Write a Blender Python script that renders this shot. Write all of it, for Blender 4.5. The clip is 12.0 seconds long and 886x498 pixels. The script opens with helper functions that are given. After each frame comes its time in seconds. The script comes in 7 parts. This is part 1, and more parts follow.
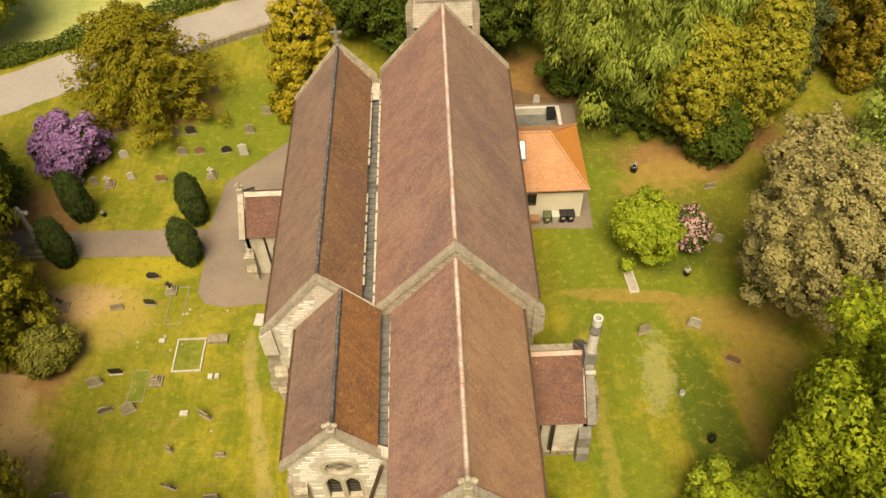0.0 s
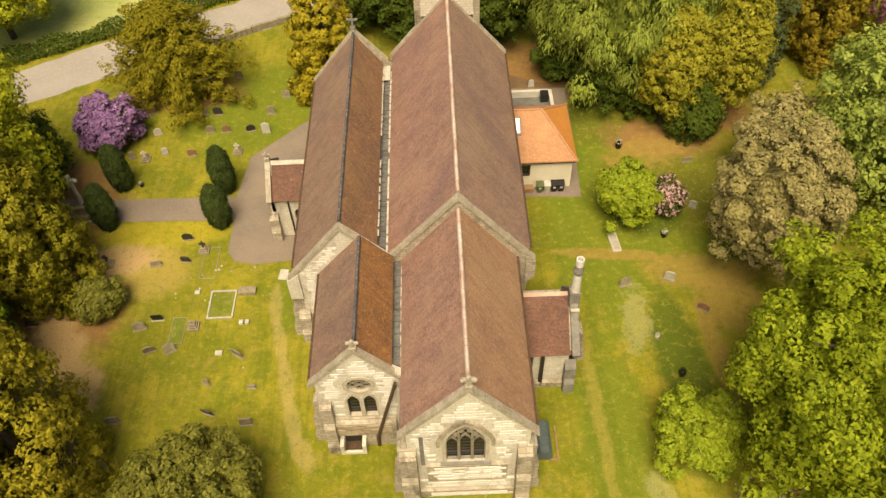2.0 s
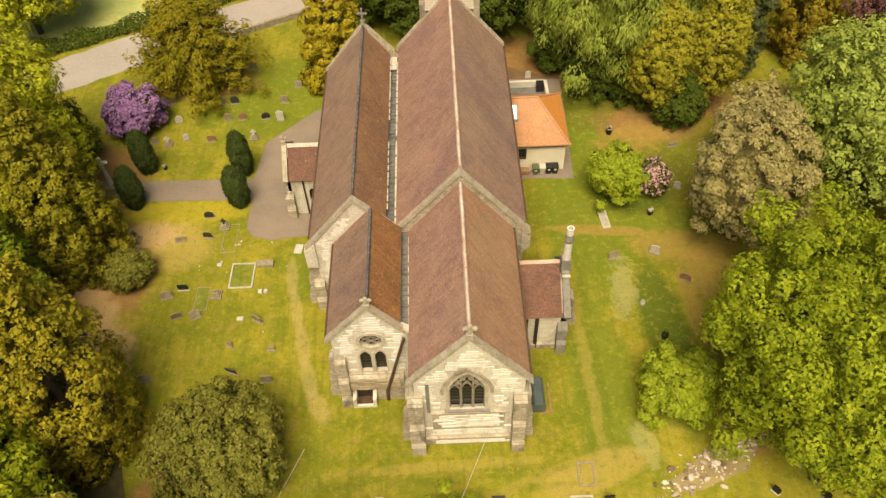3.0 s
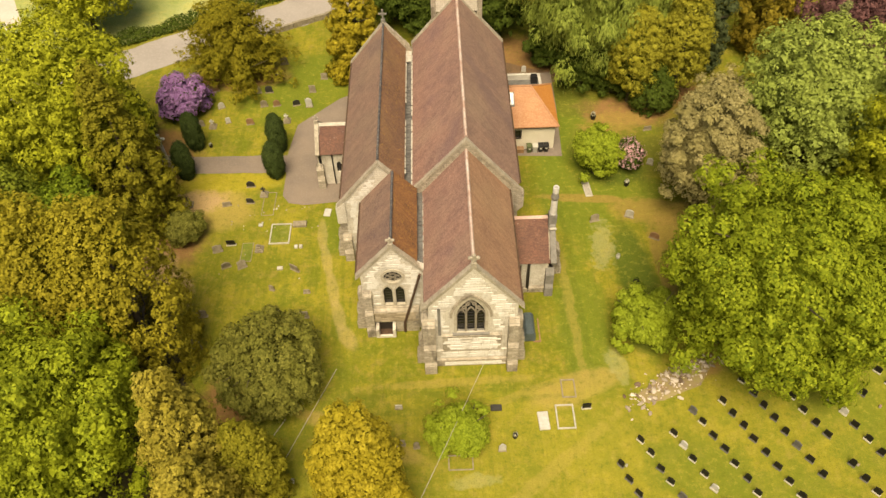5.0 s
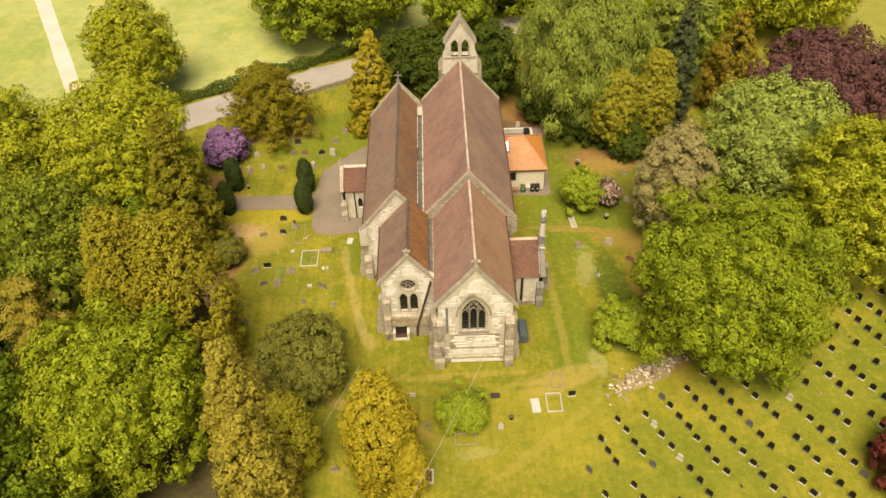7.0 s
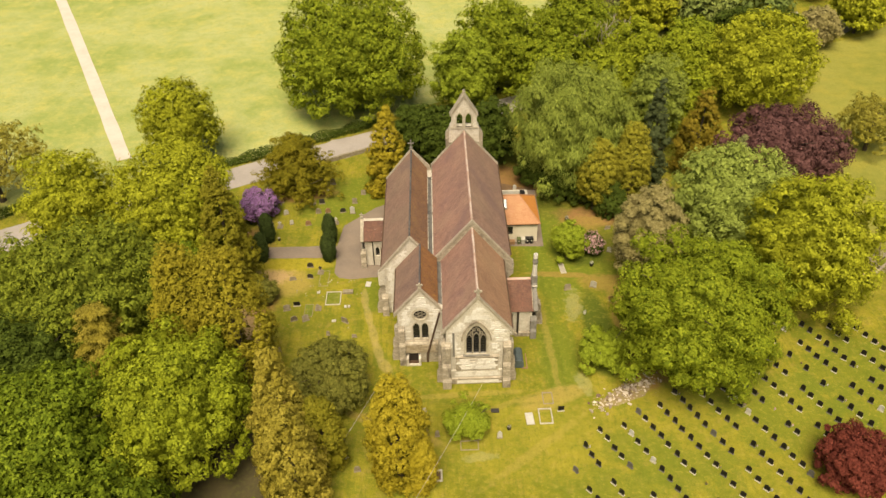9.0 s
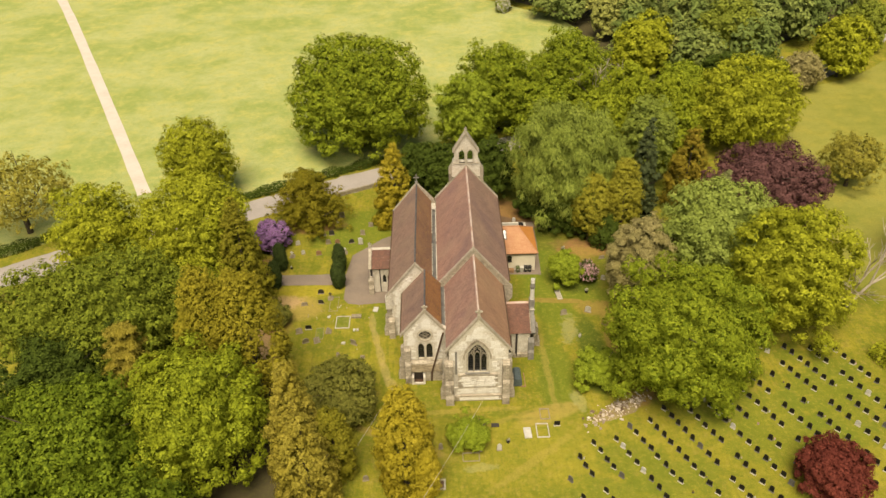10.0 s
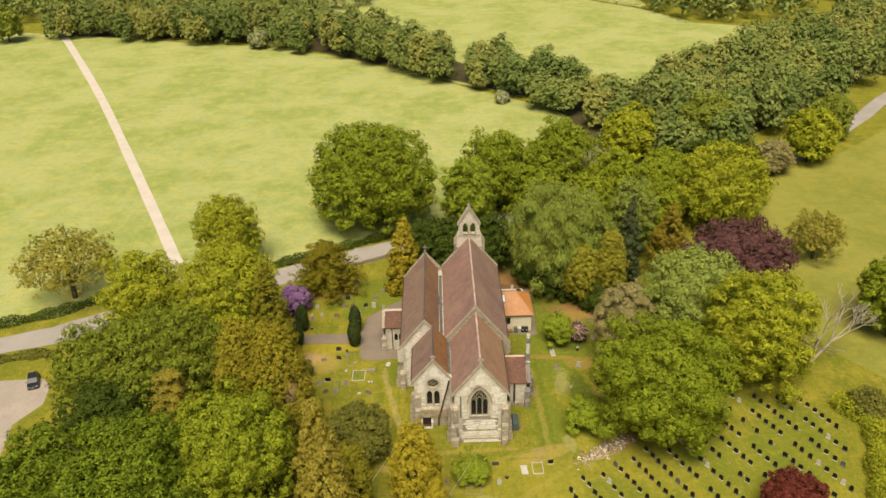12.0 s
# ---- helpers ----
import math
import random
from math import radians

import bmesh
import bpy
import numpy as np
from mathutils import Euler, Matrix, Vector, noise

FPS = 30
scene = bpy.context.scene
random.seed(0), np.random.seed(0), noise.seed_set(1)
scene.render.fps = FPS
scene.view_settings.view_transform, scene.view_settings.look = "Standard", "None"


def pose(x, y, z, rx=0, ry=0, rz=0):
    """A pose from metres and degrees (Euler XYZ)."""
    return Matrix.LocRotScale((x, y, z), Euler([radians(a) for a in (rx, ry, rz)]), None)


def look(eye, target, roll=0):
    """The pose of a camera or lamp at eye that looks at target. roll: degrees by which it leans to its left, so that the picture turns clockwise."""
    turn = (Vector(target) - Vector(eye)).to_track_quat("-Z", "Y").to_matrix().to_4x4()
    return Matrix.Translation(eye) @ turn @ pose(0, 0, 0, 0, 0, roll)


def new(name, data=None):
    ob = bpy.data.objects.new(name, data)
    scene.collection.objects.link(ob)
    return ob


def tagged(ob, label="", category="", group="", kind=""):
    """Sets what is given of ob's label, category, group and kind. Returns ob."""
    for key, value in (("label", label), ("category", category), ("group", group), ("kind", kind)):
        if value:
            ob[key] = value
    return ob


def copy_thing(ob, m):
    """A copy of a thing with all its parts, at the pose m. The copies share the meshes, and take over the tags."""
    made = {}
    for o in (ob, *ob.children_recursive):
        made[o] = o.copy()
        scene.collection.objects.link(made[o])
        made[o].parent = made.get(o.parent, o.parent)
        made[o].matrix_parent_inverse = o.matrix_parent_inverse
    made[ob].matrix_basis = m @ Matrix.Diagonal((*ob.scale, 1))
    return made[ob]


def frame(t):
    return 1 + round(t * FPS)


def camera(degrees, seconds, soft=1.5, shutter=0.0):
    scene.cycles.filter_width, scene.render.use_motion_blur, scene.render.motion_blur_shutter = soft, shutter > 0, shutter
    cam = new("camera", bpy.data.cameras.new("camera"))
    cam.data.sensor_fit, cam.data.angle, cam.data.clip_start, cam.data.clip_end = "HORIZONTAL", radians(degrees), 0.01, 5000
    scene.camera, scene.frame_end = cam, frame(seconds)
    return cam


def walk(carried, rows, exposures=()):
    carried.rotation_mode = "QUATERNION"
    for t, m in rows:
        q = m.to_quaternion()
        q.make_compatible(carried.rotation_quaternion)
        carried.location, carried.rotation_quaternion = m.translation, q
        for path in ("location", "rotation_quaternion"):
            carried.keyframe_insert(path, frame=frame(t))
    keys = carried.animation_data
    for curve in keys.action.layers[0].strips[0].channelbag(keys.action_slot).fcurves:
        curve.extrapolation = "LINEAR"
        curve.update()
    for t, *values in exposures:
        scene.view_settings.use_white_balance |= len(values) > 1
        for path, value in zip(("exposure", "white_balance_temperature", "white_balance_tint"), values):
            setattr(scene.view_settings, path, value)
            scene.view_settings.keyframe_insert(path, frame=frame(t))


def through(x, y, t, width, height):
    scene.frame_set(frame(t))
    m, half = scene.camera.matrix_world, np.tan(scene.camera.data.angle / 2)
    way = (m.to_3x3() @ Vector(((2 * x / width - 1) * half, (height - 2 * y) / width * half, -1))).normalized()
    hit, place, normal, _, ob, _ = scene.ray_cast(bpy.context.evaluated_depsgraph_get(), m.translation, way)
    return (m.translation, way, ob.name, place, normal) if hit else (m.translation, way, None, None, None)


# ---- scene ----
cam = camera(59.9, 12.0)
PATH = [
    (0, (-0.666, 6.339, 49.005), (-0.668, 7.61, 47.46), -2.4),
    (0.5, (-0.761, 5.063, 49.462), (-0.761, 6.336, 47.919), -2.4),
    (1, (-0.886, 3.325, 50.152), (-0.886, 4.602, 48.613), -2.2),
    (1.5, (-0.935, 1.164, 51.15), (-0.937, 2.445, 49.614), -2.3),
    (2, (-1.04, -1.193, 52.42), (-1.044, 0.088, 50.884), -2.4),
    (2.5, (-1.218, -3.767, 53.778), (-1.221, -2.485, 52.243), -2.3),
    (3, (-1.383, -6.52, 55.22), (-1.387, -5.237, 53.685), -2.4),
    (3.5, (-1.553, -9.52, 56.655), (-1.557, -8.233, 55.124), -2.4),
    (5.3, (-2.467, -20.7, 62.549), (-2.469, -19.387, 61.041), -2.0),
    (5.5, (-2.524, -22.166, 62.965), (-2.526, -20.832, 61.476), -2.1),
    (6, (-2.759, -25.67, 64.559), (-2.76, -24.297, 63.105), -2.1),
    (6.5, (-3.026, -29.116, 66.112), (-3.025, -27.706, 64.694), -2.0),
    (7, (-3.268, -32.727, 67.496), (-3.265, -31.278, 66.118), -1.9),
    (9, (-4.149, -47.204, 73.487), (-4.144, -45.619, 72.268), -1.7),
    (9.5, (-4.194, -50.852, 74.614), (-4.192, -49.232, 73.44), -1.7),
    (10, (-4.354, -54.322, 76.021), (-4.352, -52.672, 74.89), -1.7),
    (10.5, (-4.542, -57.973, 77.43), (-4.539, -56.293, 76.344), -1.7),
    (11, (-4.696, -61.607, 78.794), (-4.695, -59.898, 77.754), -1.7),
    (11.5, (-4.845, -65.317, 80.09), (-4.844, -63.581, 79.097), -1.6),
    (12, (-5.146, -69.051, 81.146), (-5.143, -67.288, 80.203), -1.5),
]
walk(cam, [(t, look(eye, target, roll)) for t, eye, target, roll in PATH], exposures=((0, 0.76, 8800, 8), (6.5, 0.78, 8350, 9), (9.5, 0.675, 7950, 9), (12, 0.51, 7500, 8)))

# ---- world and light ----
world = bpy.data.worlds.new("sky")
scene.world = world
world.use_nodes = True
wn = world.node_tree
sky = wn.nodes.new("ShaderNodeTexSky")
sky.sky_type = "NISHITA"
sky.sun_disc = False
sky.sun_elevation = radians(62)
sky.sun_rotation = radians(187)
sky.altitude = 100
sky.air_density = 1.6
sky.dust_density = 5.0
wn.nodes["Background"].inputs["Strength"].default_value = 0.056
wn.links.new(sky.outputs[0], wn.nodes["Background"].inputs["Color"])

sun = new("sun", bpy.data.lights.new("sun", "SUN"))
sun.data.energy = 3.72
sun.data.angle = radians(36)
sun.data.color = (1.0, 0.93, 0.80)
sun.matrix_world = look((-6, -16, 95), (0, 35, 0))


# ---- materials ----
ALBEDO = 0.66   # share kept of every swatch; weaker bounce light leaves deeper gaps


class Nodes:
    """A short hand for building node materials."""

    def __init__(self, name, rough=0.85, metal=0.0, spec=0.3):
        self.mat = bpy.data.materials.new(name)
        self.mat.use_nodes = True
        self.tree = self.mat.node_tree
        self.bsdf = self.tree.nodes["Principled BSDF"]
        self.bsdf.inputs["Roughness"].default_value = rough
        self.bsdf.inputs["Metallic"].default_value = metal
        self.bsdf.inputs["Specular IOR Level"].default_value = spec
        self.geo = self.add("ShaderNodeNewGeometry")

    def add(self, kind, **values):
        node = self.tree.nodes.new(kind)
        for key, value in values.items():
            setattr(node, key, value)
        return node

    def link(self, a, b):
        self.tree.links.new(a, b)

    def put(self, socket, value):
        if isinstance(value, bpy.types.NodeSocket):
            self.link(value, socket)
        else:
            socket.default_value = value

    def math(self, op, a, b=0.0, c=0.0):
        n = self.add("ShaderNodeMath", operation=op)
        for i, v in enumerate((a, b, c)):
            self.put(n.inputs[i], v)
        return n.outputs[0]

    def noise(self, scale, detail=4.0, rough=0.55, vector=None, out=0):
        n = self.add("ShaderNodeTexNoise")
        n.inputs["Scale"].default_value = scale
        n.inputs["Detail"].default_value = detail
        n.inputs["Roughness"].default_value = rough
        self.link(vector or self.geo.outputs["Position"], n.inputs["Vector"])
        return n.outputs[out]

    def ramp(self, value, lo, hi):
        n = self.add("ShaderNodeMapRange", interpolation_type="SMOOTHSTEP")
        self.put(n.inputs[0], value)
        n.inputs[1].default_value, n.inputs[2].default_value = lo, hi
        return n.outputs[0]

    def mix(self, fac, a, b, blend="MIX"):
        n = self.add("ShaderNodeMix", data_type="RGBA", blend_type=blend)
        self.put(n.inputs[0], fac)
        for socket, v in ((n.inputs[6], a), (n.inputs[7], b)):
            self.put(socket, v if isinstance(v, bpy.types.NodeSocket) else (*v, 1.0))
        return n.outputs[2]

    def scaled(self, sx, sy, sz, vector=None):
        n = self.add("ShaderNodeVectorMath", operation="MULTIPLY")
        self.link(vector or self.geo.outputs["Position"], n.inputs[0])
        n.inputs[1].default_value = (sx, sy, sz)
        return n.outputs[0]

    def axes(self, order):
        """Position with its axes in another order, such as 'yz'."""
        s = self.add("ShaderNodeSeparateXYZ")
        self.link(self.geo.outputs["Position"], s.inputs[0])
        c = self.add("ShaderNodeCombineXYZ")
        for i, a in enumerate(order):
            self.link(s.outputs["xyz".index(a)], c.inputs[i])
        return c.outputs[0]

    def bump(self, height, strength=0.4, distance=0.02):
        n = self.add("ShaderNodeBump")
        n.inputs["Strength"].default_value = strength
        n.inputs["Distance"].default_value = distance
        self.link(height, n.inputs["Height"])
        self.link(n.outputs[0], self.bsdf.inputs["Normal"])

    def dimmed(self, c):
        """The swatch scaled down evenly, so less light bounces into the gaps."""
        n = self.add("ShaderNodeVectorMath", operation="SCALE")
        self.put(n.inputs[0], c if isinstance(c, bpy.types.NodeSocket) else c[:3])
        n.inputs["Scale"].default_value = ALBEDO
        return n.outputs[0]

    def colour(self, c):
        self.link(self.dimmed(c), self.bsdf.inputs["Base Color"])
        return self.mat

    def brick(self, vector, width, height, mortar, squash=1.0, offset=0.5):
        n = self.add("ShaderNodeTexBrick", offset=offset)
        self.link(vector, n.inputs["Vector"])
        n.inputs["Scale"].default_value = 1.0
        n.inputs["Brick Width"].default_value = width
        n.inputs["Row Height"].default_value = height
        n.inputs["Mortar Size"].default_value = mortar
        n.inputs["Color1"].default_value = (0, 0, 0, 1)
        n.inputs["Color2"].default_value = (1, 1, 1, 1)
        n.inputs["Mortar"].default_value = (0.5, 0.5, 0.5, 1)
        return n


def tile_material(name, base, dark, light, order, lichen=None, lichen_share=0.0):
    """Plain clay tiles in courses, weathered in streaks down the slope."""
    m = Nodes(name, rough=0.8, spec=0.25)
    v = m.axes(order)
    b = m.brick(v, 0.17, 0.085, 0.006)
    tone = m.mix(m.ramp(m.noise(0.35, 5), 0.3, 0.7), base, dark)
    tone = m.mix(m.math("MULTIPLY", b.outputs["Color"], 0.7), tone, light)
    streak = m.noise(1.0, 5, 0.6, m.scaled(1.3, 1.3, 0.25))
    tone = m.mix(m.math("MULTIPLY", m.ramp(streak, 0.45, 0.75), 0.55), tone, dark)
    tone = m.mix(m.math("MULTIPLY", m.ramp(m.noise(6.0, 4, 0.7), 0.5, 0.68), 0.45), tone, light)
    tone = m.mix(m.math("MULTIPLY", m.ramp(m.noise(4.0, 5, 0.75), 0.52, 0.66), 0.55), tone, dark)
    tone = m.mix(m.math("MULTIPLY", m.ramp(m.noise(0.16, 4, 0.6, m.scaled(1.0, 1.0, 0.5)), 0.48, 0.66), 0.4), tone, (light[0] * 0.92, light[1] * 1.0, light[2] * 0.92))
    tone = m.mix(m.math("MULTIPLY", m.ramp(m.noise(0.22, 5, 0.65, m.scaled(1.0, 0.9, 0.6)), 0.52, 0.68), 0.55), tone, (dark[0] * 1.05, dark[1] * 1.1, dark[2] * 1.3))
    tone = m.mix(m.math("MULTIPLY", m.ramp(m.noise(2.2, 4, 0.7, m.scaled(2.2, 2.2, 0.18)), 0.5, 0.72), 0.4), tone, light)
    skew = m.add("ShaderNodeMapping")
    skew.inputs["Rotation"].default_value = (radians(14), 0, radians(9))
    m.link(m.geo.outputs["Position"], skew.inputs["Vector"])
    brush = m.noise(1.0, 6, 0.72, m.scaled(0.5, 3.2, 0.4, skew.outputs[0]))
    tone = m.mix(m.math("MULTIPLY", m.ramp(brush, 0.47, 0.62), 0.42), tone, dark)
    grain = m.noise(9.0, 4, 0.75)
    tone = m.mix(m.math("MULTIPLY", m.ramp(grain, 0.52, 0.64), 0.5), tone, light)
    tone = m.mix(m.math("MULTIPLY", m.ramp(grain, 0.48, 0.36), 0.5), tone, dark)
    if lichen:
        spots = m.ramp(m.noise(2.6, 6, 0.7), 0.62 - lichen_share, 0.72 - lichen_share * 0.6)
        tone = m.mix(m.math("MULTIPLY", spots, 0.8), tone, lichen)
    s = m.add("ShaderNodeSeparateXYZ")
    m.link(v, s.inputs[0])
    course = m.math("FRACT", m.math("DIVIDE", s.outputs[1], 0.085))
    h = m.math("ADD", m.math("MULTIPLY", course, -0.8), m.math("MULTIPLY", b.outputs["Fac"], -0.5))
    h = m.math("ADD", h, m.math("MULTIPLY", m.noise(4.0, 3), 0.9))
    m.bump(h, 0.7, 0.02)
    return m.colour(tone)


def stone_material(name, pale, deep, stain, width=0.55, height=0.27, dirt=0.5, order="xz"):
    """Coursed sandstone blocks with weather stains."""
    m = Nodes(name, rough=0.9, spec=0.2)
    s = m.add("ShaderNodeSeparateXYZ")
    m.link(m.geo.outputs["Position"], s.inputs[0])
    c = m.add("ShaderNodeCombineXYZ")
    m.link(m.math("ADD", s.outputs[0], s.outputs[1]), c.inputs[0])
    m.link(s.outputs[2], c.inputs[1])
    b = m.brick(c.outputs[0], width, height, 0.014)
    tone = m.mix(b.outputs["Color"], pale, deep)
    tone = m.mix(m.ramp(m.noise(2.2, 5, 0.6), 0.35, 0.75), tone, deep)
    tone = m.mix(m.math("MULTIPLY", b.outputs["Fac"], 0.6), tone, stain)
    st = m.noise(1.0, 6, 0.65, m.scaled(0.9, 0.9, 0.35))
    tone = m.mix(m.math("MULTIPLY", m.ramp(st, 0.5, 0.72), dirt), tone, stain)
    tone = m.mix(m.math("MULTIPLY", m.ramp(m.noise(11.0, 4), 0.52, 0.7), 0.3 * dirt + 0.1), tone, stain)
    h = m.math("ADD", m.math("MULTIPLY", b.outputs["Fac"], -1.0), m.math("MULTIPLY", m.noise(9.0, 5), 0.8))
    m.bump(h, 0.6, 0.03)
    return m.colour(tone)


def mottled(name, a, b, scale=3.0, rough=0.85, metal=0.0, spec=0.3, c=None, bump=0.3, fine=30.0):
    """A surface with two tones, broad and fine."""
    m = Nodes(name, rough=rough, metal=metal, spec=spec)
    tone = m.mix(m.ramp(m.noise(scale, 5, 0.6), 0.3, 0.7), a, b)
    tone = m.mix(m.math("MULTIPLY", m.ramp(m.noise(fine, 3), 0.45, 0.7), 0.45), tone, c or b)
    m.bump(m.noise(fine, 4), bump, 0.01)
    return m.colour(tone)


def leaf_material(name, a, b, c, rough=0.6, through=0.12):
    """Foliage: each leaf clump has its own tone, with broad drifts over the crown."""
    m = Nodes(name, rough=0.75, spec=0.07)
    each = m.math("MULTIPLY_ADD", m.geo.outputs["Random Per Island"], 0.8, 0.10)
    tone = m.mix(each, a, b)
    tone = m.mix(m.math("MULTIPLY", m.ramp(m.noise(0.45, 3), 0.4, 0.7), 0.7), tone, c)
    m.colour(tone)
    t = m.add("ShaderNodeBsdfTranslucent")
    m.link(m.dimmed(m.mix(0.5, tone, b)), t.inputs["Color"])
    ms = m.add("ShaderNodeMixShader")
    ms.inputs[0].default_value = through
    out = m.tree.nodes["Material Output"]
    m.link(m.bsdf.outputs[0], ms.inputs[1])
    m.link(t.outputs[0], ms.inputs[2])
    m.link(ms.outputs[0], out.inputs["Surface"])
    return m.mat


def blob(m, x, y, rx, ry, turn=0.0, rag=0.5, scale=0.35):
    """A ragged patch on the ground: 1 inside, 0 outside."""
    mp = m.add("ShaderNodeMapping", vector_type="TEXTURE")
    mp.inputs["Location"].default_value = (x, y, 0)
    mp.inputs["Rotation"].default_value = (0, 0, radians(turn))
    mp.inputs["Scale"].default_value = (rx, ry, 1000)
    m.link(m.geo.outputs["Position"], mp.inputs["Vector"])
    ln = m.add("ShaderNodeVectorMath", operation="LENGTH")
    m.link(mp.outputs[0], ln.inputs[0])
    d = m.math("ADD", ln.outputs["Value"], m.math("MULTIPLY", m.math("SUBTRACT", m.noise(scale, 5, 0.65), 0.5), rag * 2))
    return m.ramp(d, 1.1, 0.65)


ROOF_NAVE = tile_material("nave_tiles", (0.375, 0.198, 0.16), (0.21, 0.12, 0.112), (0.55, 0.345, 0.27), "yzx")
ROOF_NAVE_SOUTH = tile_material("south_nave_tiles", (0.335, 0.198, 0.157), (0.20, 0.125, 0.11), (0.49, 0.325, 0.245), "yzx")
ROOF_CHANCEL_SOUTH = tile_material("south_chancel_tiles", (0.44, 0.24, 0.15), (0.27, 0.145, 0.10), (0.57, 0.36, 0.23), "yzx")
ROOF_AISLE = tile_material("aisle_tiles", (0.31, 0.182, 0.145), (0.175, 0.113, 0.10), (0.46, 0.305, 0.235), "yzx")
ROOF_LICHEN = tile_material("lichen_tiles", (0.29, 0.155, 0.10), (0.15, 0.085, 0.065), (0.42, 0.24, 0.13), "yzx", (0.52, 0.30, 0.085), 0.06)
ROOF_CHAPEL = tile_material("chapel_lichen_tiles", (0.30, 0.135, 0.065), (0.14, 0.07, 0.045), (0.46, 0.23, 0.09), "yzx", (0.52, 0.28, 0.065), 0.065)
ROOF_CROSS = tile_material("wing_tiles", (0.205, 0.095, 0.07), (0.115, 0.065, 0.055), (0.30, 0.15, 0.105), "xzy", (0.80, 0.66, 0.56), -0.005)
ROOF_ORANGE = tile_material("orange_tiles", (0.62, 0.31, 0.165), (0.48, 0.22, 0.11), (0.70, 0.41, 0.24), "xzy")
ROOF_ORANGE_HIP = tile_material("orange_hip_tiles", (0.72, 0.29, 0.07), (0.60, 0.23, 0.055), (0.78, 0.36, 0.10), "yzx")
STONE = stone_material("ashlar", (0.89, 0.85, 0.77), (0.78, 0.72, 0.61), (0.36, 0.30, 0.235), dirt=0.6)
STONE_ROUGH = stone_material("rough_stone", (0.74, 0.68, 0.56), (0.52, 0.45, 0.345), (0.20, 0.165, 0.125), width=0.7, height=0.2, dirt=0.8)
RUST = mottled("rusty_iron", (0.11, 0.062, 0.038), (0.065, 0.04, 0.027), 3.0, rough=0.8, c=(0.22, 0.13, 0.07), fine=9.0)
LIMEWASH = mottled("limewash", (0.86, 0.84, 0.80), (0.74, 0.71, 0.66), 1.5, c=(0.5, 0.47, 0.41), fine=6.0)
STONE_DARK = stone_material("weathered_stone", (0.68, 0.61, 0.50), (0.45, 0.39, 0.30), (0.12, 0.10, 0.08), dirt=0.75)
STONE_TRIM = mottled("trim_stone", (0.72, 0.66, 0.54), (0.54, 0.48, 0.38), 1.6, c=(0.26, 0.23, 0.18), fine=9.0)
STONE_COPE = mottled("coping_stone", (0.60, 0.54, 0.44), (0.42, 0.37, 0.29), 1.3, c=(0.20, 0.18, 0.13), fine=6.0)
STONE_GREY = mottled("grey_stone", (0.33, 0.31, 0.28), (0.21, 0.20, 0.18), 1.6, c=(0.12, 0.12, 0.10), fine=8.0)
STONE_TRACERY = mottled("tracery_stone", (0.40, 0.35, 0.27), (0.28, 0.245, 0.19), 2.0, c=(0.16, 0.14, 0.11), fine=9.0)
RIDGE_RED = mottled("ridge_clay", (0.56, 0.36, 0.29), (0.80, 0.68, 0.62), 0.45, c=(0.48, 0.27, 0.20), fine=4.0)
RIDGE_BLUE = mottled("ridge_blue_clay", (0.12, 0.12, 0.135), (0.08, 0.078, 0.085), 1.5, c=(0.40, 0.37, 0.32), fine=5.0)
LEAD = mottled("lead", (0.20, 0.195, 0.185), (0.11, 0.105, 0.10), 1.2, rough=0.6, c=(0.30, 0.29, 0.27), fine=5.0)
MORTAR = mottled("lime_flashing", (0.72, 0.68, 0.60), (0.52, 0.48, 0.41), 1.8, c=(0.30, 0.27, 0.22), fine=6.0)
IRON = mottled("cast_iron", (0.035, 0.032, 0.03), (0.06, 0.045, 0.035), 4.0, rough=0.55)
RENDER = mottled("cream_render", (0.90, 0.83, 0.68), (0.82, 0.75, 0.60), 0.9, c=(0.7, 0.62, 0.48), fine=14.0)
ASPHALT = mottled("tarmac", (0.31, 0.245, 0.195), (0.235, 0.192, 0.16), 0.25, c=(0.36, 0.30, 0.25), fine=5.0)
ROADTAR = mottled("road_tarmac", (0.45, 0.41, 0.385), (0.37, 0.335, 0.315), 0.15, c=(0.52, 0.48, 0.45), fine=3.0)
GRAVEL = mottled("lane_gravel", (0.74, 0.67, 0.60), (0.64, 0.57, 0.50), 0.3, c=(0.80, 0.74, 0.67), fine=2.5)
CARPARK = mottled("park_gravel", (0.52, 0.44, 0.38), (0.43, 0.37, 0.32), 0.22, c=(0.36, 0.31, 0.27), fine=1.5)
BARK = mottled("bark", (0.11, 0.085, 0.06), (0.065, 0.05, 0.038), 2.0, c=(0.16, 0.13, 0.09), fine=12.0, bump=0.8)
BARK_PALE = mottled("dead_bark", (0.66, 0.58, 0.47), (0.50, 0.43, 0.34), 1.2, c=(0.2, 0.17, 0.13), fine=8.0)
GLASS = Nodes("leaded_glass", rough=0.12, spec=0.5).colour((0.02, 0.022, 0.024))


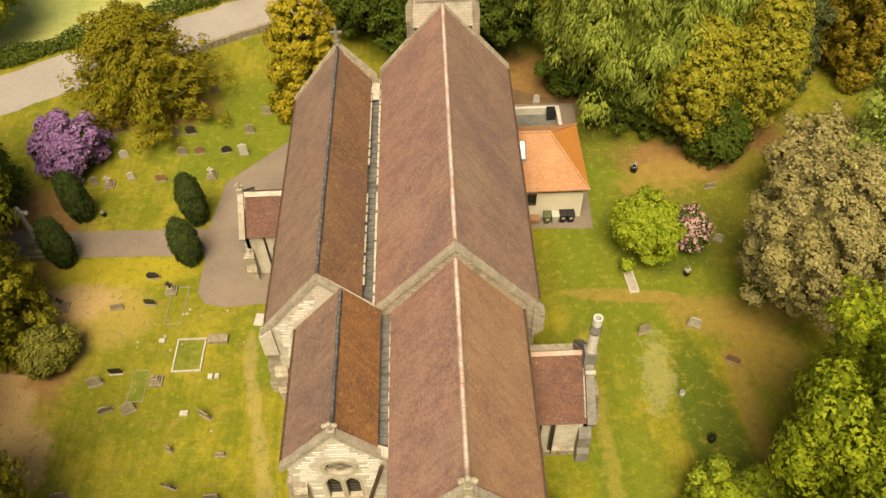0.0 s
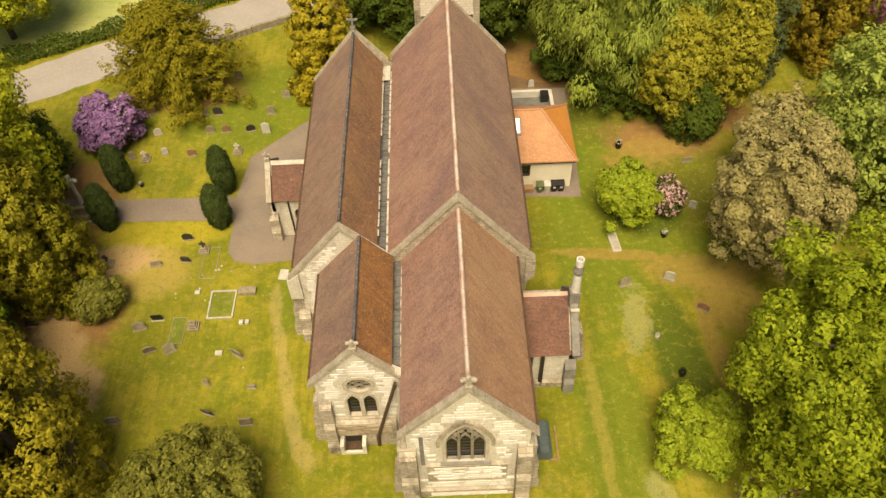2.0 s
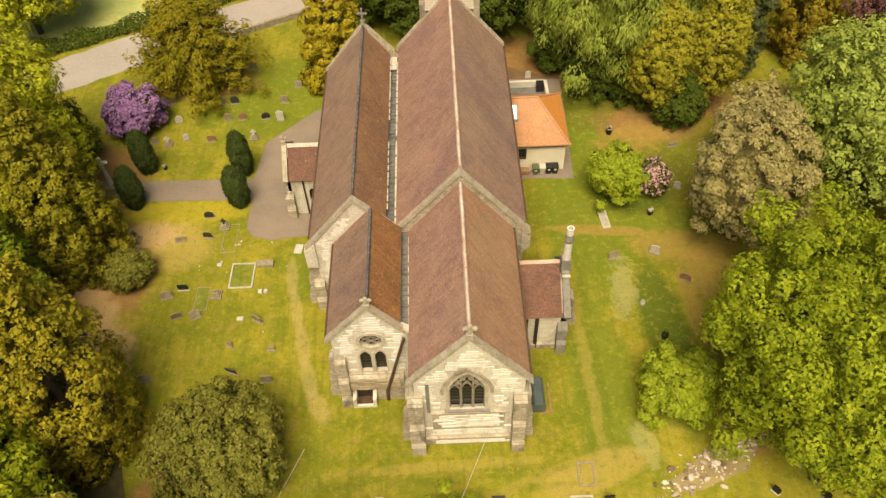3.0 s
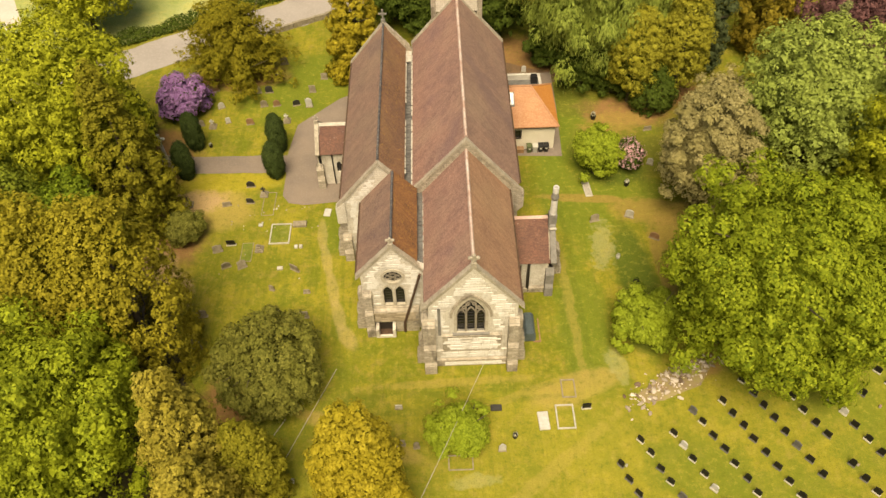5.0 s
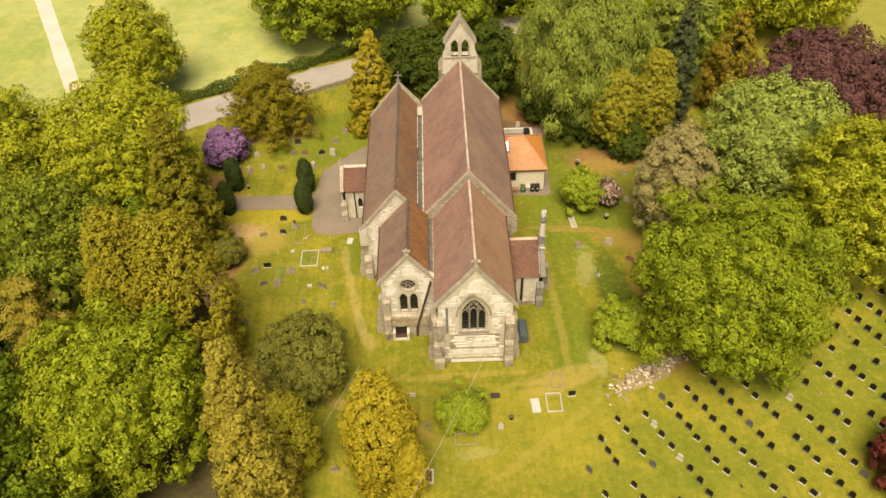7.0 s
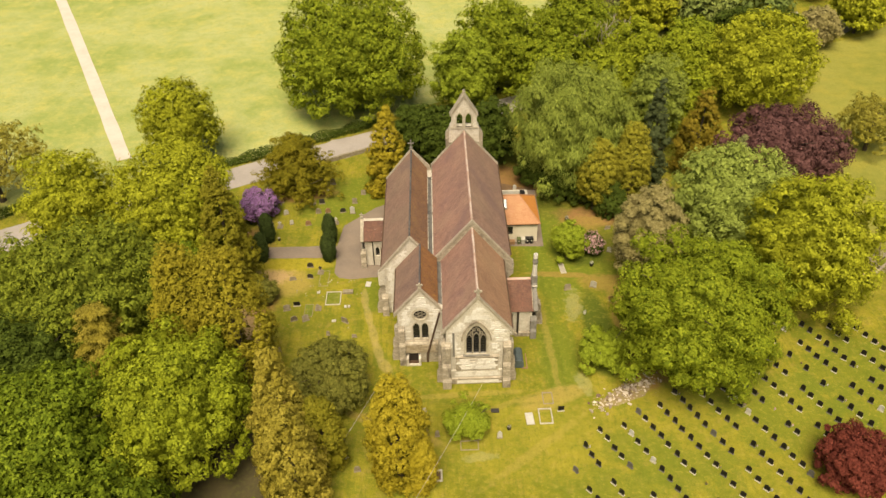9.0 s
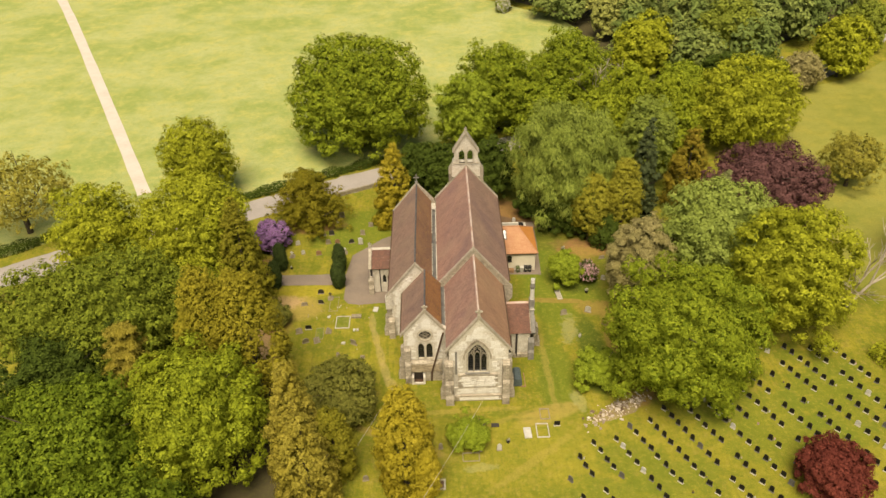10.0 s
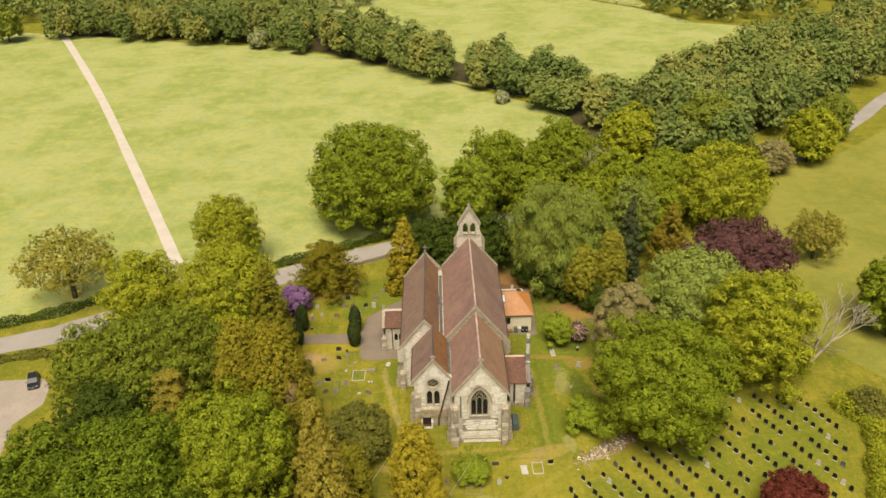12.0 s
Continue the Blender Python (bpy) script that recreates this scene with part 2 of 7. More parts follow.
def grass_material(name, a, b, yellow, dry, patches=(), meadow=False):
    m = Nodes(name, rough=0.95, spec=0.1)
    tone = m.mix(m.ramp(m.noise(0.045 if meadow else 0.09, 6, 0.65), 0.38, 0.62), a, b)
    tone = m.mix(m.math("MULTIPLY", m.ramp(m.noise(0.22, 5, 0.65), 0.45, 0.68), 0.8), tone, yellow)
    tone = m.mix(m.math("MULTIPLY", m.ramp(m.noise(0.9, 6, 0.75), 0.48, 0.66), 0.6), tone, dry if not meadow else yellow)
    if meadow:
        tone = m.mix(m.math("MULTIPLY", m.ramp(m.noise(0.5, 6, 0.8), 0.5, 0.6), 0.45), tone, a)
        tone = m.mix(m.math("MULTIPLY", m.ramp(m.noise(0.28, 6, 0.85), 0.58, 0.66), 0.6), tone, (a[0] * 0.75, a[1] * 0.8, a[2] * 0.7))
    tone = m.mix(m.math("MULTIPLY", m.ramp(m.noise(1.9, 5, 0.75), 0.52, 0.66), 0.5 if meadow else 0.65), tone, (0.17, 0.20, 0.022) if not meadow else a)
    tone = m.mix(m.math("MULTIPLY", m.ramp(m.noise(5.0, 4, 0.7), 0.45, 0.75), 0.45), tone, a)
    if not meadow:
        tone = m.mix(m.math("MULTIPLY", m.ramp(m.noise(0.33, 6, 0.7), 0.50, 0.60), 0.6), tone, (0.16, 0.205, 0.02))
        tone = m.mix(m.math("MULTIPLY", m.ramp(m.noise(0.62, 6, 0.75), 0.55, 0.64), 0.55), tone, dry)
        tone = m.mix(m.math("MULTIPLY", m.ramp(m.noise(1.0, 4, 0.6, m.scaled(2.0, 0.14, 1.0)), 0.47, 0.62), 0.35), tone, (0.15, 0.18, 0.02))
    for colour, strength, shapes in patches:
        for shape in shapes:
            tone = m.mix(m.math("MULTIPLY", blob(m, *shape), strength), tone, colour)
    if not meadow:
        clump = m.noise(1.5, 6, 0.8)
        tone = m.mix(m.math("MULTIPLY", m.ramp(clump, 0.53, 0.62), 0.45), tone, (0.46, 0.40, 0.075))
        tone = m.mix(m.math("MULTIPLY", m.ramp(clump, 0.46, 0.38), 0.5), tone, (0.15, 0.175, 0.02))
    speck = m.noise(9.0, 4, 0.75)
    tone = m.mix(m.math("MULTIPLY", m.ramp(speck, 0.48, 0.68), 0.4 if meadow else 0.5), tone, (0.10, 0.125, 0.018))
    tone = m.mix(m.math("MULTIPLY", m.ramp(m.noise(3.3, 5, 0.75), 0.56, 0.70), 0.15 if meadow else 0.45), tone, yellow)
    tone = m.mix(m.math("MULTIPLY", m.ramp(m.noise(6.5, 3, 0.7), 0.62, 0.74), 0.1 if meadow else 0.5), tone, dry)
    m.bump(m.math("ADD", m.noise(18.0, 4), m.math("MULTIPLY", m.noise(2.0, 4), 2.0)), 0.6, 0.06)
    return m.colour(tone)


LITTERSHADE = (0.36, 0.19, 0.085)
STRAW = (0.50, 0.37, 0.11)
SAND = (0.56, 0.43, 0.19)
PINKISH = (0.60, 0.40, 0.21)
GOLDGRASS = (0.56, 0.45, 0.05)
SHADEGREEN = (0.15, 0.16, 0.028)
BROWN = (0.39, 0.26, 0.075)
PALE = (0.46, 0.45, 0.22)
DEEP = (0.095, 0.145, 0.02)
LUSH = (0.165, 0.22, 0.026)
GRASS = grass_material(
    "churchyard_grass", (0.215, 0.225, 0.024), (0.31, 0.29, 0.032), (0.45, 0.38, 0.05), (0.37, 0.285, 0.075),
    patches=(
        (LUSH, 0.75, ((12.5, 43, 4.5, 11), (13.5, 56, 3.5, 7), (19, 41.5, 5, 3), (11, 24, 3, 9), (-17, 63, 12, 8, 20), (-24, 10, 9, 9), (10.5, 53, 3, 9), (-14, 38, 2, 4))),
        (STRAW, 0.7, ((-28, 41, 5, 3.5, 10), (9, 17, 5, 1.6, 20), (-10, 13, 8, 1.0, -25))),
        (GOLDGRASS, 0.5, ((-27.5, 45.6, 8, 1.8, 0, 0.3, 0.6),)),
        # leaf litter; the patch at (10, 68) also paints shade under trees
        (LITTERSHADE, 0.95, ((-33.5, 38.5, 5.5, 7, 30), (-38, 30, 5, 9), (20.5, 55.8, 6.5, 2.8, -12, 0.5, 0.6), (26, 60, 6, 4, -20), (10, 68, 9, 5.5), (-28.5, 66, 7, 3.5), (-37, 50, 6, 7), (-23, 15, 3, 6), (21.5, 19.5, 3.5, 1.8, 30))),
        (PINKISH, 0.85, ((-31.5, 42.3, 5.5, 2.2, 8, 0.5, 0.8), (-32.8, 33, 2.6, 5, 20, 0.5, 0.8), (-30, 29.5, 2, 3, 0, 0.6, 0.8))),
        # shade of the trees near the hall, painted into the grass
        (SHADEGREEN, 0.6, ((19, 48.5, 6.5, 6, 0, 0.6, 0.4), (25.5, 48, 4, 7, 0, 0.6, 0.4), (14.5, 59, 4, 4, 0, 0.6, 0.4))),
        (STRAW, 0.35, ((6.5, 9.6, 9, 0.7, 38, 0.9, 0.8), (-2, 18.2, 10, 0.5, 2, 0.9, 0.8), (5.5, 17.2, 6, 0.5, 20, 0.9, 0.8), (9.9, 27, 0.6, 11, 2, 0.9, 0.6))),
        (BROWN, 0.75, ((18.8, 53.8, 4.5, 2.4, 20, 0.9, 0.7), (21.0, 38.9, 5.8, 2.2, -8, 0.5, 0.6), (22.5, 35.6, 3, 3.2, 0, 0.5, 0.6), (13.5, 41.2, 6, 0.7, -6, 0.5, 0.6), (20.2, 31.0, 0.9, 6.5, 3, 0.3, 0.7))),
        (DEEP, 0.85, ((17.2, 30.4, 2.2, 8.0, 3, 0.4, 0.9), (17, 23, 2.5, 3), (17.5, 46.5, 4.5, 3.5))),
        (PALE, 0.45, ((14.4, 34.2, 1.3, 3.6, -8, 1.2, 1.2), (13.4, 19.5, 1.0, 2.2, 15, 0.9, 0.9), (-0.5, 8.6, 2.2, 0.7, 5, 0.9, 0.9))),
        ((0.48, 0.42, 0.06), 0.2, ((30, 9, 26, 17, 0, 0.4, 0.12), (4, 11, 12, 7, 0, 0.5, 0.2))),
        (LUSH, 0.5, ((36, 15, 12, 7, -24, 1.3, 0.3), (48, 19, 7, 9, 0, 1.3, 0.3), (22, 7, 9, 4, -24, 1.3, 0.35), (14, 3, 7, 4, 10, 1.3, 0.35))),
        (SAND, 0.42, ((-15.4, 37.0, 0.6, 2.6, 5, 0.3, 0.9), (-14.7, 33.4, 0.6, 2.6, 11, 0.3, 0.9), (-13.8, 29.6, 0.65, 2.6, 12, 0.3, 0.9), (-13.0, 26.2, 0.7, 2.3, 14, 0.3, 0.9), (-12.0, 23.6, 0.85, 1.9, 28, 0.3, 0.9))),
        (DEEP, 0.22, ((-1, 17.4, 12, 0.6, 3, 0.9), (-3, 15.6, 12, 0.5, 5, 0.9), (-12.2, 19.5, 0.5, 6, 12, 0.9), (9.2, 30, 0.45, 14, 1, 0.9), (10.8, 30, 0.4, 14, 1, 0.9))),
        ))
MEADOW = grass_material("meadow_grass", (0.33, 0.41, 0.12), (0.52, 0.55, 0.24), (0.60, 0.56, 0.18), (0.52, 0.51, 0.21), meadow=True)
PASTURE = grass_material("pasture_grass", (0.25, 0.27, 0.05), (0.36, 0.35, 0.085), (0.40, 0.36, 0.075), (0.36, 0.31, 0.08), meadow=True)

GARDENGOLD = leaf_material("garden_cypress_leaves", (0.18, 0.175, 0.015), (0.54, 0.505, 0.07), (0.36, 0.335, 0.037))
OLIVEGOLD = leaf_material("olive_gold_conifer", (0.16, 0.145, 0.012), (0.50, 0.43, 0.05), (0.32, 0.28, 0.026))
OAK = leaf_material("oak_leaves", (0.075, 0.13, 0.010), (0.44, 0.51, 0.045), (0.24, 0.30, 0.023))
LIME = leaf_material("lime_leaves", (0.14, 0.165, 0.011), (0.62, 0.65, 0.06), (0.38, 0.41, 0.03))
SYCAMORE = leaf_material("sycamore_leaves", (0.1326, 0.1716, 0.0203), (0.4144, 0.4704, 0.0784), (0.26, 0.31, 0.04))
DEEPLEAF = leaf_material("deep_leaves", (0.03, 0.052, 0.007), (0.125, 0.175, 0.026), (0.07, 0.105, 0.015))
GOLD = leaf_material("golden_cypress", (0.25, 0.20, 0.014), (0.62, 0.51, 0.06), (0.42, 0.345, 0.03))
BRONZE = leaf_material("bronze_conifer", (0.156, 0.1209, 0.0156), (0.4256, 0.3248, 0.0403), (0.27, 0.215, 0.026))
BUSH = leaf_material("bush_leaves", (0.13, 0.195, 0.014), (0.45, 0.54, 0.06), (0.285, 0.36, 0.03))
SAGE = leaf_material("sage_leaves", (0.19, 0.25, 0.04), (0.48, 0.58, 0.14), (0.33, 0.41, 0.08))
CYPRESS = leaf_material("cypress_leaves", (0.12, 0.12, 0.010), (0.38, 0.345, 0.04), (0.24, 0.225, 0.021))
DEEPOAK = leaf_material("deep_oak_leaves", (0.04, 0.075, 0.007), (0.30, 0.39, 0.034), (0.14, 0.205, 0.015))
OAKGREY = leaf_material("grey_oak_leaves", (0.06, 0.09, 0.010), (0.37, 0.43, 0.05), (0.20, 0.25, 0.026))
MAPLE = leaf_material("bright_maple_leaves", (0.075, 0.115, 0.008), (0.50, 0.57, 0.05), (0.28, 0.33, 0.022))
CYPRESSGOLD = leaf_material("dull_gold_cypress", (0.17, 0.15, 0.018), (0.56, 0.47, 0.085), (0.36, 0.30, 0.04))
YEWGOLD = leaf_material("golden_yew", (0.1014, 0.0936, 0.0094), (0.4032, 0.3472, 0.0336), (0.22, 0.2, 0.018))
THINLEAF = leaf_material("thin_leaves", (0.20, 0.18, 0.027), (0.54, 0.49, 0.09), (0.36, 0.33, 0.05))
BLUECYPRESS = leaf_material("blue_cypress_leaves", (0.045, 0.066, 0.024), (0.15, 0.185, 0.075), (0.09, 0.115, 0.045))
GREYGREEN = leaf_material("pale_conifer", (0.1326, 0.1482, 0.0468), (0.4032, 0.4256, 0.168), (0.25, 0.27, 0.1))
YEW = leaf_material("yew_needles", (0.0203, 0.0359, 0.0094), (0.0952, 0.1344, 0.0336), (0.045, 0.07, 0.018))
GREYLEAF = leaf_material("holm_leaves", (0.19, 0.165, 0.055), (0.56, 0.49, 0.22), (0.38, 0.335, 0.125))
OLIVE = leaf_material("olive_shrub", (0.08, 0.09, 0.015), (0.33, 0.32, 0.07), (0.20, 0.205, 0.038))
WILLOW = leaf_material("birch_leaves", (0.13, 0.185, 0.028), (0.45, 0.53, 0.11), (0.275, 0.345, 0.055))
COPPER = leaf_material("copper_leaves", (0.07, 0.03, 0.03), (0.27, 0.13, 0.125), (0.16, 0.075, 0.07))
SCARLET = leaf_material("maple_leaves", (0.085, 0.016, 0.013), (0.30, 0.08, 0.055), (0.18, 0.043, 0.032))
BLOSSOM = leaf_material("rhododendron_blossom", (0.20, 0.09, 0.25), (0.60, 0.34, 0.68), (0.38, 0.19, 0.45))
PINK = leaf_material("pink_blossom", (0.48, 0.24, 0.27), (0.82, 0.55, 0.56), (0.64, 0.36, 0.40))
WHITEBLOOM = leaf_material("hawthorn_blossom", (0.351, 0.351, 0.2652), (0.6944, 0.672, 0.5376), (0.5, 0.5, 0.4))


# ---- building blocks ----
def thing(name, x, y, label, category, group="", kind="", z=0.0, turn=0.0):
    ob = new(name)
    ob.matrix_basis = pose(x, y, z, 0, 0, turn)
    return tagged(ob, label, category, group, kind)


def part(name, bm, material, parent=None, label=""):
    """Links a bmesh as one mesh object under a thing or a part, keeping the bmesh's world places."""
    me = bpy.data.meshes.new(name)
    bmesh.ops.recalc_face_normals(bm, faces=bm.faces)
    bm.to_mesh(me)
    bm.free()
    me.materials.append(material)
    ob = new(name, me)
    if parent is not None:
        ob.parent = parent
        chain = parent.matrix_basis.copy()
        up = parent.parent
        while up is not None:
            chain = up.matrix_basis @ chain
            up = up.parent
        ob.matrix_basis = chain.inverted()
    if label:
        ob["label"] = label
    return ob


def box(bm, x0, x1, y0, y1, z0, z1):
    v = [bm.verts.new(p) for p in ((x0, y0, z0), (x1, y0, z0), (x1, y1, z0), (x0, y1, z0), (x0, y0, z1), (x1, y0, z1), (x1, y1, z1), (x0, y1, z1))]
    for f in ((0, 3, 2, 1), (4, 5, 6, 7), (0, 1, 5, 4), (1, 2, 6, 5), (2, 3, 7, 6), (3, 0, 4, 7)):
        bm.faces.new([v[i] for i in f])
    return v


def boxed(*spans):
    bm = bmesh.new()
    for s in spans:
        box(bm, *s)
    return bm


def prism(bm, profile, axis, a, b):
    """A profile drawn out along an axis: for 'y' the profile is (x, z), for 'x' (y, z), for 'z' (x, y)."""
    def at(p, t):
        return {"y": (p[0], t, p[1]), "x": (t, p[0], p[1]), "z": (p[0], p[1], t)}[axis]
    r0 = [bm.verts.new(at(p, a)) for p in profile]
    r1 = [bm.verts.new(at(p, b)) for p in profile]
    bm.faces.new(r0)
    bm.faces.new(r1[::-1])
    for i in range(len(profile)):
        j = (i + 1) % len(profile)
        bm.faces.new((r0[i], r0[j], r1[j], r1[i]))


def prismed(profile, axis, a, b):
    bm = bmesh.new()
    prism(bm, profile, axis, a, b)
    return bm


def pierced(outer, holes, axis, a, b):
    """A wall with openings through it."""
    from mathutils.geometry import tessellate_polygon
    loops = [outer, *holes]
    def at(p, t):
        return (p[0], t, p[1]) if axis == "y" else (p[0], p[1], t) if axis == "z" else (t, p[0], p[1])
    bm = bmesh.new()
    flat = [p for loop in loops for p in loop]
    tris = tessellate_polygon([[Vector((p[0], p[1], 0)) for p in loop] for loop in loops])
    r0 = [bm.verts.new(at(p, a)) for p in flat]
    r1 = [bm.verts.new(at(p, b)) for p in flat]
    for t in tris:
        bm.faces.new([r0[i] for i in t])
        bm.faces.new([r1[i] for i in t[::-1]])
    n = 0
    for loop in loops:
        k = len(loop)
        for i in range(k):
            j = (i + 1) % k
            bm.faces.new((r0[n + i], r0[n + j], r1[n + j], r1[n + i]))
        n += k
    return bm


def pointed(cx, half, sill, spring, rise, steps=7):
    """The outline of a pointed arch."""
    pts = [(cx - half, sill), (cx + half, sill)]
    for i in range(steps + 1):
        a = i / steps
        pts.append((cx + half * (1 - a ** 1.5), spring + rise * math.sin(a * 1.15) / math.sin(1.15)))
    for i in range(steps - 1, -1, -1):
        a = i / steps
        pts.append((cx - half * (1 - a ** 1.5), spring + rise * math.sin(a * 1.15) / math.sin(1.15)))
    return pts


def circle(cx, cz, r, n=20):
    return [(cx + r * math.cos(i * math.tau / n), cz + r * math.sin(i * math.tau / n)) for i in range(n)]


def slab(bm, a, b, y0, y1, thick, axis="y"):
    """A roof slope from ridge a to eave b, both (across, z)."""
    dx, dz = b[0] - a[0], b[1] - a[1]
    n = math.hypot(dx, dz)
    ox, oz = -dz / n * thick, dx / n * thick
    if oz > 0:
        ox, oz = -ox, -oz
    prism(bm, [a, b, (b[0] + ox, b[1] + oz), (a[0] + ox, a[1] + oz)], axis, y0, y1)


def shared(name, me, parent, m, label=""):
    """A piece on shared mesh data, placed in the world by m."""
    ob = new(name, me)
    ob.parent = parent
    chain = parent.matrix_basis.copy()
    up = parent.parent
    while up is not None:
        chain = up.matrix_basis @ chain
        up = up.parent
    ob.matrix_basis = chain.inverted() @ m
    if label:
        ob["label"] = label
    return ob


def piece(name, bm, material):
    me = bpy.data.meshes.new(name)
    bmesh.ops.recalc_face_normals(bm, faces=bm.faces)
    bm.to_mesh(me)
    bm.free()
    me.materials.append(material)
    return me


def sheet(name, points, z, material, label, category):
    """A flat piece of ground with a ragged or smooth outline."""
    bm = bmesh.new()
    bm.faces.new([bm.verts.new((x, y, z)) for x, y in points])
    bmesh.ops.triangulate(bm, faces=bm.faces)
    ob = part(name, bm, material)
    return tagged(ob, label, category, kind="structure")


def ribbon(name, centre, widths, z, material, label, category):
    """A road or path along a line, with rounded bends."""
    pts = []
    n = len(centre)
    for i in range(n - 1):
        p0, p1, p2, p3 = (Vector(centre[max(0, min(n - 1, i + k))]) for k in (-1, 0, 1, 2))
        for s in range(8):
            t = s / 8
            q = 0.5 * ((2 * p1) + (p2 - p0) * t + (2 * p0 - 5 * p1 + 4 * p2 - p3) * t * t + (3 * p1 - p0 - 3 * p2 + p3) * t ** 3)
            pts.append((q, widths[i] + (widths[i + 1] - widths[i]) * t))
    pts.append((Vector(centre[-1]), widths[-1]))
    bm = bmesh.new()
    rows = []
    for i, (q, w) in enumerate(pts):
        d = (pts[min(i + 1, len(pts) - 1)][0] - pts[max(i - 1, 0)][0]).normalized()
        s = Vector((-d.y, d.x)) * w / 2
        wob = 0.12 * (noise.noise((q.x * 0.6, q.y * 0.6, 3.0)))
        rows.append([bm.verts.new((q.x + s.x * k * (1 + wob), q.y + s.y * k * (1 + wob), z)) for k in (1, -1)])
    for a, b in zip(rows, rows[1:]):
        bm.faces.new((a[0], a[1], b[1], b[0]))
    return tagged(part(name, bm, material), label, category, kind="structure")


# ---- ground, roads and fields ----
ground = sheet("ground", [(-2200, -1200), (2200, -1200), (2200, 2600), (-2200, 2600)], 0.0, GRASS, "mown churchyard grass with yellowed and bare patches and painted tree shade", "grass")
sheet("meadow", [(-420, 40), (-150, 34), (-110, 47), (-92, 55), (-81, 58.5), (-74, 63.5), (-60, 69.5), (-46, 74), (-38, 78), (-24, 86), (-10, 95), (20, 112), (50, 128), (62, 154), (46, 172), (24, 190), (2, 212), (-22, 236), (-42, 254), (-70, 276), (-126, 294), (-172, 311), (-260, 340), (-460, 360)], 0.015, MEADOW, "pale green open meadow of long grass", "field")
sheet("pasture", [(62, 42), (70, 30), (260, 10), (420, 120), (330, 240), (180, 195), (133, 154), (100, 127), (84, 121), (72, 100), (66, 70)], 0.015, PASTURE, "yellowish rough pasture behind the churchyard", "field")
sheet("far_meadow", [(-120, 345), (-60, 310), (-20, 258), (0, 215), (40, 186), (80, 200), (112, 232), (152, 272), (150, 292), (119, 306), (104, 340), (76, 375), (60, 520), (-110, 490)], 0.015, MEADOW, "distant pale green field between woods", "field")
sheet("beyond_field", [(80, 374), (106, 342), (112, 420), (80, 520)], 0.017, MEADOW, "strip of pale field behind a hedge", "field")
ribbon("road", [(-190, 12), (-130, 33), (-87.5, 49.3), (-78.5, 52.4), (-71.5, 56.2), (-60, 61.5), (-46, 68.4), (-39, 72.4), (-24, 79.9), (-16.5, 83.4), (8, 95), (40, 110), (84, 124), (126, 161), (150, 186), (220, 250)], [6.0, 6.0, 5.8, 6.8, 7.6, 6.6, 6.6, 6.8, 7.2, 7.0, 6.2, 5.6, 5.2, 4.8, 4.8, 4.8], 0.03, ROADTAR, "pale grey worn tarmac country road", "road")
ribbon("lane", [(-63.2, 79), (-95, 142), (-127.3, 205), (-161.5, 268), (-197.6, 332.8), (-236, 400)], [2.6, 2.8, 2.9, 3.1, 3.4, 3.5], 0.034, GRAVEL, "straight pale gravel farm lane across the meadow", "lane")
sheet("car_park", [(-120, 42), (-82, 38.6), (-75, 39), (-72.8, 37), (-71.8, 32), (-74.5, 27), (-73, 20), (-76, 10), (-100, -4), (-130, 8)], 0.02, CARPARK, "bare pinkish gravel car park beside the road", "car park")
ribbon("churchyard_path", [(-52, 50.6), (-42, 49.5), (-32, 48.8), (-20, 48.5)], [2.6, 2.8, 2.9, 3.0], 0.02, ASPHALT, "narrow grey tarmac path through the churchyard", "path")
sheet("forecourt", [(-20.6, 50.0), (-19.9, 55.4), (-15.0, 60.3), (-12.0, 62), (-12.0, 41.7), (-14.5, 41.9), (-17.8, 41.6), (-19.6, 42.0), (-20.4, 43.2), (-20.4, 47.0)], 0.024, ASPHALT, "grey tarmac forecourt around the porch", "forecourt")
sheet("house_paving", [(5.2, 48.6), (11.9, 48.2), (12.3, 57.5), (12.4, 64.3), (5.2, 64.5)], 0.02, ASPHALT, "dark tarmac apron around the vestry hall", "paving")
ribbon("west_track", [(5, 66), (12, 63.5), (20, 63), (28, 66)], [3, 2.2, 1.6, 1.4], 0.012, mottled("bare_earth", (0.23, 0.14, 0.075), (0.16, 0.10, 0.055), 0.8, c=(0.3, 0.2, 0.1), fine=5), "bare brown earth track under the trees", "track")

# ---- church ----
church = thing("church", 0, 34, "Victorian sandstone church with two parallel red-brown tiled roofs", "church")

NR, NE, NH = 15.2, 9.1, 5.25      # nave ridge height, eaves height, half width
CR, CE, CH = 14.2, 8.75, 4.2      # chancel
AX, AR, AEL, AL, AE, AVR = -8.3, 13.0, 8.0, -12.35, 9.6, -5.85  # north aisle ridge x, height, left eave z and x, valley
PX, PR, PEL, PL, PE, PVR = -6.95, 12.1, 8.1, -10.3, 9.5, -4.75  # chapel
YC, YP, YN, YW = 20.3, 24.5, 34.3, 58.4

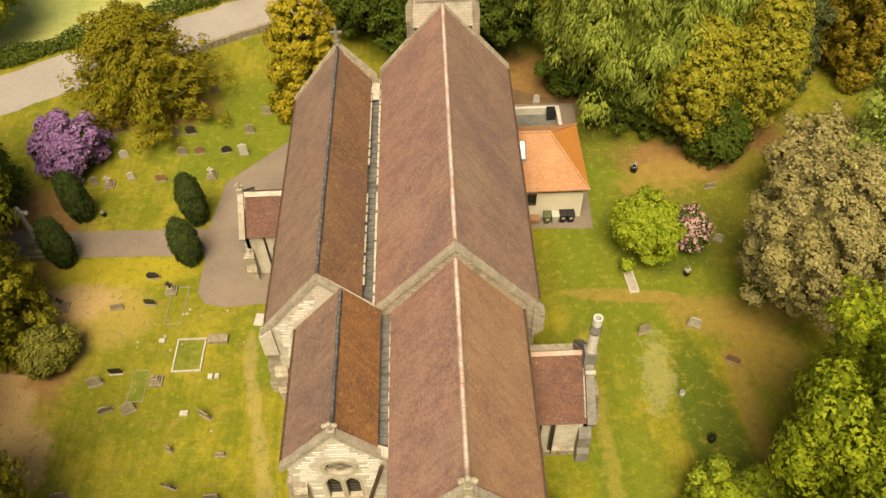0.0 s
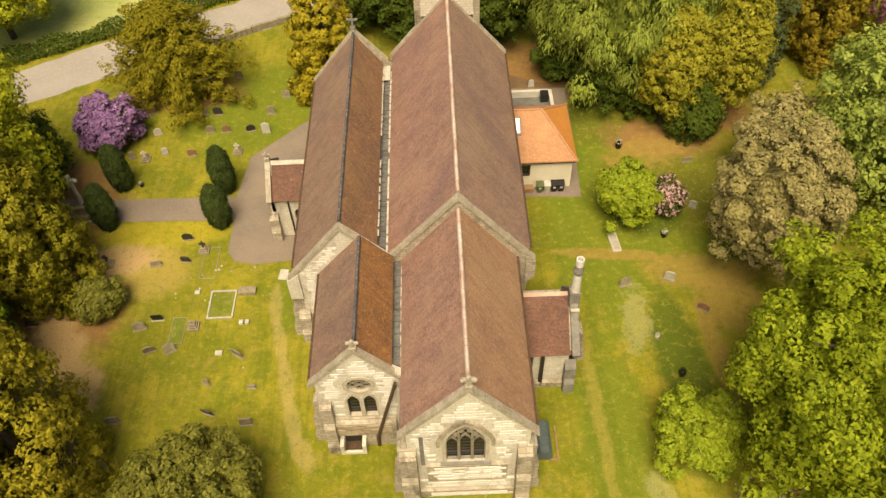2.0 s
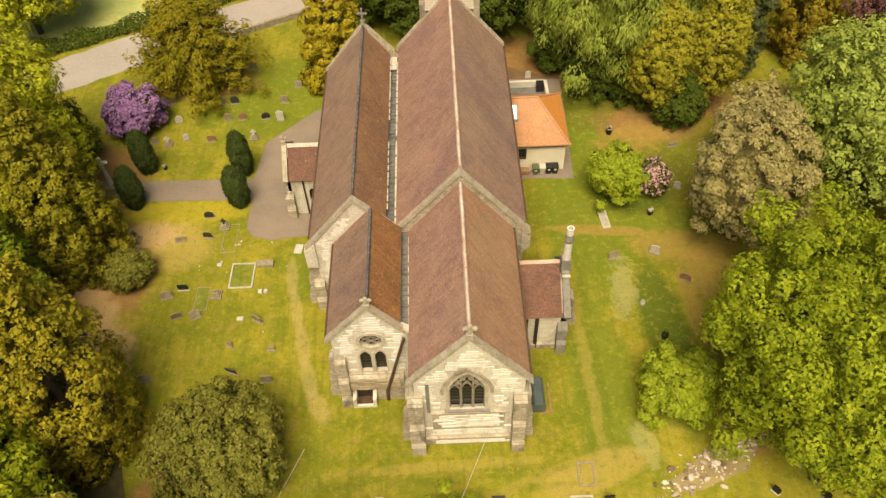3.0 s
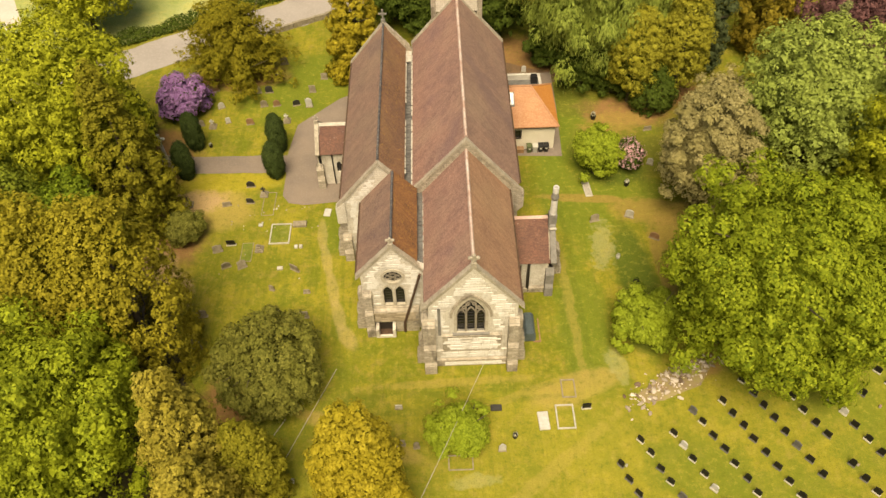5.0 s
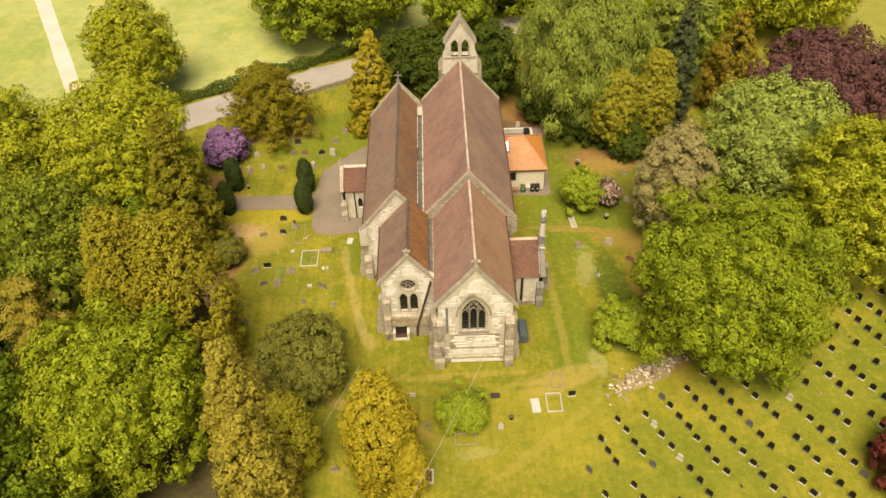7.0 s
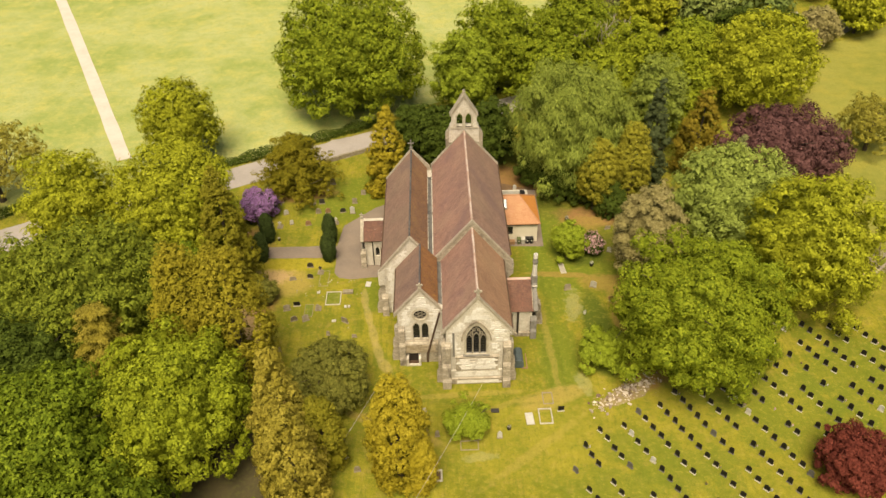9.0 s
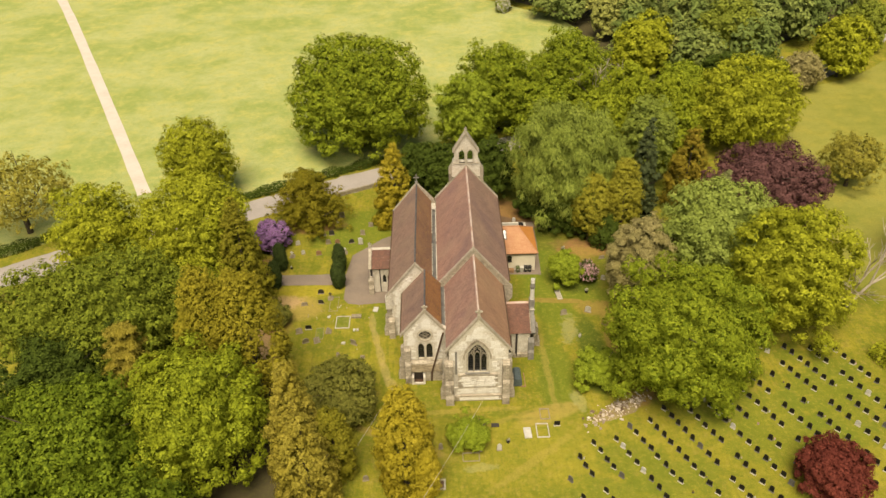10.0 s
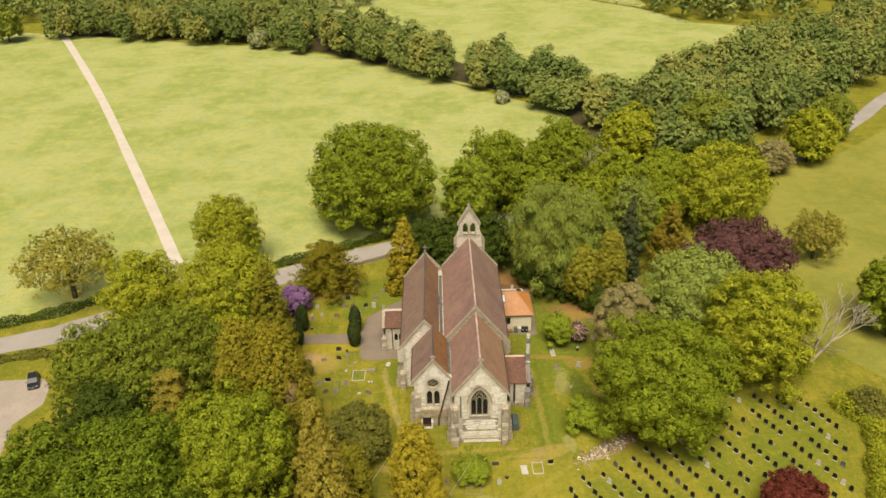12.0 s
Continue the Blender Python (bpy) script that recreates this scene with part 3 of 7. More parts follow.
# walls
ewin = pointed(-0.2, 1.38, 5.0, 7.8, 2.25)
part("chancel_east_wall", pierced([(-3.9, 0), (3.85, 0), (3.85, 8.95), (0, CR - 0.15), (-3.9, 8.95)], [ewin], "y", YC, YC + 0.7), STONE, church, "pale cream sandstone gable wall")
part("chancel_side_wall", boxed((-3.9, -3.2, YC + 0.7, YN, 0, CE)), STONE, church)
part("chancel_side_wall", boxed((3.15, 3.85, YC + 0.7, YN, 0, CE)), STONE, church)
lanc_a, lanc_b = pointed(-7.64, 0.46, 3.8, 5.95, 0.75), pointed(-6.52, 0.46, 3.8, 5.95, 0.75)
part("chapel_east_wall", pierced([(-9.95, 0), (-4.2, 0), (-4.2, 9.0), (-5.0, 9.6), (PX, PR - 0.15), (-9.95, 8.35)], [circle(-7.05, 7.95, 0.9), lanc_a, lanc_b], "y", YP, YP + 0.6), STONE, church, "pale cream sandstone gable wall")
part("chapel_side_wall", boxed((-9.95, -9.3, YP + 0.6, 34.0, 0, PEL)), STONE, church)
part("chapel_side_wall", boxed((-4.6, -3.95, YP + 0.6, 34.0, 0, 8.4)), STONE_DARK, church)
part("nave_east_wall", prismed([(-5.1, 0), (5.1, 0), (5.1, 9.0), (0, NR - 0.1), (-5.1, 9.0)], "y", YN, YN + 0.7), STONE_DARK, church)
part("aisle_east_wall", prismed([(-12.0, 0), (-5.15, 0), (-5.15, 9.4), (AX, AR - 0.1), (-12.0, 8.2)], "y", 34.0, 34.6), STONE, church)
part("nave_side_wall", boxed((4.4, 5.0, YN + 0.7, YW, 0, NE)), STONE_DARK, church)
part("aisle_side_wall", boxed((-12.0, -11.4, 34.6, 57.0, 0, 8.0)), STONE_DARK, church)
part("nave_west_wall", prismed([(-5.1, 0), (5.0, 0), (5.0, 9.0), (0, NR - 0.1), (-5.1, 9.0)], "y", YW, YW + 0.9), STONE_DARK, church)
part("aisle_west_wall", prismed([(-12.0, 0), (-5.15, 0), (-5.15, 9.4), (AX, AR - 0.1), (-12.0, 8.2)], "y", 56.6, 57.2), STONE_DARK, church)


def slope(name, a, b, y0, y1, mat, label="", axis="y"):
    bm = bmesh.new()
    slab(bm, a, b, y0, y1, 0.16, axis)
    return part(name, bm, mat, church, label)


slope("chancel_roof_slope", (0, CR), (-CH - 0.08, CE), YC + 0.25, YN + 0.05, ROOF_NAVE, "red-brown plain clay tiles")
slope("chancel_roof_slope", (0, CR), (CH, CE), YC + 0.25, YN + 0.05, ROOF_CHANCEL_SOUTH, "red-brown plain clay tiles")
slope("nave_roof_slope", (0, NR), (-NH, NE), YN + 0.4, YW + 0.1, ROOF_NAVE, "weathered red-brown plain clay tiles")
slope("nave_roof_slope", (0, NR), (NH, NE - 0.1), YN + 0.4, YW + 0.1, ROOF_NAVE_SOUTH, "weathered red-brown plain clay tiles")
slope("aisle_roof_slope", (AX, AR), (AL, AEL), 34.4, 56.8, ROOF_AISLE, "greyish brown plain clay tiles")
slope("aisle_roof_slope", (AX, AR), (AVR - 0.1, AE + 0.2), 34.4, 56.8, ROOF_LICHEN, "rust-red tiles spotted with lichen")
slope("chapel_roof_slope", (PX, PR), (PL, PEL), YP + 0.25, 34.05, ROOF_AISLE, "greyish brown plain clay tiles")
slope("chapel_roof_slope", (PX, PR), (PVR, PE), YP + 0.25, 34.05, ROOF_CHAPEL, "rust-red tiles spotted with orange lichen")

# valley gutters
part("valley_gutter", boxed((AVR - 0.35, -NH + 0.35, 34.7, 57.0, 8.75, 9.0)), LEAD, church, "long lead valley gutter")
part("chapel_gutter", boxed((PVR - 0.3, -CH + 0.3, YP + 0.3, 34.2, 8.5, 8.75)), LEAD, church, "narrow lead valley gutter")


board = boxed((-0.28, 0.28, -0.23, 0.23, 0, 0.05))
board = piece("duckboard", board, LEAD)
for i in range(42):
    y = 35.1 + i * 0.515
    shared("duckboard", board, church, pose(-5.58 + random.uniform(-0.03, 0.03), y, 9.02, 0, random.uniform(-1, 1), random.uniform(-2, 2)))
for i in range(18):
    shared("duckboard", board, church, pose(-4.5, 25.1 + i * 0.5, 8.77, 0, 0, random.uniform(-2, 2)) @ Matrix.Diagonal((0.8, 1, 1, 1)))
for x0, x1, ys, z in ((-5.34, -5.20, (34.8, 45.0, 45.4, 56.6), 9.12), (-5.98, -5.84, (36.0, 44.5, 47.0, 56.5), 9.6)):
    for ya, yb in zip(ys[::2], ys[1::2]):
        n = int((yb - ya) / 0.9)
        for i in range(n):
            part("flashing", boxed((x0, x1, ya + i * 0.9, ya + i * 0.9 + random.uniform(0.6, 0.89), z, z + 0.06)), MORTAR, church, "pale mortar flashing")
part("flashing", boxed((-5.95, -5.3, 54.6, 56.6, 9.35, 9.45)), MORTAR, church, "pale mortar flashing")
for i in range(9):
    part("flashing", boxed((-4.22 - random.uniform(0, 0.06), -4.08, 25 + i * 1.0, 25.85 + i * 1.0 - random.uniform(0, 0.4), 8.78, 8.86)), MORTAR, church, "pale mortar flashing")


def coping(pts, y0, y1, lift, mat, length=0.85):
    """Coping stones along a gable, from foot over the apex to foot; pts are (x, z)."""
    for (xa, za), (xb, zb) in zip(pts, pts[1:]):
        n = max(1, round(math.hypot(xb - xa, zb - za) / length))
        for i in range(n):
            a, b = i / n + 0.0012, (i + 1) / n - 0.0012
            x0, z0, x1, z1 = xa + (xb - xa) * a, za + (zb - za) * a, xa + (xb - xa) * b, za + (zb - za) * b
            j = random.uniform(-0.015, 0.015)
            part("coping_stone", prismed([(x0, z0 - 0.25), (x1, z1 - 0.25), (x1, z1 + lift + j), (x0, z0 + lift + j)], "y", y0 + j, y1 + j), mat, church)


coping([(-4.45, 8.55), (0, CR + 0.05), (4.4, 8.5)], YC - 0.08, YC + 0.42, 0.16, STONE_COPE)
coping([(PL - 0.1, 8.0), (PX, PR + 0.05), (-4.35, 8.85)], YP - 0.08, YP + 0.42, 0.16, STONE_COPE)
coping([(-5.35, 8.85), (0, NR + 0.03), (5.55, 8.3)], YN - 0.12, YN + 0.32, 0.16, STONE_COPE, 1.1)
coping([(-12.75, 7.4), (AX, AR + 0.03), (-5.5, 9.75)], 33.88, 34.36, 0.16, STONE_COPE, 1.1)
coping([(-5.4, 8.95), (0, NR + 0.1), (5.4, 8.9)], YW + 0.05, YW + 0.5, 0.2, STONE_COPE)
coping([(-12.55, 7.75), (AX, AR + 0.1), (-5.5, 9.75)], 56.75, 57.2, 0.2, STONE_COPE)

# kneeler walls under the wide gables
part("kneeler", prismed([(-12.85, 5.2), (-11.9, 5.2), (-11.9, 8.1), (-12.85, 7.3)], "y", 33.8, 34.6), STONE, church)
part("kneeler", prismed([(4.9, 5.6), (5.65, 6.4), (5.65, 8.2), (4.9, 9.0)], "y", YN - 0.15, YN + 0.6), STONE_DARK, church)

# ridge tiles
def ridge_tiles(x, z, y0, y1, mat, w=0.16, axis="y"):
    prof = [(-w, -0.17), (-w * 0.8, 0.0), (-0.06, 0.10), (0.06, 0.10), (w * 0.8, 0.0), (w, -0.17), (0, -0.02)]
    bm = bmesh.new()
    prism(bm, prof, "y", -0.215, 0.215)
    me = piece("ridge_tile", bm, mat)
    n = int(abs(y1 - y0) / 0.45)
    for i in range(n):
        c = y0 + (y1 - y0) * (i + 0.5) / n
        m = pose(x + random.uniform(-0.012, 0.012), c, z + random.uniform(-0.01, 0.012), 0, 0, random.uniform(-1.5, 1.5))
        if axis == "x":
            m = pose(c, x, z, 0, 0, 90)
        shared("ridge_tile", me, church, m)


def cross(bm, x, y, z, h, arm=0.3, t=0.09):
    """A stone gable cross on its block."""
    box(bm, x - 0.22, x + 0.22, y - 0.2, y + 0.2, z - 0.3, z + 0.12)
    box(bm, x - t, x + t, y - t * 0.9, y + t * 0.9, z + 0.1, z + h)
    box(bm, x - arm, x - t, y - t * 0.9, y + t * 0.9, z + h * 0.55, z + h * 0.55 + 2 * t)
    box(bm, x + t, x + arm, y - t * 0.9, y + t * 0.9, z + h * 0.55, z + h * 0.55 + 2 * t)
    for dx, dz in ((-arm, h * 0.55 + t), (arm, h * 0.55 + t), (0, h)):
        bmesh.ops.create_icosphere(bm, subdivisions=1, radius=t * 1.5, matrix=Matrix.Translation((x + dx, y, z + dz)))
    return bm


ridge_tiles(0, CR + 0.05, YC + 0.6, YN - 0.15, RIDGE_RED)
ridge_tiles(0, NR + 0.05, YN + 0.5, YW, RIDGE_RED)
ridge_tiles(AX, AR + 0.05, 34.5, 56.7, RIDGE_BLUE, 0.13)
ridge_tiles(PX, PR + 0.05, YP + 0.5, 33.8, RIDGE_BLUE, 0.13)
part("gable_cross", cross(bmesh.new(), 0.0, YC + 0.15, CR + 0.25, 0.95, 0.34, 0.12), STONE_COPE, church, "pale stone gable cross")
part("gable_cross", cross(bmesh.new(), PX, YP + 0.15, PR + 0.2, 0.7, 0.3, 0.10), STONE_COPE, church, "pale stone gable cross")
part("gable_cross", cross(bmesh.new(), AX, 57.0, AR + 0.35, 1.3, 0.38, 0.09), STONE_GREY, church, "grey stone gable cross")

# east window: frame, mullions, tracery, glass
def ring(outer, inner, y0, y1, footless=False):
    bm = bmesh.new()
    n = len(outer)
    o0 = [bm.verts.new((x, y0, z)) for x, z in outer]
    i0 = [bm.verts.new((x, y0, z)) for x, z in inner]
    o1 = [bm.verts.new((x, y1, z)) for x, z in outer]
    i1 = [bm.verts.new((x, y1, z)) for x, z in inner]
    if footless:
        for i in (0, 1):
            bm.faces.new((o0[i], i0[i], i1[i], o1[i]))
    for i in range(1 if footless else 0, n):
        j = (i + 1) % n
        for q in ((o0[i], o0[j], i0[j], i0[i]), (o1[i], i1[i], i1[j], o1[j]), (o0[i], o1[i], o1[j], o0[j]), (i0[i], i0[j], i1[j], i1[i])):
            bm.faces.new(q)
    return bm


WX = -0.2
ew = part("east_window", ring(pointed(WX, 1.52, 4.9, 7.8, 2.42), pointed(WX, 1.26, 5.05, 7.8, 2.08), YC - 0.04, YC + 0.3), STONE_TRIM, church, "three-light pointed window with stone tracery")
part("hood_mould", ring(pointed(WX, 1.86, 7.4, 7.8, 2.86), pointed(WX, 1.64, 7.4, 7.8, 2.60), YC - 0.16, YC - 0.002, True), STONE_DARK, ew)
part("window_sill", prismed([(YC - 0.24, 4.85), (YC + 0.3, 4.85), (YC + 0.3, 5.1), (YC - 0.24, 4.95)], "x", WX - 1.65, WX + 1.65), STONE_GREY, ew, "grey weathered sill")
for mx in (-0.43, 0.43):
    part("mullion", boxed((WX + mx - 0.07, WX + mx + 0.07, YC + 0.06, YC + 0.3, 5.0, 9.0)), STONE_TRACERY, ew)
for cx, zz in ((-0.86, 7.45), (0, 7.75), (0.86, 7.45)):
    part("light_head", ring(pointed(WX + cx, 0.40, 5.0, zz, 0.80), pointed(WX + cx, 0.33, 5.0, zz, 0.66), YC + 0.12, YC + 0.28, True), STONE_TRACERY, ew)
for cx, cz, r in ((-0.62, 8.45, 0.2), (0.62, 8.45, 0.2), (-0.28, 8.95, 0.2), (0.28, 8.95, 0.2), (0, 9.4, 0.19)):
    part("tracery_ring", ring(circle(WX + cx, cz, r), circle(WX + cx, cz, r - 0.065), YC + 0.12, YC + 0.27), STONE_TRACERY, ew)
part("pane", prismed(pointed(WX, 1.36, 5.02, 7.8, 2.22), "y", YC + 0.36, YC + 0.39), GLASS, ew, "dark leaded glass")
for k in range(1, 7):
    part("glazing_bar", boxed((WX - 1.2, WX + 1.2, YC + 0.31, YC + 0.34, 5.0 + k * 0.42, 5.03 + k * 0.42)), IRON, ew)

# chapel lancets and rose
for k, cx in enumerate((-7.64, -6.52)):
    cw = part("chapel_window", ring(pointed(cx, 0.54, 3.7, 5.95, 0.95), pointed(cx, 0.41, 3.86, 5.95, 0.68), YP - 0.05 - 0.003 * k, YP + 0.25), STONE_TRIM, church, "lancet window with stone surround")
    part("pane", prismed(pointed(cx, 0.45, 3.82, 5.95, 0.73), "y", YP + 0.3, YP + 0.33), GLASS, cw, "dark leaded glass")
    for q in range(1, 6):
        part("glazing_bar", boxed((cx - 0.42, cx + 0.42, YP + 0.26, YP + 0.29, 3.8 + q * 0.4, 3.83 + q * 0.4)), IRON, cw)
RX, RZ = -7.05, 7.95
rw = part("rose_window", ring(circle(RX, RZ, 1.1), circle(RX, RZ, 0.82), YP - 0.06, YP + 0.3), STONE_TRIM, church, "round window with stone tracery")
part("pane", prismed(circle(RX, RZ, 0.88), "y", YP + 0.3, YP + 0.33), GLASS, rw, "dark leaded glass")
for k in range(6):
    a = k * math.tau / 6 + 0.5
    u, w = RX + 0.52 * math.cos(a), RZ + 0.52 * math.sin(a)
    part("tracery_ring", ring(circle(u, w, 0.25, 10), circle(u, w, 0.19, 10), YP + 0.14, YP + 0.24), STONE_TRACERY, rw)
part("tracery_ring", ring(circle(RX, RZ, 0.25, 10), circle(RX, RZ, 0.18, 10), YP + 0.14, YP + 0.24), STONE_TRACERY, rw)

# thin dark grey strip on the wall left of the east window
part("wall_strip", boxed((-3.12, -2.86, YC - 0.07, YC - 0.004, 4.7, 8.7)), STONE_GREY, church, "slim dark grey upright strip")

# string courses and plinths
part("string_course", prismed([(YC - 0.2, 4.55), (YC + 0.05, 4.55), (YC + 0.05, 4.85), (YC - 0.2, 4.65)], "x", -2.8, 2.6), STONE_DARK, church)
part("lower_wall", boxed((-2.75, 2.55, YC - 0.15, YC - 0.004, 2.3, 4.55)), STONE_ROUGH, church, "rough coursed lower wall")
part("plinth", prismed([(YC - 0.3, 0), (YC + 0.05, 0), (YC + 0.05, 1.15), (YC - 0.3, 0.95)], "x", -3.4, 3.3), STONE_DARK, church, "weathered stone plinth")
part("plinth", prismed([(YC - 0.12, 0.9), (YC + 0.05, 0.9), (YC + 0.05, 2.4), (YC - 0.12, 2.25)], "x", -3.4, 3.3), STONE, church)
part("ledge", prismed([(YP - 0.45, 1.7), (YP + 0.05, 1.7), (YP + 0.05, 3.65), (YP - 0.3, 3.4), (YP - 0.45, 3.2)], "x", -9.7, -4.9), STONE_DARK, church, "brown coursed lower wall with sloping ledge")
part("ledge_wall", boxed((-9.65, -9.12, YP - 0.4, YP, 0, 1.7)), STONE_DARK, church)
part("ledge_wall", boxed((-7.2, -4.95, YP - 0.4, YP, 0, 1.7)), STONE_DARK, church)



def buttress(x0, x1, y_wall, out, stages, mat, face=-1):
    """A stepped buttress with sloping weatherings; stages are (top, share of the projection)."""
    bm = bmesh.new()
    z = 0.0
    for k, (top, share) in enumerate(stages):
        nxt = stages[k + 1][1] if k + 1 < len(stages) else 0.0
        ya, yb = y_wall + face * out * share, y_wall + face * out * nxt
        prism(bm, [(ya, z), (y_wall, z), (y_wall, top + 0.55), (yb, top + 0.55), (ya, top)] if nxt == 0 else [(ya, z), (y_wall, z), (y_wall, top + 0.45), (yb, top + 0.45), (ya, top)], "x", x0, x1)
        z = top + 0.45
    return part("buttress", bm, mat, church, "stepped stone buttress")


def side_buttress(y0, y1, x_wall, out, stages, mat):
    bm = bmesh.new()
    z = 0.0
    for k, (top, share) in enumerate(stages):
        nxt = stages[k + 1][1] if k + 1 < len(stages) else 0.0
        xa, xb = x_wall + out * share, x_wall + out * nxt
        prism(bm, [(xa, z), (x_wall, z), (x_wall, top + 0.45), (xb, top + 0.45), (xa, top)], "y", y0, y1)
        z = top + 0.45
    return part("buttress", bm, mat, church, "stepped stone buttress")


ST = [(1.2, 1.0), (3.6, 0.82), (6.6, 0.55)]
buttress(-4.45, -3.35, YC, 1.15, ST, STONE_DARK)
buttress(3.1, 4.05, YC, 1.15, ST, STONE_DARK)
side_buttress(YC + 0.1, YC + 1.1, -3.9, -1.25, ST, STONE_DARK)
side_buttress(YC + 0.1, YC + 1.1, 3.85, 1.0, ST, STONE_DARK)
buttress(-9.95, -9.15, YP, 1.0, [(1.0, 1.0), (3.2, 0.8), (5.6, 0.5)], STONE_DARK)
side_buttress(YP + 0.1, YP + 0.9, -9.95, -1.0, [(1.0, 1.0), (3.2, 0.8), (5.6, 0.5)], STONE_DARK)
side_buttress(34.0, 34.9, -12.0, -1.35, [(1.2, 1.0), (3.4, 0.8), (5.2, 0.55)], STONE_DARK)
buttress(-12.6, -11.7, 34.0, 0.8, [(1.2, 1.0), (3.0, 0.7)], STONE_DARK)

# bellcote on the west gable
bc = part("bellcote", pierced([(-2.35, 13.2), (2.35, 13.2), (2.25, 15.9), (1.95, 16.4), (1.95, 18.1), (0, 21.3), (-1.95, 18.1), (-1.95, 16.4), (-2.25, 15.9)], [pointed(-0.68, 0.46, 15.9, 17.5, 0.75), pointed(0.68, 0.46, 15.9, 17.5, 0.75)], "y", YW + 0.1, YW + 1.2), STONE, church, "twin-arched stone bellcote")
part("bellcote_coping", prismed([(-2.2, 17.85), (-1.95, 17.75), (0, 20.95), (0, 21.45)], "y", YW - 0.05, YW + 1.35), STONE_COPE, bc)
part("bellcote_coping", prismed([(2.2, 17.85), (1.95, 17.75), (0, 20.95), (0, 21.45)], "y", YW - 0.05, YW + 1.35), STONE_COPE, bc)
part("finial", cross(bmesh.new(), 0, YW + 0.65, 21.5, 0.45, 0.14, 0.07), STONE_COPE, bc)
part("sill", boxed((-2.1, 2.1, YW - 0.02, YW + 1.32, 15.65, 15.85)), STONE_TRIM, bc)
part("arch_surround", ring(pointed(-0.68, 0.66, 15.9, 17.5, 1.0), pointed(-0.68, 0.46, 15.9, 17.5, 0.75), YW + 0.0, YW + 0.3), STONE_TRIM, bc)
part("arch_surround", ring(pointed(0.68, 0.66, 15.9, 17.5, 1.0), pointed(0.68, 0.46, 15.9, 17.5, 0.75), YW + 0.004, YW + 0.3), STONE_TRIM, bc)
for s in (-1, 1):
    bm = bmesh.new()
    prism(bm, [(s * 2.3, 12.0), (s * 2.9, 12.0), (s * 2.9, 14.6), (s * 2.3, 15.6)], "y", YW + 0.15, YW + 1.1)
    part("bellcote_buttress", bm, STONE_DARK, bc)

# vestry wing on the south side with its chimney
part("vestry_wall", pierced([(3.85, 0), (8.2, 0), (8.2, 4.7), (3.85, 4.7)], [[(4.55, 0.4), (5.15, 0.4), (5.15, 4.0), (4.55, 4.0)]], "y", 28.55, 29.1), STONE, church)
part("vestry_door", boxed((4.5, 5.2, 28.95, 29.0, 0.35, 4.05)), IRON, church, "dark narrow doorway")
part("vestry_plinth", prismed([(28.3, 0), (28.56, 0), (28.56, 0.8), (28.3, 0.6)], "x", 5.4, 7.6), STONE_DARK, church)
part("vestry_wall", boxed((3.85, 8.2, 33.6, 34.1, 0, 4.7)), STONE_DARK, church)
part("vestry_gable", prismed([(28.55, 0), (34.1, 0), (34.1, 4.8), (31.8, 7.45), (28.55, 4.8)], "x", 7.75, 8.25), STONE_DARK, church)
slope("vestry_roof_slope", (31.8, 7.4), (28.25, 4.55), 3.9, 8.0, ROOF_CROSS, "dark red clay tiles with lichen spots", "x")
slope("vestry_roof_slope", (31.8, 7.4), (33.6, 4.6), 3.9, 8.0, ROOF_CROSS, "dark red clay tiles", "x")
part("vestry_coping", prismed([(28.1, 4.5), (31.8, 7.5), (31.8, 7.85), (28.0, 4.85)], "x", 7.85, 8.4), STONE_GREY, church, "grey gable coping")
part("vestry_coping", prismed([(34.2, 4.5), (31.8, 7.5), (31.8, 7.85), (34.3, 4.85)], "x", 7.85, 8.4), STONE_GREY, church, "grey gable coping")
part("vestry_ridge", prismed([(31.6, 7.3), (31.8, 7.55), (32.0, 7.2)], "x", 3.9, 7.85), RIDGE_RED, church, "pale pinkish ridge tiles")
part("flashing", boxed((7.8, 8.45, 30.3, 30.55, 7.0, 7.12)), MORTAR, church, "white mortar flashing")
ch = part("chimney", boxed((7.75, 8.5, 30.95, 31.75, 5.5, 8.3)), STONE_GREY, church, "stone chimney stack with white shaft")
for nm, z0, z1, r0, r1, mat in (("shaft", 8.3, 10.2, 0.34, 0.29, LIMEWASH), ("collar", 10.2, 10.5, 0.30, 0.40, STONE_GREY), ("collar", 10.5, 11.0, 0.40, 0.27, STONE_GREY)):
    bm = bmesh.new()
    bmesh.ops.create_cone(bm, cap_ends=True, segments=10, radius1=r0, radius2=r1, depth=z1 - z0, matrix=Matrix.Translation((8.15, 31.35, (z0 + z1) / 2)))
    part(nm, bm, mat, ch, "white lime-washed shaft" if nm == "shaft" else "")
pot = part("chimney_pot", pierced([(8.15 + 0.29 * math.cos(i * 0.5236), 31.35 + 0.29 * math.sin(i * 0.5236)) for i in range(12)], [[(8.15 + 0.19 * math.cos(i * 0.5236), 31.35 + 0.19 * math.sin(i * 0.5236)) for i in range(12)]], "z", 11.1, 11.75), LIMEWASH, ch, "white round pot")
part("flue", boxed((8.0, 8.3, 31.2, 31.5, 11.0, 11.2)), IRON, pot, "dark flue opening")
buttress(7.5, 8.3, 28.55, 0.8, [(1.2, 1.0), (3.0, 0.7)], STONE_GREY)
part("rainwater_pipe", boxed((5.68, 5.84, 28.36, 28.5, 0.1, 4.4)), IRON, church, "black iron rainwater pipe")
side_buttress(30.6, 31.9, 8.2, 1.3, [(1.0, 1.0), (3.4, 0.75), (4.8, 0.4)], STONE_DARK)

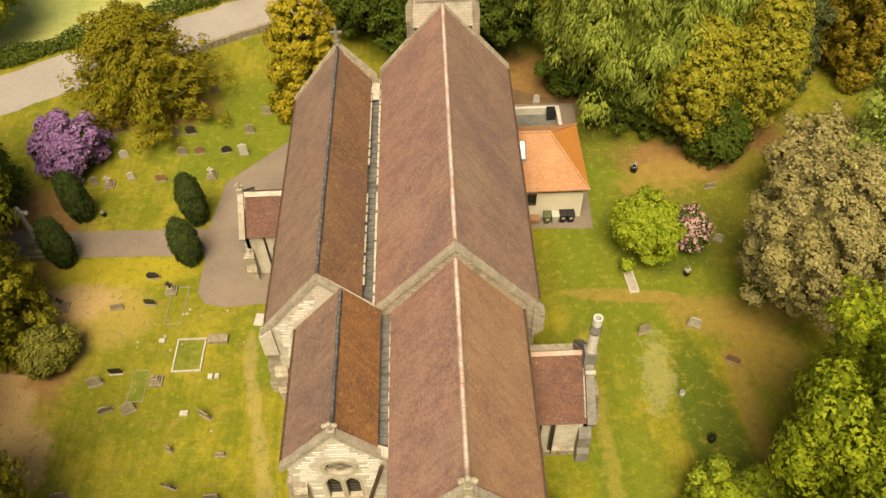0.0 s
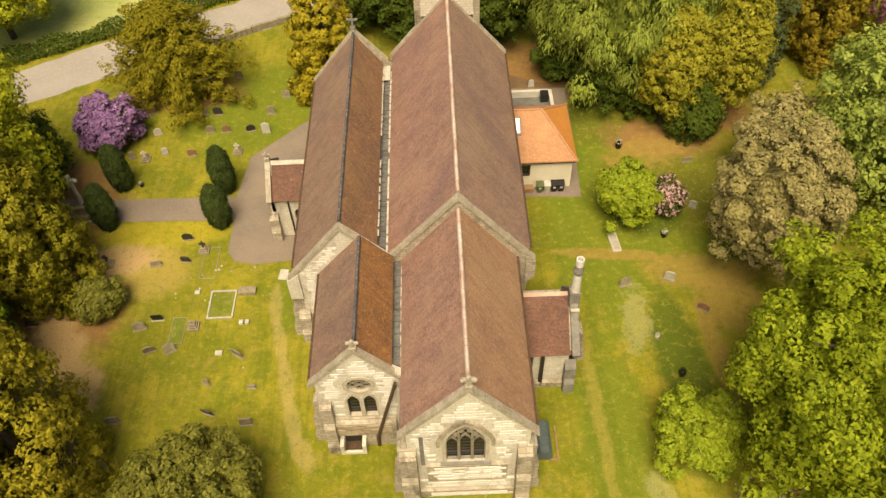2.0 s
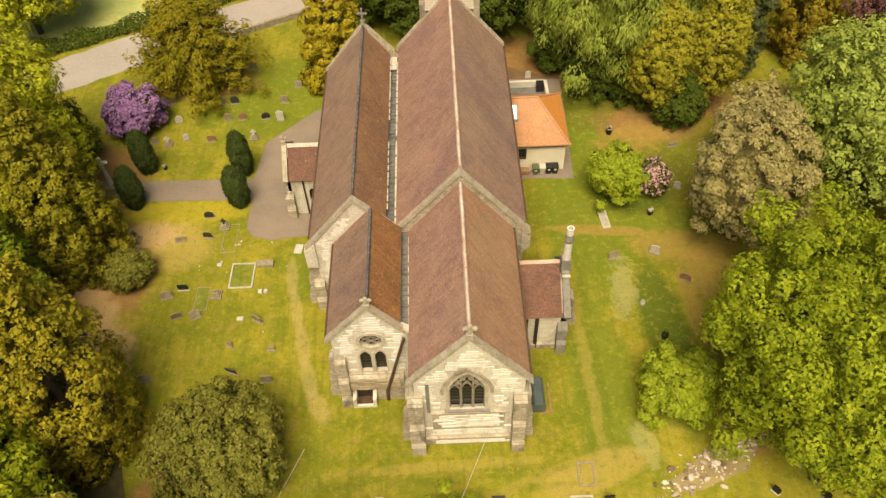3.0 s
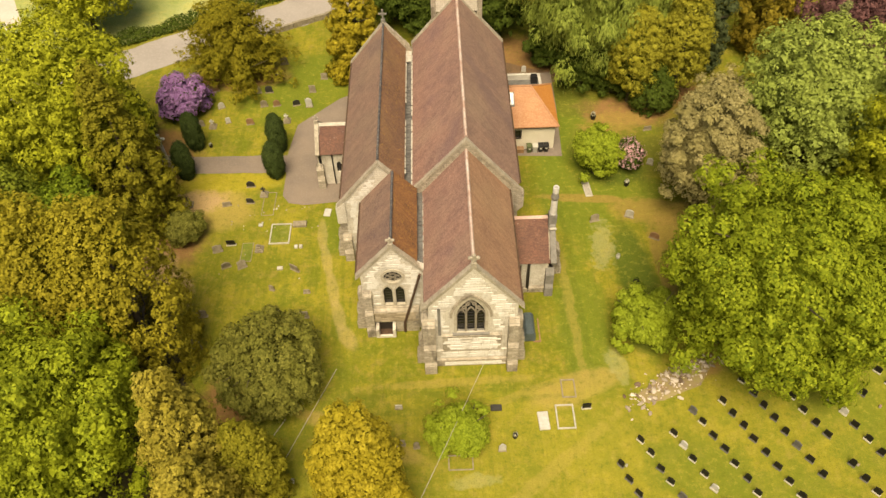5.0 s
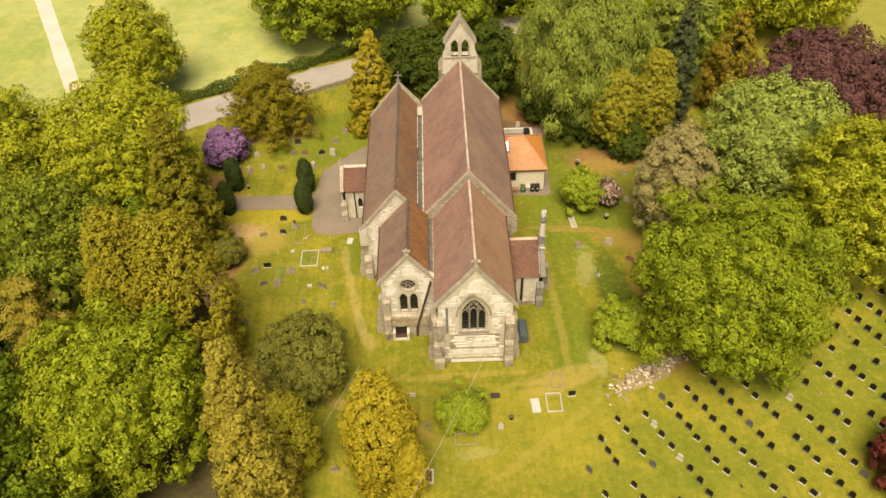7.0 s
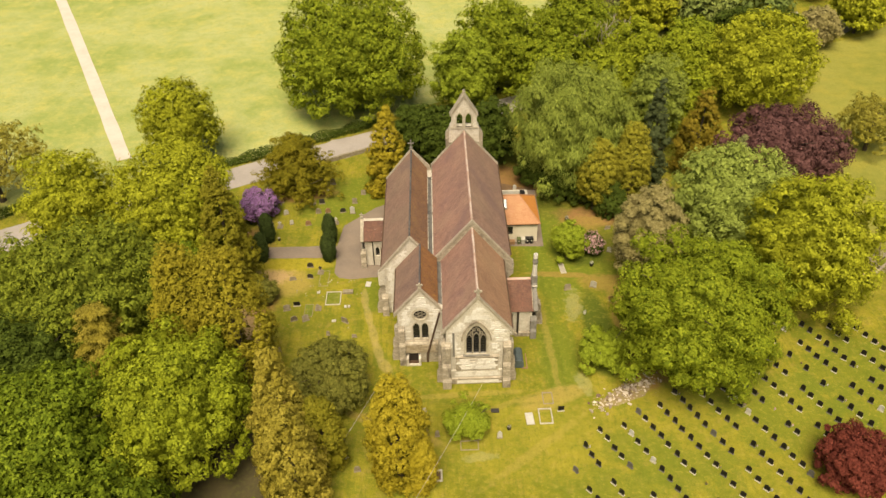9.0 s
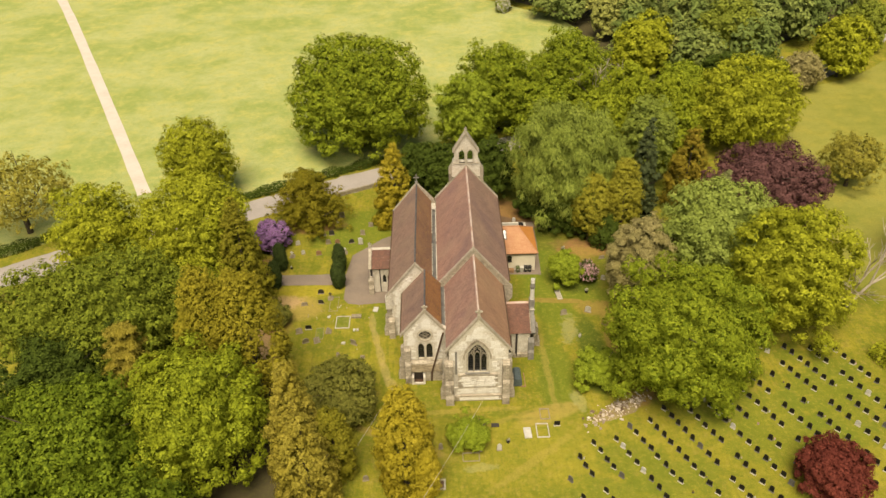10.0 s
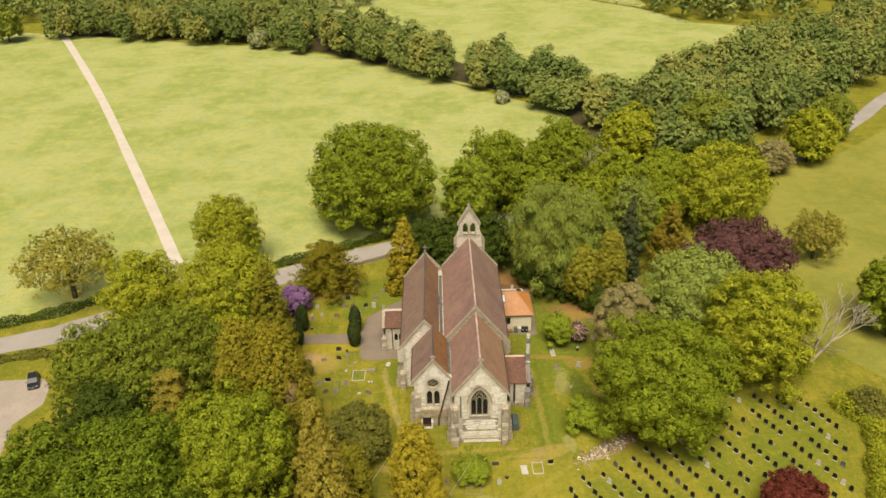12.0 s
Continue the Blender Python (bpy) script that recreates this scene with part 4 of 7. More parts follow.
# north porch
part("porch_wall", pierced([(-15.9, 0), (-12.0, 0), (-12.0, 4.9), (-15.9, 4.9)], [pointed(-13.75, 0.3, 1.7, 2.9, 0.5), pointed(-12.95, 0.3, 1.7, 2.9, 0.5)], "y", 44.9, 45.35), STONE, church)
part("porch_wall", boxed((-15.9, -12.0, 48.9, 49.35, 0, 4.9)), STONE_DARK, church)
part("porch_gable", pierced([(44.9, 0), (46.2, 0), (46.2, 2.2), (46.5, 2.9), (47.1, 3.4), (47.7, 2.9), (48.0, 2.2), (48.0, 0), (49.35, 0), (49.35, 4.9), (47.1, 7.1), (44.9, 4.9)], [], "x", -16.05, -15.6), STONE, church)
part("porch_pane", boxed((-14.1, -12.6, 45.2, 45.23, 1.6, 3.5)), GLASS, church, "dark leaded glass")
slope("porch_roof_slope", (47.1, 7.0), (44.55, 4.75), -15.75, -11.9, ROOF_CROSS, "dark red clay tiles", "x")
slope("porch_roof_slope", (47.1, 7.0), (49.65, 4.75), -15.75, -11.9, ROOF_CROSS, "dark red clay tiles", "x")
part("porch_coping", prismed([(44.4, 4.7), (47.1, 7.1), (47.1, 7.4), (44.3, 4.95)], "x", -16.1, -15.65), STONE_COPE, church)
part("porch_coping", prismed([(49.8, 4.7), (47.1, 7.1), (47.1, 7.4), (49.9, 4.95)], "x", -16.1, -15.65), STONE_COPE, church)
part("porch_ridge", prismed([(46.85, 6.9), (47.1, 7.2), (47.35, 6.9)], "x", -15.65, -11.2), MORTAR, church)
part("porch_cross", cross(bmesh.new(), -15.88, 47.1, 7.45, 0.7, 0.25, 0.07), STONE_COPE, church)
buttress(-16.3, -15.5, 44.9, 0.8, [(1.2, 1.0), (2.6, 0.65)], STONE_DARK)

# boiler-house stair below the chapel
part("stair_wall", boxed((-9.1, -8.8, 23.4, 24.5, 0, 1.25)), STONE, church)
part("stair_wall", boxed((-7.5, -7.22, 23.4, 24.5, 0, 1.25)), STONE, church)
part("stair_wall", boxed((-8.8, -7.5, 23.4, 23.6, 0, 0.3)), STONE, church)
part("stair_void", boxed((-8.8, -7.5, 23.6, 24.49, 0.01, 0.05)), RUST, church, "dark sunken doorway")
part("stair_door", boxed((-8.8, -7.5, 24.42, 24.5, 0.05, 1.7)), IRON, church, "dark boiler-room door")

# rain pipes
def pipe(pts, r, mat, parent, name="rain_pipe", label="dark cast-iron rain pipe"):
    bm = bmesh.new()
    for a, b in zip(pts, pts[1:]):
        a, b = Vector(a), Vector(b)
        q = (b - a).to_track_quat("Z", "Y").to_matrix().to_4x4()
        bmesh.ops.create_cone(bm, cap_ends=True, segments=8, radius1=r, radius2=r, depth=(b - a).length + r, matrix=Matrix.Translation((a + b) / 2) @ q)
    return part(name, bm, mat, parent, label)


pipe([(-4.6, YP - 0.3, 8.5), (-4.75, YP - 0.35, 7.9), (-6.3, YP - 0.55, 1.6), (-6.35, YP - 0.5, 0.2)], 0.13, RUST, church, "rain_pipe", "slanting rust-brown rain pipe")
pipe([(-14.4, 44.8, 4.6), (-14.4, 44.7, 0.2)], 0.08, IRON, church)
pipe([(5.9, 28.4, 4.5), (5.9, 28.35, 0.2)], 0.07, IRON, church)
# eaves gutters
for x, z, y0, y1 in ((-CH - 0.16, CE - 0.12, YP + 0.0, YN), (CH + 0.08, CE - 0.12, YC + 0.4, YN), (NH + 0.08, NE - 0.22, YN + 0.7, YW), (AL - 0.08, AEL - 0.12, 34.7, 56.7), (PL - 0.08, PEL - 0.12, YP + 0.4, 33.9)):
    part("eaves_gutter", prismed([(x - 0.09, z + 0.08), (x - 0.06, z - 0.06), (x + 0.06, z - 0.06), (x + 0.09, z + 0.08)], "y", y0, y1), RUST, church)

# ---- vestry hall ----
hall = thing("hall", 8, 53, "low cream-rendered hall with bright orange hipped tile roof", "house")
part("hall_wall", pierced([(5.2, 0), (11.0, 0), (11.0, 3.7), (5.2, 3.7)], [[(5.6, 1.7), (7.1, 1.7), (7.1, 2.9), (5.6, 2.9)]], "y", 49.65, 49.95), RENDER, hall, "cream rendered wall")
part("hall_wall", boxed((10.7, 11.0, 49.95, 56.9, 0, 3.7)), RENDER, hall)
part("hall_wall", boxed((5.2, 10.7, 56.6, 56.9, 0, 3.7)), RENDER, hall)
hw = part("hall_window", ring([(5.55, 1.65), (7.15, 1.65), (7.15, 2.95), (5.55, 2.95)], [(5.68, 1.78), (7.02, 1.78), (7.02, 2.82), (5.68, 2.82)], 49.6, 49.8), IRON, hall, "dark framed window")
part("pane", boxed((5.6, 7.1, 49.82, 49.85, 1.7, 2.9)), GLASS, hw)
part("mullion", boxed((6.3, 6.4, 49.66, 49.8, 1.78, 2.82)), IRON, hw)
RG, HE = 6.45, 3.65
E0, E1, A = (11.35, 49.3, HE), (11.35, 57.2, HE), (8.35, 53.3, RG)


def face3(name, pts, mat, label):
    bm = bmesh.new()
    top = [bm.verts.new(p) for p in pts]
    low = [bm.verts.new((p[0], p[1], p[2] - 0.14)) for p in pts]
    bm.faces.new(top)
    bm.faces.new(low[::-1])
    for i in range(len(pts)):
        j = (i + 1) % len(pts)
        bm.faces.new((top[i], low[i], low[j], top[j]))
    return part(name, bm, mat, hall, label)


sl = face3("roof_slope", [(5.1, 49.3, HE), E0, A, (5.1, 53.3, RG)], ROOF_ORANGE, "bright orange clay tiles")
face3("roof_slope", [E0, E1, A], ROOF_ORANGE_HIP, "bright orange clay tiles")
face3("roof_slope", [E1, (5.1, 57.2, HE), (5.1, 53.3, RG), A], ROOF_ORANGE, "bright orange clay tiles")
for p, q in ((E0, A), (E1, A), (A, (5.1, 53.3, RG))):
    pipe([p, q], 0.11, ROOF_ORANGE, hall, "hip_tiles", "orange hip tiles")
sk = part("skylight", prismed([(51.35, 5.02), (52.75, 6.0), (52.68, 6.12), (51.28, 5.14)], "x", 5.5, 6.35), LEAD, hall, "roof window with grey frame")
# the pane's pale colour paints in the reflected sky
part("pane", prismed([(51.48, 5.15), (52.62, 5.95), (52.6, 6.10), (51.46, 5.29)], "x", 5.6, 6.25), mottled("skylight_glass", (0.62, 0.66, 0.70), (0.55, 0.6, 0.65), 1.0, rough=0.15, spec=0.6), sk, "glass with a pale sky reflection painted in")
part("fascia", boxed((5.2, 11.2, 49.36, 49.42, 3.34, 3.54)), IRON, hall)


# ---- trees and shrubs ----
def leaf_mesh(name, rng, centres, normals, size, mat, droop=0.0, aspect=0.62, along=None):
    """Many small pointed leaf clumps, each an island of its own."""
    n = len(centres)
    nr = normals / (np.linalg.norm(normals, axis=1)[:, None] + 1e-9)
    r = rng.normal(size=(n, 3)) if along is None else along + rng.normal(scale=0.25, size=(n, 3))
    t = r - nr * (r * nr).sum(1)[:, None]
    t /= np.linalg.norm(t, axis=1)[:, None] + 1e-9
    s = np.cross(nr, t)
    a = np.asarray(size).reshape(-1, 1) * rng.uniform(0.6, 1.35, (n, 1))
    b = a * aspect * 1.15
    down = np.array([0, 0, -1.0]) * a * droop
    v = np.stack([centres + t * a + down, centres - t * a * 0.75 + s * b, centres - t * a * 0.75 - s * b], 1).reshape(-1, 3)
    me = bpy.data.meshes.new(name)
    me.vertices.add(3 * n)
    me.vertices.foreach_set("co", v.astype(np.float32).ravel())
    me.loops.add(3 * n)
    me.loops.foreach_set("vertex_index", np.arange(3 * n).astype(np.int32))
    me.polygons.add(n)
    me.polygons.foreach_set("loop_start", np.arange(0, 3 * n, 3).astype(np.int32))
    me.update(calc_edges=True)
    me.materials.append(mat)
    return me


def apart(points, gap):
    """Indices of points that keep about the given distance from one another."""
    cells, chosen = {}, []
    for i, (x, y, z) in enumerate(points.tolist()):
        c = (int(x // gap), int(y // gap), int(z // gap))
        if all((x - a) ** 2 + (y - b) ** 2 + (z - h) ** 2 > gap * gap
               for u in (-1, 0, 1) for v in (-1, 0, 1) for w in (-1, 0, 1)
               for a, b, h in cells.get((c[0] + u, c[1] + v, c[2] + w), ())):
            cells.setdefault(c, []).append((x, y, z))
            chosen.append(i)
    return chosen


def on_lobes(rng, lobes, count, middle, inside=0.12, up=0.25, puff=0.42, per=7, stretch=1.0, rough=0.24, dome=0.3, clump=0.0):
    """Leaf places in small puffs over the outside of a heap of lobes (x, y, z, rx, ry, rz), with outward directions."""
    L = np.array(lobes)
    w = L[:, 3] * L[:, 5]
    want = max(20, count // per)
    k = rng.choice(len(L), size=int(want * 4.4), p=w / w.sum())
    d = rng.normal(size=(len(k), 3))
    d /= np.linalg.norm(d, axis=1)[:, None]
    under = (d[:, 2] < -0.25) & (rng.uniform(size=len(k)) < 0.7)
    d[under, 2] *= -1
    p = L[k, :3] + d * L[k, 3:6] * rng.uniform(0.80, 1.12, (len(k), 1))
    keep = np.ones(len(k), bool)
    for lobe in L:
        q = (p - lobe[:3]) / lobe[3:6]
        keep &= (q * q).sum(1) > 0.58
    keep |= rng.uniform(size=len(k)) < inside * 0.5
    out = p - np.array(middle)
    out /= np.linalg.norm(out, axis=1)[:, None] + 1e-9
    keep &= ((d * out).sum(1) > -0.15) | (rng.uniform(size=len(k)) < 0.1)
    if clump:
        # leaf balls that stand clear of one another, with shaded gaps between
        p, d, out = p[keep], d[keep], out[keep]
        chosen = apart(p, clump * 1.3)
        p, d, out = p[chosen], d[chosen], out[chosen]
        per, puff = max(12, count // len(p)), clump
    else:
        p, d, out = p[keep][:want], d[keep][:want], out[keep][:want]
    d = d + (0.65 if clump else dome) * out + np.array([0, 0, up])
    d /= np.linalg.norm(d, axis=1)[:, None]
    r = puff * (rng.uniform(0.65, 1.25, (len(p), 1)) if clump else rng.uniform(0.6, 1.4, (len(p), 1)))
    e = rng.normal(size=(len(p) * per, 3))
    e /= np.linalg.norm(e, axis=1)[:, None]
    dd, rr, pp = np.repeat(d, per, 0), np.repeat(r, per, 0), np.repeat(p, per, 0)
    flip = (e * dd).sum(1) < -0.25
    e[flip] *= -1
    if clump:
        q = pp + e * rr * rng.uniform(0.55, 1.1, (len(pp), 1))
        return q, 0.75 * e + 0.75 * dd + np.array((0, 0, up)) + rng.normal(scale=rough, size=e.shape)
    q = pp + e * rr * rng.uniform(0.3, 1.25, (len(pp), 1)) * np.array((1, 1, stretch))
    return q, 0.5 * e + 0.85 * dd + np.array((0, 0, up)) + rng.normal(scale=rough, size=e.shape)


def within(rng, lobes, count):
    """Leaf places inside the lobes, for the dense shaded inside of a crown."""
    L = np.array(lobes)
    w = L[:, 3] * L[:, 5]
    k = rng.choice(len(L), size=count, p=w / w.sum())
    d = rng.normal(size=(count, 3))
    d /= np.linalg.norm(d, axis=1)[:, None]
    return L[k, :3] + d * L[k, 3:6] * rng.uniform(0.1, 0.62, (count, 1)), d + np.array((0, 0, 0.6))


def stems(name, base, top, r, limbs, rng, mat, spread, start=0.3):
    """A tapered trunk with limbs."""
    bm = bmesh.new()

    def taper(a, b, r0, r1, seg=7):
        a, b = Vector(a), Vector(b)
        q = (b - a).to_track_quat("Z", "Y").to_matrix().to_4x4()
        bmesh.ops.create_cone(bm, cap_ends=True, segments=seg, radius1=r0, radius2=r1, depth=(b - a).length, matrix=Matrix.Translation((a + b) / 2) @ q)

    h = top - base[2]
    taper(base, (base[0], base[1], base[2] + h * 0.45), r * 1.15, r * 0.8, 9)
    taper((base[0], base[1], base[2] + h * 0.45), (base[0] + 0.02 * h, base[1], base[2] + h * 0.95), r * 0.8, r * 0.15)
    for i in range(limbs):
        a = rng.uniform(0, math.tau)
        z0 = base[2] + h * (start + 0.5 * (i + 0.5) / limbs)
        ln = spread * rng.uniform(0.55, 0.85)
        mid = (base[0] + math.cos(a) * ln * 0.5, base[1] + math.sin(a) * ln * 0.5, z0 + ln * 0.22)
        end = (base[0] + math.cos(a + 0.25) * ln, base[1] + math.sin(a + 0.25) * ln, z0 + ln * 0.55)
        taper((base[0], base[1], z0), mid, r * 0.42, r * 0.25, 6)
        taper(mid, end, r * 0.25, r * 0.06, 5)
    return bm


def crown_lobes(rng, cx, cy, z0, z1, R, lobe, n, shape="round", flat=0.8, rag=0.22):
    """Lobes over the outside of a crown between z0 and z1."""
    out = []
    if shape == "round":
        # a dome of rounded leaf masses, with broad bulges and hollows
        ax, az = R - lobe * 0.9, (z1 - z0) / 2 - lobe * 0.6
        off = rng.uniform(0, 50, 3)
        for i in range(n):
            u = (i + 0.5) / n
            a = i * 2.39996 + rng.uniform(-0.3, 0.3)
            c = 1 - 1.8 * u + rng.uniform(-0.03, 0.03)
            rr = math.sqrt(max(0.0, 1 - c * c)) if c > 0 else math.sqrt(1 - 0.45 * c * c)
            d = (math.cos(a) * rr, math.sin(a) * rr, c)
            k = 0.99 + (0.5 if R < 4 else 0.28 if rag > 0.15 else 0.12) * noise.noise((d[0] * 2.3 + off[0], d[1] * 2.3 + off[1], d[2] * 2.3 + off[2])) + rng.uniform(-rag, 0.03)
            s = lobe * rng.uniform(0.65, 1.25)
            out.append((cx + d[0] * ax * k, cy + d[1] * ax * k, max(s * 0.5, (z0 + z1) / 2 + d[2] * az * k), s, s, s * flat))
        return out
    if shape == "spray":
        # long flat branches reaching out all round, tier over tier
        tiers = max(5, n // 11)
        for i in range(tiers):
            u = (i + 0.35) / tiers
            ln = R * (0.22 + 0.78 * math.sin(min(1.0, 0.1 + u * 1.05) * math.pi / 2))
            for j in range(6 + int(5 * u)):
                a = j * math.tau / (6 + int(5 * u)) + i * 1.3 + rng.uniform(-0.3, 0.3)
                reach = ln * rng.uniform(0.72, 1.08)
                for q in range(4):
                    f = 0.3 + 0.7 * q / 3
                    s = lobe * (1.15 - 0.75 * f) * rng.uniform(0.8, 1.15) + 0.12
                    zz = z1 - (z1 - z0) * u * 0.95 - s * 0.4 + reach * 0.10 * f - reach * 0.16 * f * f
                    out.append((cx + math.cos(a) * reach * f, cy + math.sin(a) * reach * f, max(0.3, zz), s, s, s * 0.6))
        return out
    for i in range(n):
        u = (i + 0.5) / n
        a = i * 2.39996 + rng.uniform(-0.3, 0.3)
        if shape == "cone":
            f = u ** 0.75
            w = (R - lobe * 0.6) * (0.1 + 0.9 * math.sin(min(1.0, f * 1.18) * math.pi / 2)) * rng.uniform(0.6, 1.05)
            s = lobe * rng.uniform(0.5, 1.15) * (0.55 + 0.45 * f)
        elif shape == "spindle":
            f = u
            w = (R - lobe * 0.6) * math.sin((0.05 + 0.83 * f ** 0.85) * math.pi) ** 0.75 * rng.uniform(0.85, 1.0)
            s = lobe * rng.uniform(0.7, 1.1)
        else:
            f = u
            w = (R - lobe * 0.8) * math.sin(min(1.0, 0.14 + f * 0.98) * math.pi * 0.66) * (rng.uniform(0.86, 1.02) if shape == "egg" else rng.uniform(0.6, 1.05))
            s = lobe * rng.uniform(0.55, 1.2)
        out.append((cx + math.cos(a) * w, cy + math.sin(a) * w, z1 - lobe * 0.5 - (z1 - z0 - lobe) * f, s, s, s * 1.15))
    return out


SEED = [100]


def tree(name, x, y, H, R, mat, label, category="tree", shape="round", low=0.25, lobe=None, n=None, size=0.24, leaves=9000, bark=None, trunk=0.35, group="", inside=0.12, aspect=0.62, second=None, puff=None, along=None, droop=0.0, stretch=1.0, rag=0.22):
    SEED[0] += 1
    rng = np.random.default_rng(SEED[0])
    ob = thing(name, x, y, label, category, group)
    lobe = lobe or R * 0.26
    leaves, size = int(leaves * 1.75), size * 0.98
    n = n or 60
    z0, z1 = H * low, H
    if shape == "round":
        lobe = max(0.62 * lobe, 0.35)
        n = int(min(300, max(24, 2.3 * (R / lobe) ** 2 * (0.35 + 0.65 * (z1 - z0) / (2 * R)))))
    lobes = crown_lobes(rng, 0, 0, z0, z1, R, lobe, n, shape, 0.8, rag)
    if shape == "round":
        lobes.append((0, 0, z0 + (z1 - z0) * 0.45, R * 0.68, R * 0.68, (z1 - z0) * 0.36))
    clump = 0.0
    if puff is None and along is None and leaves > 14000:
        clump = (0.7 if R > 6.4 else 0.0) if shape == "round" else (0.48 if R > 3.0 else 0.0)
    p, nr = on_lobes(rng, lobes, leaves, (0, 0, (z0 + z1) / 2), inside, 0.2, puff or size * 2.1, 7, stretch, clump=clump)
    m = len(p)
    ip, inr = within(rng, lobes, m // 9)
    if shape == "round":
        # the dense inner shell that closes the crown
        e = rng.normal(size=(m // 9, 3))
        e /= np.linalg.norm(e, axis=1)[:, None]
        ip = np.concatenate([ip, e * np.array((1, 1, 0.52 * (z1 - z0) / R)) * R * (0.66 if R > 3.5 else 0.45) + np.array((0, 0, z0 + (z1 - z0) * 0.46))])
        inr = np.concatenate([inr, e + rng.normal(scale=0.3, size=e.shape)])
    ap, anr = np.concatenate([p, ip]), np.concatenate([nr, inr])
    ap[:, 2] = np.maximum(ap[:, 2], 0.1)
    sizes = np.concatenate([np.full(m, size), np.full(len(ip), size * 2.1)])
    way = None
    if along == "down":
        way = np.tile((0, 0, -1.0), (len(ap), 1))
    elif along == "out":
        way = ap * np.array((1, 1, 0.0)) / (R * 0.5) + np.array((0, 0, -0.15))
    me = leaf_mesh("crown", rng, ap, anr, sizes, mat, droop, aspect, way)
    crown = new("crown", me)
    crown.parent = ob
    if second:
        k = rng.permutation(len(p))[: int(len(p) * second[1])]
        k = k[nr[k, 2] > -0.2]
        fl = new(second[2], leaf_mesh(second[2], rng, p[k] + nr[k] * 0.12, nr[k], size * 0.95, second[0], 0.0, 0.9))
        fl.parent = ob
    bm = stems("trunk", (0, 0, -0.1), H * 0.9, trunk, 9 if shape == "round" else 4, rng, BARK, R, 0.2 if shape == "round" else 0.1)
    me = piece("trunk", bm, bark or BARK)
    tr = new("trunk", me)
    tr.parent = ob
    return ob


OAKLABEL = "large broadleaf tree with dense fresh green crown"
tree("tree", 27.0, 21.5, 19.5, 10.9, OAK, OAKLABEL, low=0.03, n=165, lobe=1.9, leaves=56000, size=0.155, trunk=0.6, rag=0.3)
tree("tree", 39.5, 46.5, 17.0, 9.3, SAGE, "rounded broadleaf tree with soft sage-green crown", low=0.1, n=90, lobe=1.5, leaves=18750, size=0.18, trunk=0.45, rag=0.09)
tree("tree", 45.8, 34.0, 20.0, 9.0, LIME, "tall lime-green broadleaf tree beside the cemetery", low=0.0, n=160, lobe=1.6, leaves=27000, size=0.18, trunk=0.45, rag=0.16)
tree("tree", 25.4, 39.6, 15.0, 5.3, GREYLEAF, "grey-olive evergreen oak at the churchyard edge", low=0.1, n=70, lobe=1.2, leaves=22000, size=0.125, trunk=0.4, rag=0.12)
tree("tree", 29.5, 50.0, 9.0, 3.6, GREYLEAF, "small grey-olive evergreen tree", low=0.1, n=45, lobe=0.9, leaves=6250, size=0.16, rag=0.12)
tree("tree", 54, 64, 13.5, 10.5, COPPER, "spreading copper beech with dark purple leaves", low=0.1, n=90, lobe=1.9, leaves=18750, size=0.20, trunk=0.5)
tree("willow", 17.8, 66.3, 22.6, 10.2, WILLOW, "large weeping birch with hanging grey-green foliage", low=0.02, n=110, lobe=1.9, leaves=34000, size=0.21, aspect=0.32, trunk=0.5, along="down", droop=0.5, stretch=2.6)
tree("tree", 21.5, 61.5, 6.5, 4.0, DEEPLEAF, "dark green yew under the weeping birch", low=0.0, n=50, lobe=1.0, leaves=6000, size=0.17)
tree("yew_bush", 15.8, 61.5, 6.5, 3.2, DEEPLEAF, "dark green yew at the wood edge", "shrub", low=0.0, n=45, lobe=1.0, leaves=5000, size=0.16)
tree("yew_bush", 19.6, 60.0, 5.0, 2.6, DEEPLEAF, "low dark green yew at the wood edge", "shrub", low=0.0, n=40, lobe=0.9, leaves=4000, size=0.16)
tree("yew_bush", 12.5, 66.5, 6.0, 3.4, DEEPLEAF, "dark green yew under hanging birch branches", "shrub", low=0.0, n=45, lobe=1.0, leaves=5000, size=0.16)
tree("cypress", 21.4, 58.0, 12.6, 3.3, GARDENGOLD, "low egg-shaped golden garden cypress", shape="egg", low=0.24, n=150, lobe=0.62, leaves=12000, size=0.115)
tree("cypress", 27.0, 58.6, 15.0, 3.1, GARDENGOLD, "tall pointed golden cypress", shape="egg", low=0.2, n=160, lobe=0.62, leaves=13000, size=0.115)
tree("cypress", 23.8, 56.9, 5.6, 3.0, DEEPLEAF, "dark green cypress between golden ones", shape="egg", low=0.0, n=50, lobe=0.8, leaves=5000, size=0.14)
tree("cypress", 31.6, 64, 20.5, 2.8, BLUECYPRESS, "tall narrow grey-green cypress", shape="cone", low=0.0, n=120, lobe=0.75, leaves=11000, size=0.14)
tree("conifer", 40.5, 68, 16.5, 4.4, BRONZE, "bronze-tinted conifer beyond the churchyard", shape="cone", low=0.0, n=100, lobe=1.0, leaves=11000, size=0.16)
tree("conifer", 42.8, 55.6, 14.8, 2.2, GREYGREEN, "slim pale conifer beside a copper beech", shape="cone", low=0.0, n=60, lobe=0.7, leaves=6000, size=0.14)
tree("conifer", -12.6, 65.5, 16.5, 3.7, GOLD, "tall conical golden conifer beside the church", shape="cone", low=0.0, n=110, lobe=0.85, leaves=15000, size=0.15)
